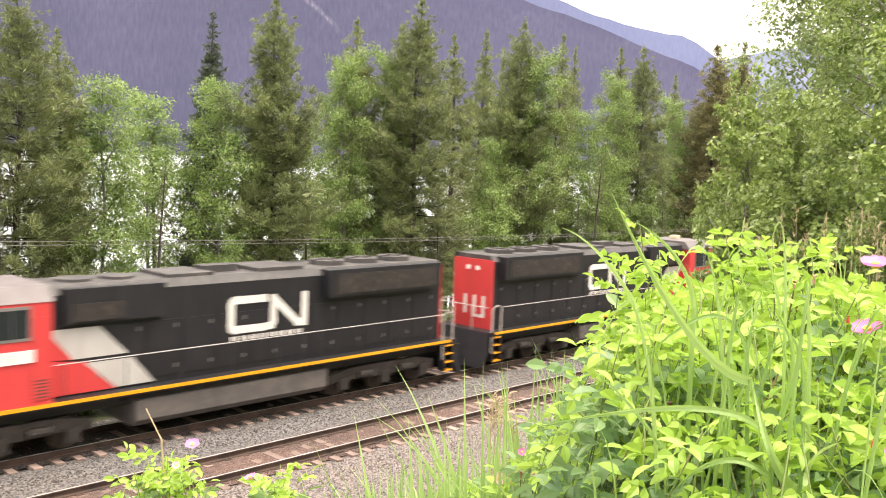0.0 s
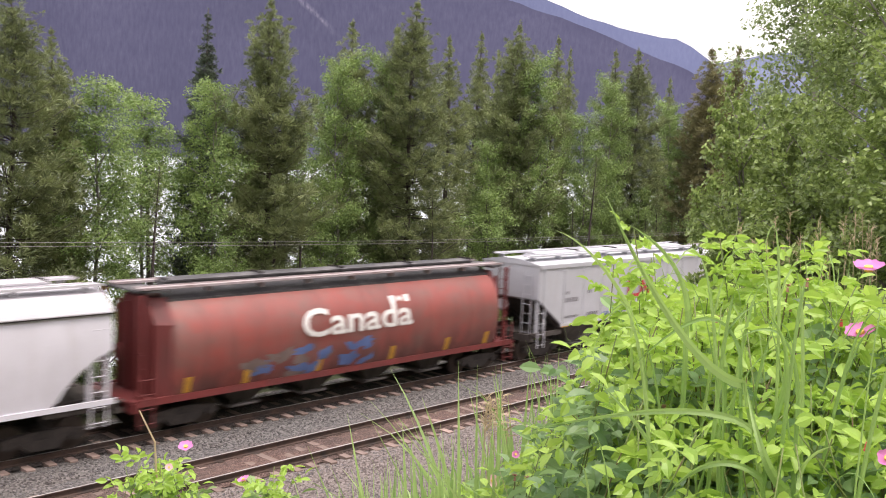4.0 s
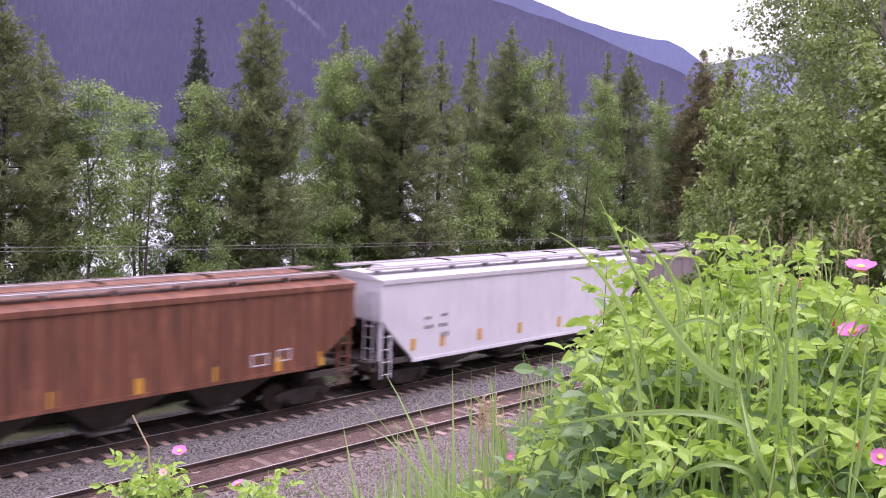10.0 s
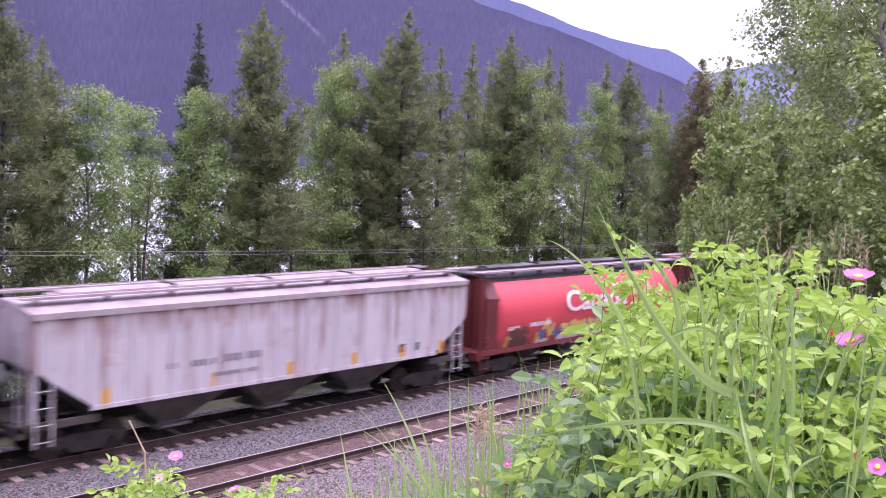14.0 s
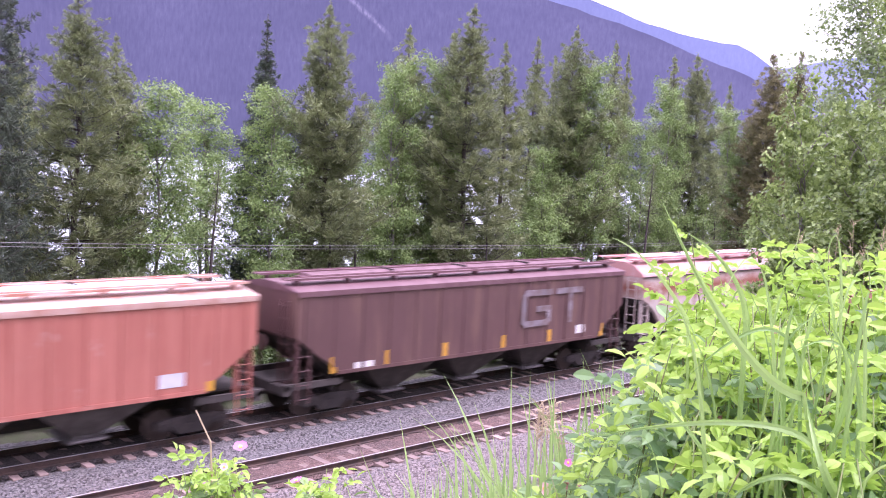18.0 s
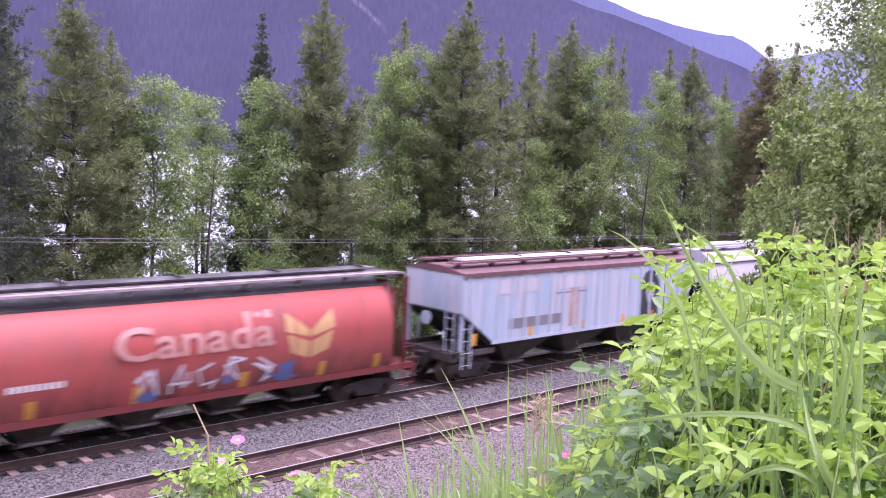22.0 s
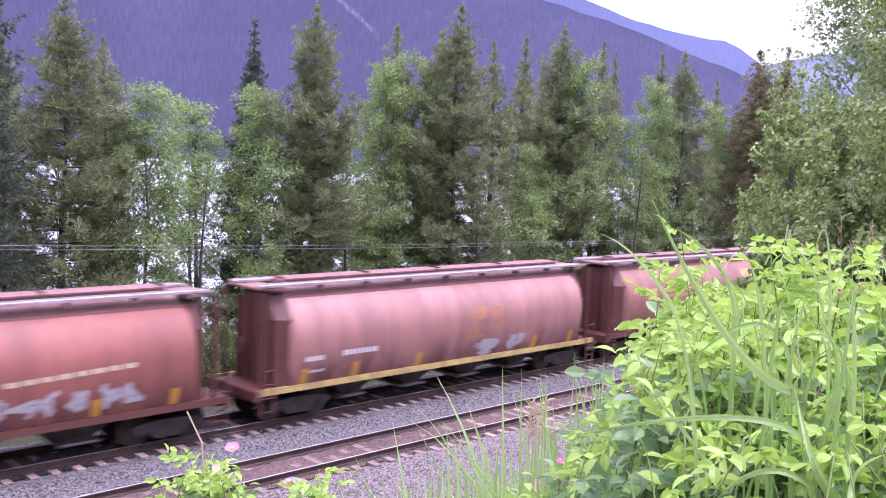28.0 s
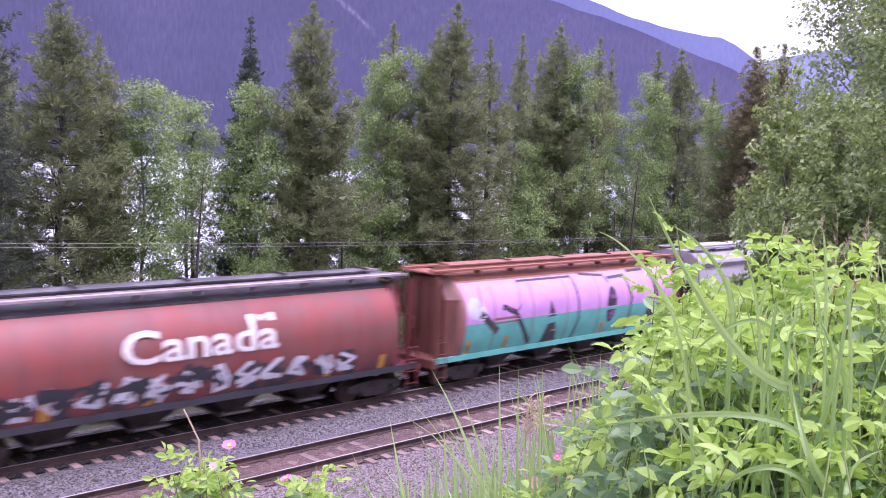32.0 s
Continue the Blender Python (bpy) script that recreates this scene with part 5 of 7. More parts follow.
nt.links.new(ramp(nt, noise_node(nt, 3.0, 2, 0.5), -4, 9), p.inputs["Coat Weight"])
TANK_GREY = surf("dusty_fuel_tank", (0.10, 0.09, 0.092), 0.6, 0.1, var=0.25, scale=0.8, dirt=(0.17, 0.145, 0.135), dirt_at=(0.45, 0.8))

locomotive(0, "black and red diesel locomotive running cab forward", -1)
locomotive(1, "black diesel locomotive with a red cab facing backward", 1)

# -- wagons, in order from the engines --
BAY_LIGHT = surf("grey_hopper_steel", (0.135, 0.120, 0.115), 0.75, 0.1, var=0.3, dirt=(0.06, 0.05, 0.046), dirt_at=(0.45, 0.8))
flat_hopper(2, "oxide-brown covered hopper with a white emblem", BROWN_CN, OXIDE_ROOF, ribs=4, rib_depth=0.012, half=8.1,
            marks=[("emblem", ring_and_zigzag(3.65, 2.78, 1.65, 0.62, 0.17), WHITE, "white bent-band emblem"), ("emblem_bar", bars([(3.45, 2.48, 2.0, 0.08)]), LILAC_GREY, "pale underline"),
                   lettering(-5.8, 2.75, [(0, 0, 0.9, 0.2), (1.1, 0.02, 0.9, 0.2), (2.1, 0.04, 0.9, 0.2), (3.2, 0, 0.5, 0.24), (0.1, -0.9, 0.7, 0.07), (0.1, -1.05, 0.7, 0.07), (1.4, -0.85, 0.8, 0.07), (9.6, -0.75, 0.9, 0.08), (8.7, -0.8, 0.5, 0.06), (8.7, -0.95, 0.5, 0.06)]),
                   ("spray_tag", tangle(3, -2.4, 3.4, 1.5, 2.05, 7, 0.09), LILAC_GREY, "pale spray-painted loops"), tags((-6.6, 7.0), 1.5, 0.55)])
tank_hopper(3, "red cylindrical hopper with a large white country word", CANADA_RED, BLACK_ROOF, end_mat=CANADA_RED_END,
            marks=canada() + [TANK_TAGS, TANK_TEXT, ("grain_mark", wheat(2.9, 1.9, 1.7, 1.5), FADED_GOLD, "faded grain leaves"), ("grey_patches", patchwork(4, -3.2, 6.6, 1.4, 1.9, 12), GHOST_GREY, "grey painted-over patches")])
flat_hopper(4, "light grey covered hopper with a red emblem", CN_GREY, CN_GREY, ribs=11, rib_depth=0.045, half=7.75, bay_mat=BAY_LIGHT,
            marks=[("emblem", ring_and_zigzag(-0.7, 2.42, 2.0, 0.72, 0.20), RED_SPRAY, "red bent-band emblem"), lettering(-6.0, 2.5, [(0, 0.35, 0.5, 0.14), (0, 0, 1.2, 0.2), (1.9, 0.3, 0.3, 0.16), (0, -0.7, 1.2, 0.10), (1.9, -0.7, 0.9, 0.14), (5.2, -0.75, 1.2, 0.08)], GREY_MARK),
                   ("spray_tag", tangle(9, -3.1, -2.3, 1.65, 1.85, 2, 0.06), BLUE_SPRAY, "small blue scrawl"), tags((-6.0, -3.8, -1.2, 1.6, 4.2, 6.0), 1.40, 0.07, 0.5)])
tank_hopper(5, "weathered red cylindrical hopper with white country word", CANADA_RED, BLACK_ROOF, end_mat=CANADA_RED_END,
            marks=canada(-2.75) + [TANK_TAGS, ("spray_tag", patchwork(6, -4.5, 0.5, 1.3, 2.1, 14), BLUE_SPRAY, "blue grey graffiti"), ("grey_patches", patchwork(14, -4.8, -1.5, 1.2, 2.0, 10), GHOST_GREY, "grey graffiti fill")])
round_hopper(6, "off-white round-sided covered hopper", SNOW_WHITE, SOFT_WHITE, bay_mat=BAY_LIGHT,
             marks=[("dark_panel", bars([(-5.9, 2.35, 1.9, 0.75)]), GREY_MARK, "dark rectangular emblem"), lettering(-7.2, 1.75, [(0, 0, 0.6, 0.08), (0, 0.18, 0.6, 0.08), (1.2, 0, 0.9, 0.1), (7, 0.2, 0.8, 0.16)], GREY_MARK), tags((-7.6, -4.6, 1.0, 5), 1.33, 0.09, 0.6)])
SANTA = lambda x: ("circle_emblem", [b for q in range(9) for b in bars([(x - 0.42 * math.sin(math.pi * (q + 0.7) / 9.6), 2.95 + 0.095 * q, 0.84 * math.sin(math.pi * (q + 0.7) / 9.6), 0.06)])] + bars([(x - 0.38, 2.62, 0.76, 0.16), (x - 0.38, 2.42, 0.76, 0.12)]), WHITE, "white circular striped emblem")
round_hopper(7, "dusty grey round-sided hopper with low graffiti", WARM_GREY, GREY_ROOF, COVER_WHITE,
             marks=[SANTA(2.85), tags((-6.7, -5.0, -2.6, 0.3, 3.4, 4.9, 7.0), 1.52, 0.42), ("spray_tag", patchwork(21, -6.5, -1.8, 1.45, 1.85, 9), BLUE_SPRAY, "blue graffiti low on the side"),
                    ("pale_tag", tangle(23, -2.2, 0.4, 1.5, 2.4, 4, 0.16), PALE_SPRAY, "pale looping graffiti"), ("dark_tag", tangle(24, -4.2, -2.0, 1.5, 2.3, 3, 0.14), CHARCOAL, "dark looping graffiti"), ("white_blob", patchwork(26, -7.6, -6.9, 2.55, 2.95, 7), PALE_SPRAY, "white spray blob"),
                    lettering(-6.0, 2.35, [(0, 0, 0.5, 0.2), (0, -0.3, 1.6, 0.12)])])
round_hopper(8, "rust-orange faded round-sided covered hopper", ORANGE_RUST, ORANGE_RUST, COVER_WHITE, bay_mat=BAY_LIGHT,
             marks=[tags((-3.5, 1.0, 4.4), 1.34, 0.09, 0.6), lettering(-6.4, 2.4, [(0, 0, 0.9, 0.1), (0, -0.5, 0.5, 0.14), (9.0, -0.5, 0.7, 0.18)], GREY_MARK)])
round_hopper(9, "dusty grey round-sided hopper with a circular emblem", WARM_GREY, GREY_ROOF, COVER_WHITE,
             marks=[SANTA(3.0), tags((-7.3,), 1.55, 0.75, 0.3), tags((-3.4, 0.3, 4.2, 6.9), 1.33, 0.1, 0.7), lettering(-5.8, 2.3, [(0, 0, 1.4, 0.1), (0.2, -0.25, 0.8, 0.12), (7.5, -0.5, 0.8, 0.14), (7.5, -0.75, 0.8, 0.08)])])
flat_hopper(10, "taupe-grey ribbed covered hopper", TAUPE, TAUPE, ribs=18, marks=[tags((-7.0, -3.2, 0.2, 3.4, 6.6), 1.5, 0.5), lettering(-6.3, 2.2, [(0, 0, 0.5, 0.16), (1.0, 0, 0.5, 0.16), (1.9, 0.05, 0.6, 0.16), (0, -0.4, 0.9, 0.12), (0, -0.7, 0.9, 0.10)])], bay_mat=BAY_LIGHT)
flat_hopper(11, "plain white smooth-sided covered hopper", SNOW_WHITE, SOFT_WHITE, ribs=2, rib_depth=0.015, sill=1.14, walk_mat=LILAC_GREY, bay_mat=BAY_LIGHT,
            marks=[tags((-7.0, -5.4, -3.2, -0.6, 2.2, 5.6, 6.9), 1.5, 0.45), lettering(-6.3, 2.6, [(0, 0, 0.4, 0.12), (0.9, 0.05, 0.4, 0.12), (0, -0.35, 0.5, 0.14), (0.8, -0.35, 0.5, 0.14), (0.9, -0.75, 0.5, 0.2)], GREY_MARK)])
flat_hopper(12, "rust-brown ribbed covered hopper", RUST_BROWN, RUST_BROWN, walk_mat=DUSTY_ROOF, ribs=17, marks=[tags((-7.0, -4.9, -2.2, 0.3, 2.9, 5.2, 7.0), 1.52, 0.5), ("box_outline", strokes([(4.3, 1.85), (4.9, 1.85), (4.9, 2.2), (4.3, 2.2), (4.3, 1.85)], 0.05), PALE_SPRAY, "white box outline"), ("box_outline", strokes([(5.3, 1.9), (5.8, 1.9), (5.8, 2.25), (5.3, 2.25), (5.3, 1.9)], 0.05), PALE_SPRAY, "white box outline"), lettering(-6.2, 1.8, [(0, 0, 1.3, 0.14), (0, 0.25, 0.9, 0.14)], PALE_YELLOW)])
flat_hopper(13, "lilac-grey ribbed hopper streaked with rust", STREAKED_LILAC, RUST_GREY_ROOF, ribs=19, cover=LILAC_GREY,
            marks=[tags((-7.2, -4.6, -1.4, 2.0, 4.6, 6.9), 1.5, 0.5), ("grey_patches", bars([(-3.9, 1.6, 0.7, 0.3), (-0.9, 1.65, 0.7, 0.3), (2.4, 1.7, 0.6, 0.3)]), GREY_MARK, "grey stencil patches")])
tank_hopper(14, "faded salmon cylindrical hopper with graffiti", TAN_PINK, BROWN_ROOF, sill_mat=PALE_YELLOW, end_mat=BROWN_END,
            marks=[TANK_TAGS, ("dark_shadow", tangle(31, -0.9, 4.6, 1.35, 2.4, 8, 0.30), CHARCOAL, "dark graffiti shading"), ("pale_tag", tangle(31, -0.9, 4.6, 1.40, 2.45, 8, 0.17), PALE_SPRAY, "pale looping graffiti"), ("small_tag", tangle(32, -4.9, -3.3, 1.45, 2.0, 3, 0.10), PALE_SPRAY, "small pale graffiti"), ("grain_mark", wheat(-1.0, 2.2, 1.9, 1.2), FADED_GOLD, "faded grain leaves")])
tank_hopper(15, "bright red cylindrical hopper with country word and graffiti", BRIGHT_RED, BLACK_ROOF, end_mat=CANADA_RED_END,
            marks=canada(-2.9) + [("grain_mark", wheat(2.6, 2.0, 1.9, 1.5), WHEAT_GOLD, "golden grain leaves"), TANK_TAGS, ("blue_field", patchwork(41, -4.6, 1.8, 1.3, 1.8, 22), BLUE_SPRAY, "blue graffiti field"),
                                  ("letter_tag", strokes([(-4.6, 1.4), (-4.2, 2.2), (-3.9, 1.5)], 0.2) + tangle(42, -3.9, 0.9, 1.4, 2.1, 7, 0.17), OCHRE_SPRAY, "yellow block graffiti"), ("white_edge", patchwork(43, -4.9, 2.0, 1.12, 1.32, 26), PALE_SPRAY, "white graffiti edge"), ("grime_patch", patchwork(44, -6.6, -4.9, 1.3, 1.95, 16), BROWN_END, "dark grime patch"), TANK_TEXT])
flat_hopper(16, "white ribbed hopper with rust stains", STREAKED_WHITE, DUSTY_ROOF, ribs=14, bay_mat=BAY_LIGHT,
            marks=[tags((-6.6, -3.2, -0.2, 2.6, 5.0, 7.0), 1.5, 0.5), lettering(-4.6, 2.3, [(0, 0, 0.4, 0.18), (0.8, 0, 0.9, 0.18), (2.0, 0.02, 1.4, 0.22), (1.6, -0.4, 1.6, 0.12)], GREY_MARK), ("dark_boxes", bars([(4.9, 1.75, 0.35, 0.3), (5.6, 1.75, 0.35, 0.3)]), CHARCOAL, "dark stencil boxes")])
flat_hopper(17, "white ribbed hopper with a rust-stained roof edge", STREAKED_WHITE, STREAKED_LILAC, ribs=14, bay_mat=BAY_LIGHT,
            marks=[tags((-7.0, -4.5, -1.0, 2.2, 6.3), 1.5, 0.6), ("dark_boxes", bars([(2.6, 1.75, 0.5, 0.32), (3.7, 1.75, 0.5, 0.32)]), CHARCOAL, "dark stencil boxes"), lettering(-1.6, 1.8, [(0, 0, 1.2, 0.3)], PALE_YELLOW)])
round_hopper(18, "white round-sided hopper with colourful low graffiti", SOFT_WHITE, LILAC_GREY, bay_mat=HOPPER_DARK, lines=True, sill_mat=LIME_GREEN,
             marks=[("lime_field", patchwork(51, -5.5, 6.5, 1.9, 2.3, 20), LIME_GREEN, "lime graffiti"), ("red_tag", patchwork(52, -5.8, 6.8, 2.4, 2.75, 9) + patchwork(53, -8.0, -6.4, 1.5, 1.8, 6), RED_SPRAY, "red graffiti"), ("white_tag", tangle(54, -6.2, 0.8, 1.55, 2.15, 10, 0.13), WHITE, "white graffiti letters"),
                    ("blue_field", patchwork(55, -5.8, 0.2, 1.5, 1.75, 10), CHARCOAL, "black graffiti shadow"), ("ochre_tag", patchwork(56, 0.5, 7.0, 1.95, 2.4, 14), OCHRE_SPRAY, "ochre graffiti"), lettering(-7.4, 2.65, [(0, 0, 1.8, 0.12)], GREY_MARK)])
round_hopper(19, "buff round-sided hopper patched with rust", RUSTY_BUFF, RUSTY_ROOF, COVER_WHITE, bay_mat=BAY_LIGHT,
             marks=[("column_mark", bars([(2.6, 2.5 + 0.16 * q, 0.55, 0.08) for q in range(7)]), WHITE, "column of white lettering"), tags((-7.9, -7.2, -4.2, -1.4, 3.2, 5.2, 7.4), 1.31, 0.1, 0.6), ("stencil", bars([(5.0, 1.8, 0.35, 0.3)]), CHARCOAL, ""), lettering(-6.2, 2.1, [(0, 0, 1.2, 0.12), (0, 0.4, 0.5, 0.2)])])
flat_hopper(20, "maroon-brown ribbed hopper with large pale letters", GT_BROWN, MAROON_ROOF, ribs=15,
            marks=[("large_letters", strokes([(3.6, 3.6), (2.2, 3.6), (2.05, 3.45), (2.05, 2.5), (2.2, 2.38), (3.4, 2.38), (3.55, 2.5), (3.55, 2.95), (2.9, 2.95)], 0.24) + strokes([(4.1, 3.6), (5.6, 3.6)], 0.24) + strokes([(4.9, 3.55), (4.9, 2.38)], 0.24), FADED_LETTER, "large faded pale letters"), tags((-7.2, -4.9, -2.2, 0.9, 3.6, 7.0), 1.5, 0.55), ("stencil", bars([(-6.2, 1.55, 0.8, 0.22), (5.4, 1.75, 0.6, 0.35)]), WHITE, "")])
flat_hopper(21, "salmon rust-stained ribbed hopper", SALMON_RUST, ORANGE_RUST, ribs=18, cover=COVER_WHITE, bay_mat=BAY_LIGHT,
            marks=[("stencil", bars([(5.4, 1.75, 0.8, 0.4)]), PALE_SPRAY, "white stencil box"), tags((-6.9, 6.9), 1.5, 0.3)])
round_hopper(22, "white round-sided hopper with a dark square emblem", SNOW_WHITE, LILAC_GREY, bay_mat=BAY_LIGHT, walk_mat=LILAC_GREY,
             marks=[("dark_panel", bars([(-5.9, 2.55, 1.3, 0.6)]), GREY_MARK, "dark square emblem"), lettering(-7.4, 1.8, [(0, 0, 0.9, 0.1), (1.4, -0.1, 1.0, 0.12), (1.6, 0.12, 0.6, 0.08), (7.0, 0, 0.8, 0.2), (5.0, 0, 0.6, 0.3)], GREY_MARK), tags((-7.6, -3.6, 0.6, 4.4), 1.32, 0.1, 0.6)])
round_hopper(23, "clean white round-sided covered hopper", SNOW_WHITE, LILAC_GREY, SNOW_WHITE, bay_mat=BAY_LIGHT,
             marks=[tags((-7.0, 1.3, 4.0, 7.0), 1.5, 0.4, 0.2), lettering(-6.6, 2.6, [(0, 0, 0.9, 0.2), (0, -0.45, 0.8, 0.2), (1.2, -0.85, 1.3, 0.10), (8.0, -0.85, 1.0, 0.14), (10, -0.85, 1.0, 0.1)], GREY_MARK)])
flat_hopper(24, "sky-blue ribbed hopper with a maroon roof and rust streaks", SKY_BLUE, MAROON_ROOF, ribs=20, cover=COVER_WHITE, half=7.75, rib_depth=0.06,
            marks=[("white_word", bars([(-6.0, 3.35, 1.1, 0.55), (-4.7, 3.35, 1.2, 0.55), (-2.3, 3.35, 1.9, 0.5)]), SOFT_WHITE, "faded white painted bands"), ("dark_underline", bars([(-2.4, 3.15, 2.0, 0.06), (-5.2, 1.95, 3.2, 0.4)]), GREY_MARK, ""),
                   ("dark_arch", [[(3.55, 1.75), (5.05, 1.75), (5.0, 3.2), (4.65, 3.75), (4.25, 3.85), (3.85, 3.7), (3.6, 3.2)]], CHARCOAL, "dark arched emblem"), ("white_heart", [[(4.3, 2.15), (4.62, 2.7), (4.6, 3.15), (4.3, 3.35), (4.0, 3.15), (3.98, 2.7)]], PALE_SPRAY, "pale heart of the emblem"),
                   tags((-7.2, -4.0, -0.6, 2.2, 4.4), 1.5, 0.45), ("orange_patch", bars([(-1.5, 1.75, 0.6, 2.1)]), ORANGE_RUST, "orange rust band"), ("white_stencil", bars([(6.6, 2.0, 0.35, 0.25), (6.6, 2.35, 0.35, 0.25)]), WHITE, "white stencil boxes")])
tank_hopper(25, "red cylindrical hopper with grain leaves and grey scrawl", DULL_RED, BLACK_ROOF, end_mat=CANADA_RED_END,
            marks=canada(-2.6, mat=FADED_PINK) + [("grain_mark", wheat(2.9, 1.9, 1.9, 1.5), WHEAT_GOLD, "golden grain leaves"), TANK_TAGS, ("pale_tag", tangle(61, -2.0, 2.6, 1.3, 2.3, 5, 0.07), PALE_SPRAY, "thin pale graffiti loops"), TANK_TEXT, ("blue_spots", patchwork(62, -2.4, 3.4, 1.3, 1.7, 6), BLUE_SPRAY, "")])
tank_hopper(26, "dark red cylindrical hopper with white country word", DARK_RED, BLACK_ROOF, end_mat=CANADA_RED_END,
            marks=canada(-2.75) + [("grain_mark", wheat(2.7, 1.9, 1.9, 1.5), FADED_GOLD, "faded grain leaves"), TANK_TAGS, TANK_TEXT, ("grey_patch", patchwork(63, -1.0, 1.4, 1.4, 1.75, 9), GHOST_GREY, "grey painted-over patch"), ("pale_tag", patchwork(64, 2.6, 3.6, 1.6, 1.9, 4), LILAC_GREY, "pale scrawl")])
tank_hopper(27, "brown cylindrical hopper with a cream grain mark", TAN_BROWN, BROWN_ROOF, end_mat=BROWN_END,
            marks=[("grain_mark", wheat(-1.35, 2.0, 2.1, 1.6), CREAM, "cream grain leaves"), TANK_TAGS, lettering(1.4, 2.25, [(0.5 * q, 0.04 * q, 0.4, 0.16) for q in range(8)], CREAM), TANK_TEXT, ("pale_tag", tangle(71, -7.0, -6.0, 2.2, 3.4, 1, 0.10), PALE_SPRAY, "vertical pale scrawl")])
round_hopper(28, "pale grey hopper with a pink faded shoulder", SOFT_WHITE, FADED_PINK_ROOF, bay_mat=HOPPER_DARK, half=8.25, lines=True, sill_mat=PALE_GREY, walk_mat=PALE_GREY, cover=PALE_GREY,
             marks=[lettering(-5.0, 2.3, [(0, 0.5, 0.6, 0.1), (0.1, 0.32, 0.4, 0.1), (-0.2, 0, 1.2, 0.08), (-0.2, -0.22, 1.2, 0.08), (11, -0.4, 0.4, 0.3)], GREY_MARK), tags((-7.6, -3.3, -0.2, 2.6, 5.0, 7.2), 1.31, 0.1, 0.6)])
round_hopper(29, "dirty white hopper with black emblem and rust", STREAKED_WHITE, STREAKED_WHITE, bay_mat=BAY_LIGHT, sill_mat=RUSTY_ROOF,
             marks=[("emblem", ring_and_zigzag(4.35, 2.55, 2.7, 0.95, 0.24), CHARCOAL, "black bent-band emblem"), ("dark_tag", patchwork(81, 2.6, 4.4, 1.6, 2.2, 9), CHARCOAL, "dark block graffiti"), tags((6.6,), 1.6, 0.7, 0.3)])
tank_hopper(30, "brown cylindrical hopper with a broad yellow panel", TAN_BROWN, BROWN_ROOF, end_mat=BROWN_END,
            marks=[("yellow_panel", bars([(3.0, 2.0, 3.6, 1.6)]), PALE_YELLOW, "broad pale yellow panel"), ("brown_chevron", [[(4.0, 2.0), (5.0, 2.9), (5.8, 2.0), (5.2, 2.0), (4.9, 2.3), (4.6, 2.0)]], TAN_BROWN, ""), lettering(-5.8, 2.6, [(0, 0, 0.8, 0.5), (1.2, 0.3, 3.6, 0.16), (1.2, 0.0, 3.8, 0.16)], PALE_YELLOW), TANK_TAGS])
tank_hopper(31, "faded salmon cylindrical hopper with a yellow sill", TAN_PINK, BROWN_ROOF, sill_mat=PALE_YELLOW, end_mat=BROWN_END,
            marks=[TANK_TAGS, ("faded_gold_mark", patchwork(91, 0.6, 2.2, 2.0, 3.0, 7), FADED_GOLD, "faded ochre patch"), ("pale_tag", patchwork(92, 0.8, 3.4, 1.4, 1.75, 10), LILAC_GREY, "grey painted-over patch"), TANK_TEXT])
tank_hopper(32, "red-brown cylindrical hopper with grain mark and graffiti", RED_BROWN, BROWN_ROOF, end_mat=BROWN_END,
            marks=[("grain_mark", wheat(-0.5, 2.1, 1.9, 1.5), CREAM, "cream grain leaves"), TANK_TAGS, ("pale_tag", patchwork(95, -4.2, -0.6, 1.25, 1.9, 22), PALE_SPRAY, "pale cloud graffiti"), ("letter_tag", tangle(96, 0.6, 5.8, 1.45, 2.1, 7, 0.13), LILAC_GREY, "grey block graffiti"), lettering(2.0, 2.35, [(0.45 * q, 0.02 * q, 0.36, 0.14) for q in range(8)], CREAM)])
flat_hopper(33, "lilac-grey ribbed covered hopper", LILAC_GREY, LILAC_GREY, ribs=17, cover=COVER_WHITE, bay_mat=BAY_LIGHT,
            marks=[tags((-6.9, -3.0, 0.4, 1.6, 4.9, 6.9), 1.5, 0.5), ("dark_boxes", bars([(5.3, 1.75, 0.45, 0.3), (6.1, 1.75, 0.45, 0.3)]), CHARCOAL, "dark stencil boxes"), lettering(-4.8, 2.35, [(0, 0, 0.5, 0.14), (1.0, 0, 1.1, 0.14)], GREY_MARK)])
round_hopper(34, "grey round-sided hopper with a black emblem", LILAC_GREY, GREY_ROOF, COVER_WHITE, lines=True, bay_mat=HOPPER_DARK,
             marks=[("emblem", ring_and_zigzag(4.75, 2.6, 2.3, 0.75, 0.20), CHARCOAL, "black bent-band emblem"), lettering(-5.6, 2.2, [(0, 0.5, 0.5, 0.16), (0, 0, 1.2, 0.2), (11.0, -0.3, 0.6, 0.1), (11.0, -0.5, 0.6, 0.1)], GREY_MARK), tags((-7.4, 7.1), 1.5, 0.6, 0.25), tags((-4.0, -1.2, 1.6, 4.0), 1.35, 0.4, 0.25)])
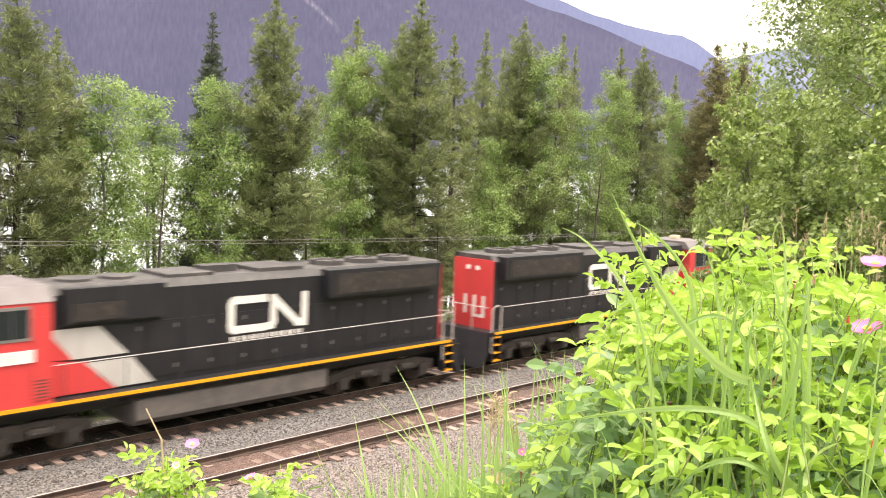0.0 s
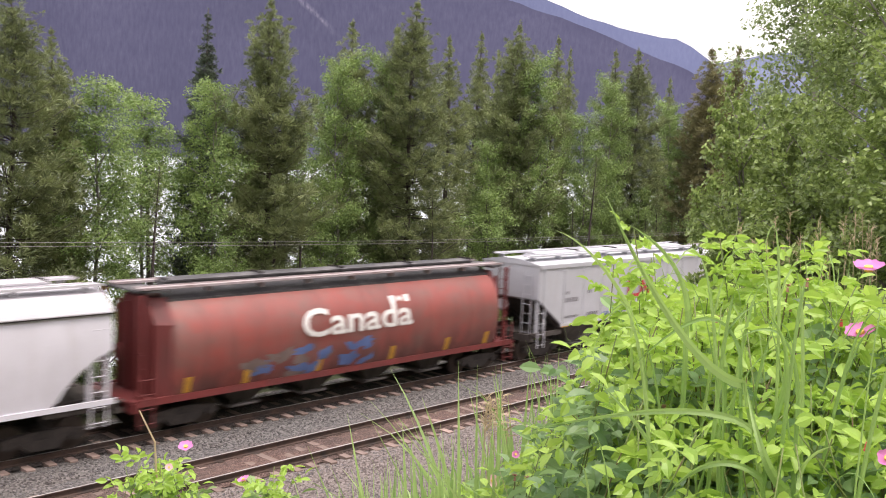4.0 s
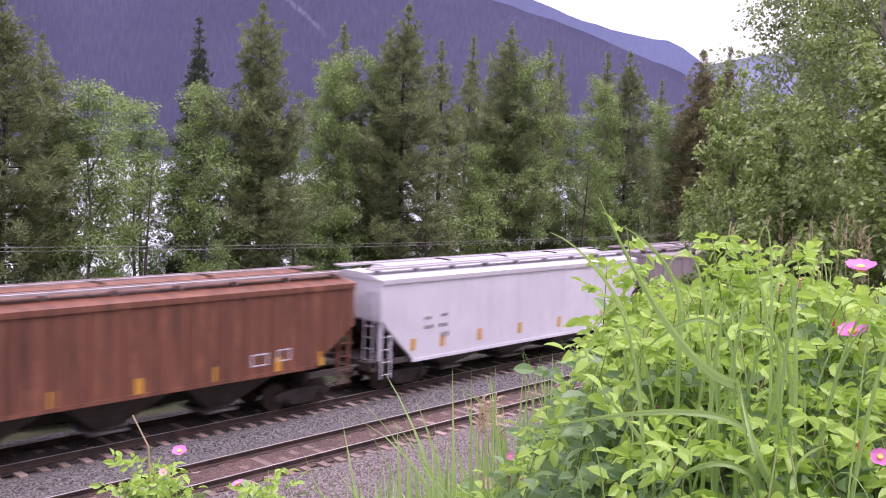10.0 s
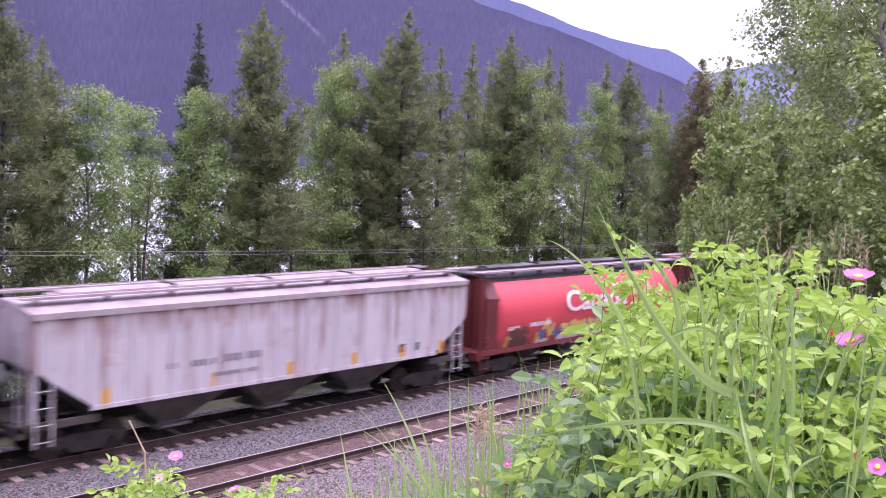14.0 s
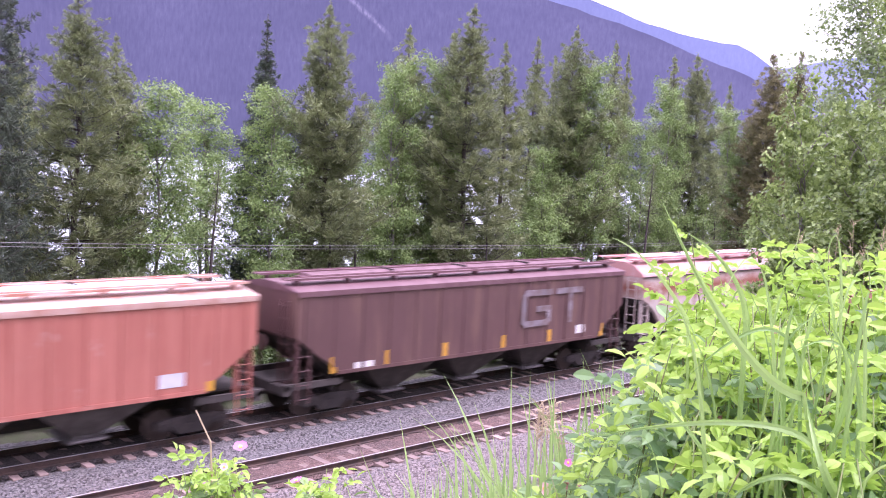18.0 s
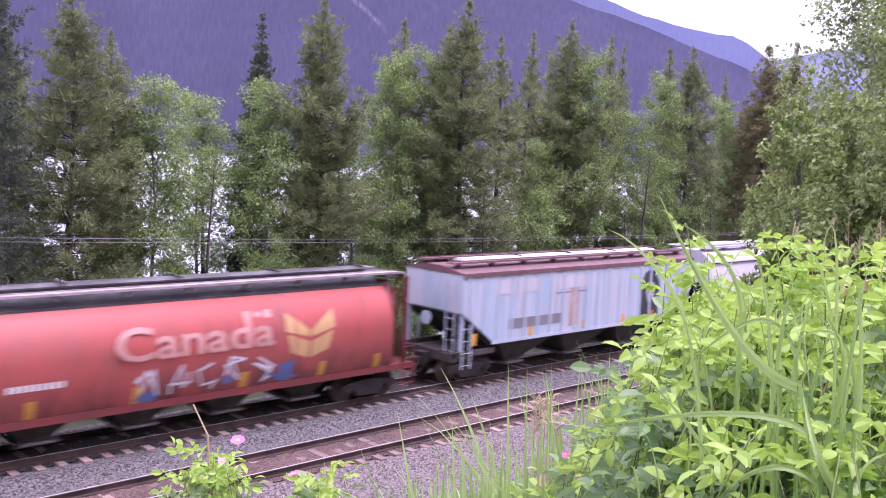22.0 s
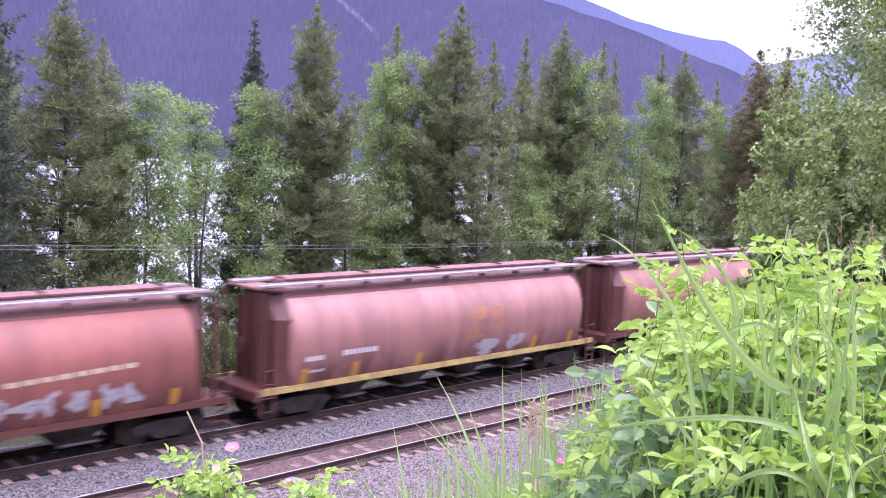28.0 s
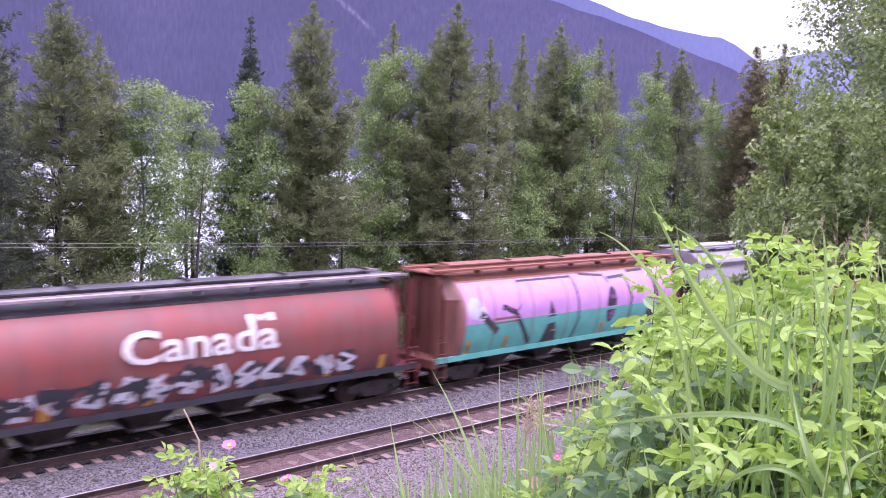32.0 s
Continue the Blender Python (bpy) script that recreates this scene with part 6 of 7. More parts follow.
tank_hopper(35, "cylindrical hopper under a pink and teal mural", TAN_BROWN, ORANGE_BROWN_ROOF, walk_mat=ORANGE_BROWN_ROOF, end_mat=paint("orange_brown_end", (0.20, 0.075, 0.052), (0.11, 0.05, 0.04), (0.45, 0.7)), sill_mat=TEAL_SPRAY,
            marks=[("pink_field", bars([(-7.15, 2.36, 14.3, 1.50)]), PINK_SPRAY, "broad pink graffiti field"), ("teal_field", bars([(-7.15, 1.16, 14.3, 1.22)]), TEAL_SPRAY, "teal graffiti field"),
                   ("brown_gap", bars([(-5.6, 2.26, 1.4, 0.24)]), TAN_BROWN, "bare brown paint between letters"),
                   ("letter_outline", strokes([(-3.9, 3.8), (-4.15, 2.75)], 0.09) + strokes([(-3.85, 3.78), (-0.5, 3.78)], 0.08) + strokes([(-0.48, 3.8), (-0.36, 2.72), (-0.29, 2.05), (-0.55, 1.25)], 0.12) + strokes([(0.2, 3.84), (1.74, 3.72), (1.94, 3.45)], 0.10)
                    + strokes([(2.02, 3.6), (3.21, 3.65), (3.54, 2.62), (3.41, 1.26)], 0.12) + strokes([(3.67, 3.8), (4.94, 3.82)], 0.10) + strokes([(-6.2, 3.7), (-6.4, 3.0)], 0.06), CHARCOAL, "thin black graffiti outlines"),
                   ("letter_slash", strokes([(-5.03, 2.88), (-4.38, 2.64), (-3.41, 1.36)], 0.22) + strokes([(-6.25, 2.64), (-5.46, 2.04)], 0.30), CHARCOAL, "black slanting strokes"),
                   ("letter_hollow", [[(-2.21, 2.97), (-2.34, 2.26), (-1.82, 2.29)], [(-2.62, 1.17), (-1.6, 1.17), (-1.84, 2.04), (-2.36, 1.97)]], CHARCOAL, "black letter hollow"), ("plum_fill", [[(-2.43, 1.19), (-1.72, 1.19), (-2.09, 1.77)]], PLUM_SPRAY, "plum letter fill"),
                   ("letter_loop", [ellipse(2.03, 2.45, 0.34, 0.80, 20, -0.08)], CHARCOAL, "black letter hollow"), ("plum_heart", [ellipse(2.06, 2.38, 0.20, 0.58, 18, -0.08)], PLUM_SPRAY, "plum letter fill"),
                   ("letter_notch", [[(5.16, 3.6), (5.38, 2.67), (5.68, 2.4), (5.73, 3.5)], [(4.97, 2.71), (4.70, 1.42), (6.15, 1.46), (6.16, 2.91), (5.57, 1.9)]], CHARCOAL, "black letter notches"), ("plum_foot", [[(4.85, 1.45), (4.99, 1.2), (5.98, 1.2), (6.03, 1.5)]], PLUM_SPRAY, "plum letter fill"),
                   ("white_splash", [ellipse(-6.65, 2.95, 0.42, 0.42, 12), ellipse(-6.3, 2.75, 0.25, 0.3, 10)], PALE_SPRAY, "white splash"), TANK_TAGS])
tank_hopper(36, "faded red cylindrical hopper with white word and graffiti band", CANADA_RED, BLACK_ROOF, end_mat=CANADA_RED_END, sill_mat=CHARCOAL,
            marks=canada(-2.75) + [TANK_TAGS, ("dark_tag", patchwork(99, -7.0, 5.4, 1.25, 2.05, 64), CHARCOAL, "black graffiti band"), ("pale_tag", tangle(98, -6.9, 5.6, 1.3, 2.15, 13, 0.13), PALE_SPRAY, "pale graffiti loops")])
# ---- trees beyond the tracks and on the bank ----
BARK_PINE = surf("pine_bark", (0.085, 0.068, 0.062), 0.95, var=0.35, fine=20, bump=0.6)
BARK_PALE = surf("pale_birch_bark", (0.42, 0.38, 0.36), 0.8, var=0.2, fine=12, bump=0.3, dirt=(0.12, 0.10, 0.09), dirt_at=(0.56, 0.7), streak=(1, 1, 4), dirt_scale=3)
BARK_BIRCH = surf("birch_bark", (0.24, 0.22, 0.20), 0.8, var=0.25, fine=12, bump=0.3, dirt=(0.07, 0.06, 0.055), dirt_at=(0.58, 0.7), streak=(1, 1, 4), dirt_scale=3)
PINE_NEEDLES = leaf("pine_needles", (0.075, 0.098, 0.045), (0.290, 0.340, 0.150), (0.29, 0.34, 0.12), 0.65, 0.24)
PINE_TIPS = leaf("yellow_green_needles", (0.085, 0.112, 0.048), (0.330, 0.380, 0.165), (0.33, 0.38, 0.12), 0.65, 0.24)
BROWN_NEEDLES = leaf("browned_needles", (0.120, 0.125, 0.058), (0.260, 0.240, 0.115), (0.28, 0.24, 0.09), 0.65, 0.3)
FIR_NEEDLES = leaf("dark_fir_needles", (0.036, 0.054, 0.036), (0.115, 0.150, 0.095), (0.10, 0.14, 0.07), 0.65, 0.12)
BIRCH_LEAVES = leaf("birch_leaves", (0.075, 0.140, 0.042), (0.310, 0.425, 0.135), (0.34, 0.46, 0.14), 0.6, 0.34)
ALDER_LEAVES = leaf("alder_leaves", (0.045, 0.088, 0.025), (0.390, 0.500, 0.165), (0.36, 0.48, 0.13), 0.32, 0.36)
BANK_BIRCH_LEAVES = leaf("bank_birch_leaves", (0.16, 0.23, 0.10), (0.40, 0.49, 0.23), (0.38, 0.48, 0.2), 0.4, 0.42)
SHRUB_LEAVES = leaf("shrub_leaves", (0.045, 0.085, 0.022), (0.150, 0.225, 0.062), (0.12, 0.2, 0.04), 0.5, 0.35)


def tuft(g, p, d, r, size, n, width):
    """One clump of needles: blades fanning from the point p, mostly along d and upward."""
    k = len(g.v)
    g.v.append(tuple(p))
    for i in range(n):
        w = (d * 0.75 + Vector((r.gauss(0, 0.75), r.gauss(0, 0.75), r.gauss(0.12, 0.6)))).normalized()
        s = w.cross(Vector((r.gauss(0, 1), r.gauss(0, 1), r.gauss(0, 1)))).normalized() * width * r.uniform(0.7, 1.3)
        e = p + w * size * r.uniform(0.55, 1.1)
        g.v += [tuple(e - s), tuple(e + s)]
        g.f.append((k, k + 1 + 2 * i, k + 2 + 2 * i))


def conifer(seed, h, spread, bare, droop, shape, clump=0.36, step=0.5, per=6, blades=22, gap=0.1, space=0.34, wide=0.045, flat=1.0, bulge=0.0, dead=1.0):
    """Trunk, boughs and needle clumps for a conifer h metres high; shape gives a bough's reach by the metres below the tip."""
    r = random.Random(seed)
    wood, limbs, green = Geo(), Geo(), Geo()
    lean = (r.uniform(-0.25, 0.25), r.uniform(-0.25, 0.25))

    def core(z):
        q = z / h
        return Vector((lean[0] * q + 0.12 * math.sin(z * 0.45 + seed) * q, lean[1] * q + 0.12 * math.cos(z * 0.4 + seed) * q, z))

    wood.tube([core(h * i / 14) for i in range(15)], 0.010 * h + 0.03, 8, 0.015)
    z = h * bare
    while z < h - 0.15:
        s = z / h
        d0 = h - z
        wave = 1 + bulge * math.sin(d0 * 1.5 + seed) + 0.12 * noise.noise((z * 0.6, seed, 0))
        length = spread * shape(d0) * wave
        a0 = r.uniform(0, 6.28)
        k = per if d0 > 1.5 else max(4, per - 2)
        for i in range(k):
            if r.random() < gap * (1 if d0 > 2 else 0.3):
                continue
            a = a0 + 6.283 * i / k + r.uniform(-0.4, 0.4)
            # whole sides of the crown are fuller or thinner
            L = length * r.uniform(0.6, 1.1) * (1 + 0.30 * noise.noise((2 * math.cos(a), 2 * math.sin(a), z * 0.35 + seed)))
            up = droop(s) + r.uniform(-0.15, 0.15)
            d = Vector((math.cos(a), math.sin(a), up))
            foot = core(z + r.uniform(-0.12, 0.12))
            curl = r.uniform(0.10, 0.28) * L

            def at(t):
                return foot + d * L * t + Vector((0, 0, curl * t * t - 0.10 * L * math.sin(3.1 * t)))

            limbs.tube([at(0), at(0.5), at(1)], 0.010 + 0.009 * L, 4, 0.006)
            side = Vector((-d.y, d.x, 0)).normalized()
            n = max(1, round(L / space))
            first = 0.0 if d0 < 2.5 else 0.30
            for q in range(n + 1):
                t = first + (1 - first) * (q + r.uniform(-0.2, 0.2)) / max(1, n)
                t = min(1.0, max(0.05, t))
                for o in ((-1, 1) if t < 0.85 else (0,)):
                    if t < 0.85 and r.random() < 0.22:
                        continue
                    p = at(t) + side * o * (0.34 * L * (1.08 - t) + 0.05) * r.uniform(0.35, 1.0) + Vector((0, 0, r.uniform(-0.08, 0.14)))
                    size = clump * min(1.0, 0.36 + 0.13 * d0) * r.uniform(0.7, 1.2)
                    tuft(green, p, (d * 0.7 + side * o * 0.5 + Vector((0, 0, 0.55 * flat))).normalized(), r, size, blades, size * wide)
        z += step * r.uniform(0.75, 1.25) * (1.0 if d0 > 4 else 0.75)
    # bare lower boughs with dead twigs
    z = h * 0.06
    while z < h * min(max(0.5, bare), bare + 0.22) and dead:
        for i in range(4):
            a, L = r.uniform(0, 6.28), spread * r.uniform(0.35, 0.85)
            d = Vector((math.cos(a), math.sin(a), r.uniform(-0.35, 0.15)))
            p = core(z + r.uniform(-0.2, 0.2))
            limbs.tube([p, p + d * L * 0.5, p + d * L + Vector((0, 0, -0.1 * L))], 0.018, 3, 0.006)
            for q in range(3):
                b = p + d * L * r.uniform(0.4, 0.95)
                limbs.tube([b, b + Vector((r.uniform(-1, 1), r.uniform(-1, 1), r.uniform(-0.5, 0.3))) * 0.3 * L], 0.008, 3, 0.004)
        z += 0.45
    for q in range(5):
        tuft(green, core(h) - Vector((0, 0, 0.12 * q)), Vector((0, 0, 1)), r, clump * (0.3 + 0.06 * q), 8, clump * 0.035)
    return wood, limbs, green


def broadleaf(seed, h, spread, bare, leaves, leaf_size, limbs=22, multi=1, round_top=0.9, droop=0.0, tight=1.0, fine=False):
    """Trunk, limbs, and leaves in loose clumps, for a birch or alder h metres high."""
    r = random.Random(seed)
    wood, twigs, green = Geo(), Geo(), Geo()
    clumps = []
    for m in range(multi):
        lean = Vector((r.uniform(-0.16, 0.16), r.uniform(-0.16, 0.16), 1)) if multi > 1 else Vector((r.uniform(-0.04, 0.04), r.uniform(-0.04, 0.04), 1))
        hh = h * (1 if m == 0 else r.uniform(0.6, 0.95))
        trunk = [lean * hh * i / 9 + Vector((0.1 * math.sin(i + seed), 0.1 * math.cos(i * 1.3 + seed), 0)) for i in range(10)]
        trunk = [Vector((p.x, p.y, hh * i / 9)) for i, p in enumerate(trunk)]
        (wood if m == 0 else twigs).tube(trunk, 0.008 * hh + 0.02, 7, 0.012)
        for i in range(limbs // multi):
            s = bare + (1 - bare) * (i + r.random()) / (limbs // multi)
            s = min(0.97, s)
            p0 = trunk[int(s * 9)].lerp(trunk[min(9, int(s * 9) + 1)], s * 9 - int(s * 9))
            a = i * 2.4 + r.uniform(-0.5, 0.5)
            q = (s - bare) / (1 - bare)
            L = spread * (math.sin(math.pi * min(1, 0.18 + q * round_top)) ** 0.7) * r.uniform(0.55, 1.2)
            d = Vector((math.cos(a), math.sin(a), 0.55 + 0.6 * q))
            tip = p0 + d.normalized() * L
            mid = p0.lerp(tip, 0.5) + Vector((0, 0, 0.1 * L))
            twigs.tube([p0, mid, tip], 0.012 + 0.008 * L, 4, 0.005)
            for t in (0.35, 0.55, 0.75, 0.9, 1.0):
                c = p0.lerp(tip, t) + Vector((r.gauss(0, 0.13), r.gauss(0, 0.13), r.gauss(0, 0.11))) * L
                c.z -= droop * L * t * 0.5
                clumps.append((c, (0.22 + 0.26 * L * r.uniform(0.5, 1.2)) * tight, c - p0))
        clumps.append((trunk[-1] - Vector((0, 0, 0.2)), 0.26, Vector((0, 0, 1))))
    picks = r.choices(clumps, weights=[rad ** 2 for _, rad, _ in clumps], k=leaves)
    for c, rad, out in picks:
        p = c + Vector((r.gauss(0, 1), r.gauss(0, 1), r.gauss(0, 0.7))).normalized() * rad * r.random() ** 0.5
        n = (Vector((r.gauss(0, 0.8), r.gauss(0, 0.8), r.gauss(0.7, 0.6))) + out.normalized() * 0.4).normalized()
        u = n.cross(Vector((r.gauss(0, 1), r.gauss(0, 1), r.gauss(-0.6, 0.6)))).normalized()
        w = n.cross(u)
        s = leaf_size * r.uniform(0.6, 1.2)
        k = len(green.v)
        if fine:
            green.v += [tuple(p - u * s * 0.5 - w * s * 0.2), tuple(p + w * s * 0.42), tuple(p + u * s * 0.6 - w * s * 0.1)]
            green.f.append((k, k + 1, k + 2))
            continue
        green.v += [tuple(p - u * s * 0.5), tuple(p + w * s * 0.36 + n * s * 0.08), tuple(p + u * s * 0.55), tuple(p - w * s * 0.36 + n * s * 0.08)]
        green.f.append((k, k + 1, k + 2, k + 3))
    return wood, twigs, green


MODELS = {}


def tree(kind, x, y, top, label, category, turn=0.0, width=1.0, group=""):
    """A tree of a modelled kind, set on the ground with its tip at the height top."""
    h0, wood, limbs, green, wm, lm = MODELS[kind]
    z = ground_z(x, y) - 0.15
    ob = base(kind, x, y, z, label, category, group)
    s = (top - z) / h0
    ob.scale = (s * width, s * width, s)
    ob.rotation_euler.z = turn
    part("trunk", wood, wm, ob)
    tagged(part("branchwork", limbs, wm, ob), kind="stuff")
    part("crown", green, lm, ob)
    return ob


def model(kind, h, pieces, wm, lm):
    MODELS[kind] = (h, pieces[0].mesh(kind + "_wood", True), pieces[1].mesh(kind + "_limbs", True), pieces[2].mesh(kind + "_leaves"), wm, lm)


def pine_reach(d):
    return max(0.02, 0.95 - 0.95 * math.exp(-max(0, d - 0.25) / 5.2))


def fir_reach(d):
    return min(0.30 * d, 0.9 + 0.12 * d) + 0.08


model("broad_pine", 18, conifer(11, 18, 3.0, 0.16, lambda s: 0.05 + 0.40 * s, pine_reach, 0.36, 0.48, 8, 38, 0.12), BARK_PINE, PINE_NEEDLES)
model("pine", 18, conifer(12, 18, 2.6, 0.18, lambda s: 0.05 + 0.5 * s, pine_reach, 0.38, 0.50, 6, 40, 0.14), BARK_PINE, PINE_TIPS)
model("bulging_pine", 18, conifer(17, 18, 2.7, 0.15, lambda s: 0.02 + 0.5 * s, pine_reach, 0.40, 0.48, 7, 40, 0.12, bulge=0.30), BARK_PINE, PINE_NEEDLES)
model("slender_pine", 17, conifer(13, 17, 1.75, 0.2, lambda s: 0.05 + 0.55 * s, pine_reach, 0.34, 0.46, 6, 36, 0.12), BARK_PINE, PINE_TIPS)
model("brown_pine", 18, conifer(14, 18, 2.6, 0.12, lambda s: 0.1 + 0.45 * s, pine_reach, 0.42, 0.50, 7, 40, 0.10), BARK_PINE, BROWN_NEEDLES)
model("subalpine_fir", 17, conifer(15, 17, 0.58, 0.06, lambda s: -0.22 + 0.1 * s, fir_reach, 0.25, 0.46, 9, 30, 0.06, 0.16, 0.06, 0.1, dead=0), BARK_PINE, FIR_NEEDLES)
model("spruce", 18, conifer(16, 18, 0.92, 0.05, lambda s: -0.25 + 0.4 * s, fir_reach, 0.27, 0.52, 8, 30, 0.08, 0.26, 0.05, 0.1, dead=0), BARK_PINE, FIR_NEEDLES)
model("bare_pine", 12, conifer(18, 12, 1.25, 0.72, lambda s: 0.05 + 0.3 * s, pine_reach, 0.30, 0.5, 5, 24, 0.2), BARK_PINE, PINE_NEEDLES)
model("birch", 13, broadleaf(21, 13, 2.5, 0.16, 26000, 0.125, 46, 1, 0.68, tight=0.74, droop=0.35, fine=True), BARK_BIRCH, BIRCH_LEAVES)
model("young_birch", 8, broadleaf(22, 8, 2.0, 0.08, 12000, 0.120, 32, 1, 0.72, tight=0.8, fine=True), BARK_BIRCH, BIRCH_LEAVES)
model("aspen", 14, broadleaf(23, 14, 2.3, 0.14, 26000, 0.125, 50, 1, 0.70, tight=0.74, droop=0.3, fine=True), BARK_BIRCH, BIRCH_LEAVES)
model("shrub", 3, broadleaf(24, 3, 1.5, 0.05, 5200, 0.12, 22, 4, tight=0.8, fine=True), BARK_PINE, SHRUB_LEAVES)
model("alder", 7, broadleaf(25, 7, 2.1, 0.06, 24000, 0.135, 60, 5, 0.72, tight=0.52), BARK_BIRCH, ALDER_LEAVES)
model("paper_birch", 11, broadleaf(26, 11, 2.3, 0.14, 24000, 0.105, 54, 2, 0.72, 0.5, tight=0.56), BARK_BIRCH, ALDER_LEAVES)
model("tall_birch", 11, broadleaf(27, 11, 1.7, 0.60, 9500, 0.095, 30, 1, 0.75, 0.8, tight=0.6), BARK_PALE, BANK_BIRCH_LEAVES)

ROW = "trees between the railway and the lake"
# kind, x, y, height of the tip, width
PINES = [("broad_pine", 13.9, 34, 14.1, 1.15), ("pine", 16.4, 36, 12.9, 0.9), ("pine", 12.9, 37, 12.6, 0.9), ("bulging_pine", 25.0, 34, 15.4, 1.0), ("pine", 32.9, 38, 15.6, 1.0), ("broad_pine", 34.7, 35, 16.8, 1.1),
         ("slender_pine", 36.1, 38, 15.8, 1.1), ("slender_pine", 39.5, 37, 15.6, 1.1), ("slender_pine", 44.3, 39, 16.6, 1.0), ("slender_pine", 47.2, 40, 15.8, 0.8), ("bulging_pine", 44.4, 36, 17.1, 1.0), ("slender_pine", 50.8, 38, 17.1, 1.0)]
PINES_BEYOND = [("slender_pine", 53.9, 39, 16.8, 0.7), ("slender_pine", 57.8, 38, 17.0, 1.2), ("broad_pine", 58.0, 36, 17.1, 0.95), ("slender_pine", 69.7, 40, 16.3, 0.9), ("brown_pine", 65.0, 34, 17.8, 1.2), ("brown_pine", 72.9, 36, 19.0, 0.8),
                ("pine", 28.8, 40, 11.5, 1.0), ("pine", 48.2, 40, 13.0, 1.0), ("pine", 90, 36, 17, 1.2), ("pine", 1.0, 35, 15, 1.1)]
FIRS = [("subalpine_fir", 23.9, 38, 14.9, 1.0), ("spruce", 10.5, 32.5, 17.5, 0.8), ("spruce", 5.5, 33, 16.5, 1.1)]
BIRCHES = [("birch", 18.2, 36, 10.5, 1.04), ("birch", 21.2, 38, 10.2, 1.04), ("birch", 22.9, 35, 10.9, 0.95), ("aspen", 31.0, 36, 13.1, 0.82), ("aspen", 34.2, 37, 13.5, 0.69), ("aspen", 44.8, 34.5, 14.5, 0.86), ("birch", 51.0, 35, 11.5, 0.86),
           ("aspen", 54.0, 36, 14.1, 0.77), ("birch", 28.6, 36, 9.9, 0.86), ("birch", 42.6, 36, 9.3, 0.86), ("birch", 67.2, 37, 12.3, 0.95), ("aspen", 65.2, 38, 13.5, 0.86), ("birch", 76, 34, 13.5, 1.12), ("birch", 84, 33, 14.5, 1.12)]
rt = random.Random(41)
for trees, lab, sort in ((PINES, "tall pine with olive-green needles by the lake", "conifer"), (PINES_BEYOND, "pine with yellow-green needles in the row by the lake", "conifer"),
                         (FIRS, "dark narrow fir standing among pines", "conifer"), (BIRCHES, "light-green leafy birch between the pines", "birch")):
    for kind, x, y, top, width in trees:
        tree(kind, x, y, top, "brown-tinged pine at the end of the tree row" if kind == "brown_pine" else lab, sort, rt.uniform(0, 6.28), width, ROW)
r = random.Random(77)
for i in range(30):
    x = 9 + 62 * (i + r.random() * 0.9) / 30
    y = r.uniform(32.8, 39.0)
    tree("bare_pine", x, y, r.uniform(5.5, 9.5), "thin pine pole with dead lower branches", "conifer", r.uniform(0, 6), r.uniform(0.8, 1.2), "pine poles among the trees")
for i in range(10):
    x = 13 + 62 * (i + r.random() * 0.8) / 10
    y = r.uniform(32.5, 38.5)
    tree("young_birch", x, y, r.uniform(3.2, 6.6), "young leafy birch under the taller trees", "birch", r.uniform(0, 6), r.uniform(0.9, 1.3), "young birches under the trees")
for i in range(46):
    x = 6 + 84 * (i + r.random() * 0.8) / 46
    y = r.uniform(29.6, 33.0)
    tree("shrub", x, y, ground_z(x, y) + r.uniform(1.8, 3.6), "dense green shrub beside the ballast", "shrub", r.uniform(0, 6), r.uniform(1.0, 1.5), "shrubs along the railway")

# trees on the camera's side
BANK = "leafy trees on the bank"
for kind, x, y, top, turn, width in (("alder", 15.6, 7.0, 9.5, 0.4, 0.70), ("alder", 17.5, 7.6, 9.2, 2.0, 0.75), ("alder", 14.3, 5.6, 9.3, 3.6, 1.05), ("paper_birch", 15.2, 4.6, 13.6, 0.2, 0.62), ("paper_birch", 13.2, 3.7, 13.0, 2.6, 0.95), ("alder", 11.3, 3.2, 9.6, 1.0, 1.0),
                                    ("tall_birch", 18.5, 7.6, 13.6, 4.2, 1.0), ("tall_birch", 17.9, 6.4, 13.3, 1.2, 1.1), ("alder", 19.4, 8.0, 10.0, 4.9, 0.8), ("paper_birch", 26, 8.0, 13.0, 1.1, 0.6), ("alder", 9.6, 2.2, 9.2, 5.5, 1.0), ("alder", 22.5, 9.3, 10.2, 0.3, 0.9)):
    tree(kind, x, y, top, "leafy alder bush on the bank" if kind == "alder" else "tall pale-barked birch with drooping twigs on the bank", "tree", turn, width, BANK)
# ---- roses and grass by the camera ----
ROSE_LEAF = leaf("rose_leaves", (0.046, 0.118, 0.046), (0.300, 0.450, 0.200), (0.36, 0.55, 0.20), 0.36, 0.44)
LOW_ROSE_LEAF = leaf("shaded_rose_leaves", (0.085, 0.170, 0.060), (0.270, 0.380, 0.150), (0.32, 0.46, 0.15), 0.4, 0.38)
ROSE_TIP = leaf("young_rose_leaves", (0.26, 0.43, 0.075), (0.43, 0.60, 0.13), (0.46, 0.66, 0.10), 0.4, 0.45)
GRASS = leaf("long_grass", (0.15, 0.28, 0.080), (0.45, 0.59, 0.23), (0.40, 0.58, 0.15), 0.45, 0.4)
DRY_GRASS = leaf("dry_grass", (0.36, 0.27, 0.17), (0.56, 0.44, 0.30), (0.5, 0.4, 0.25), 0.7, 0.25)
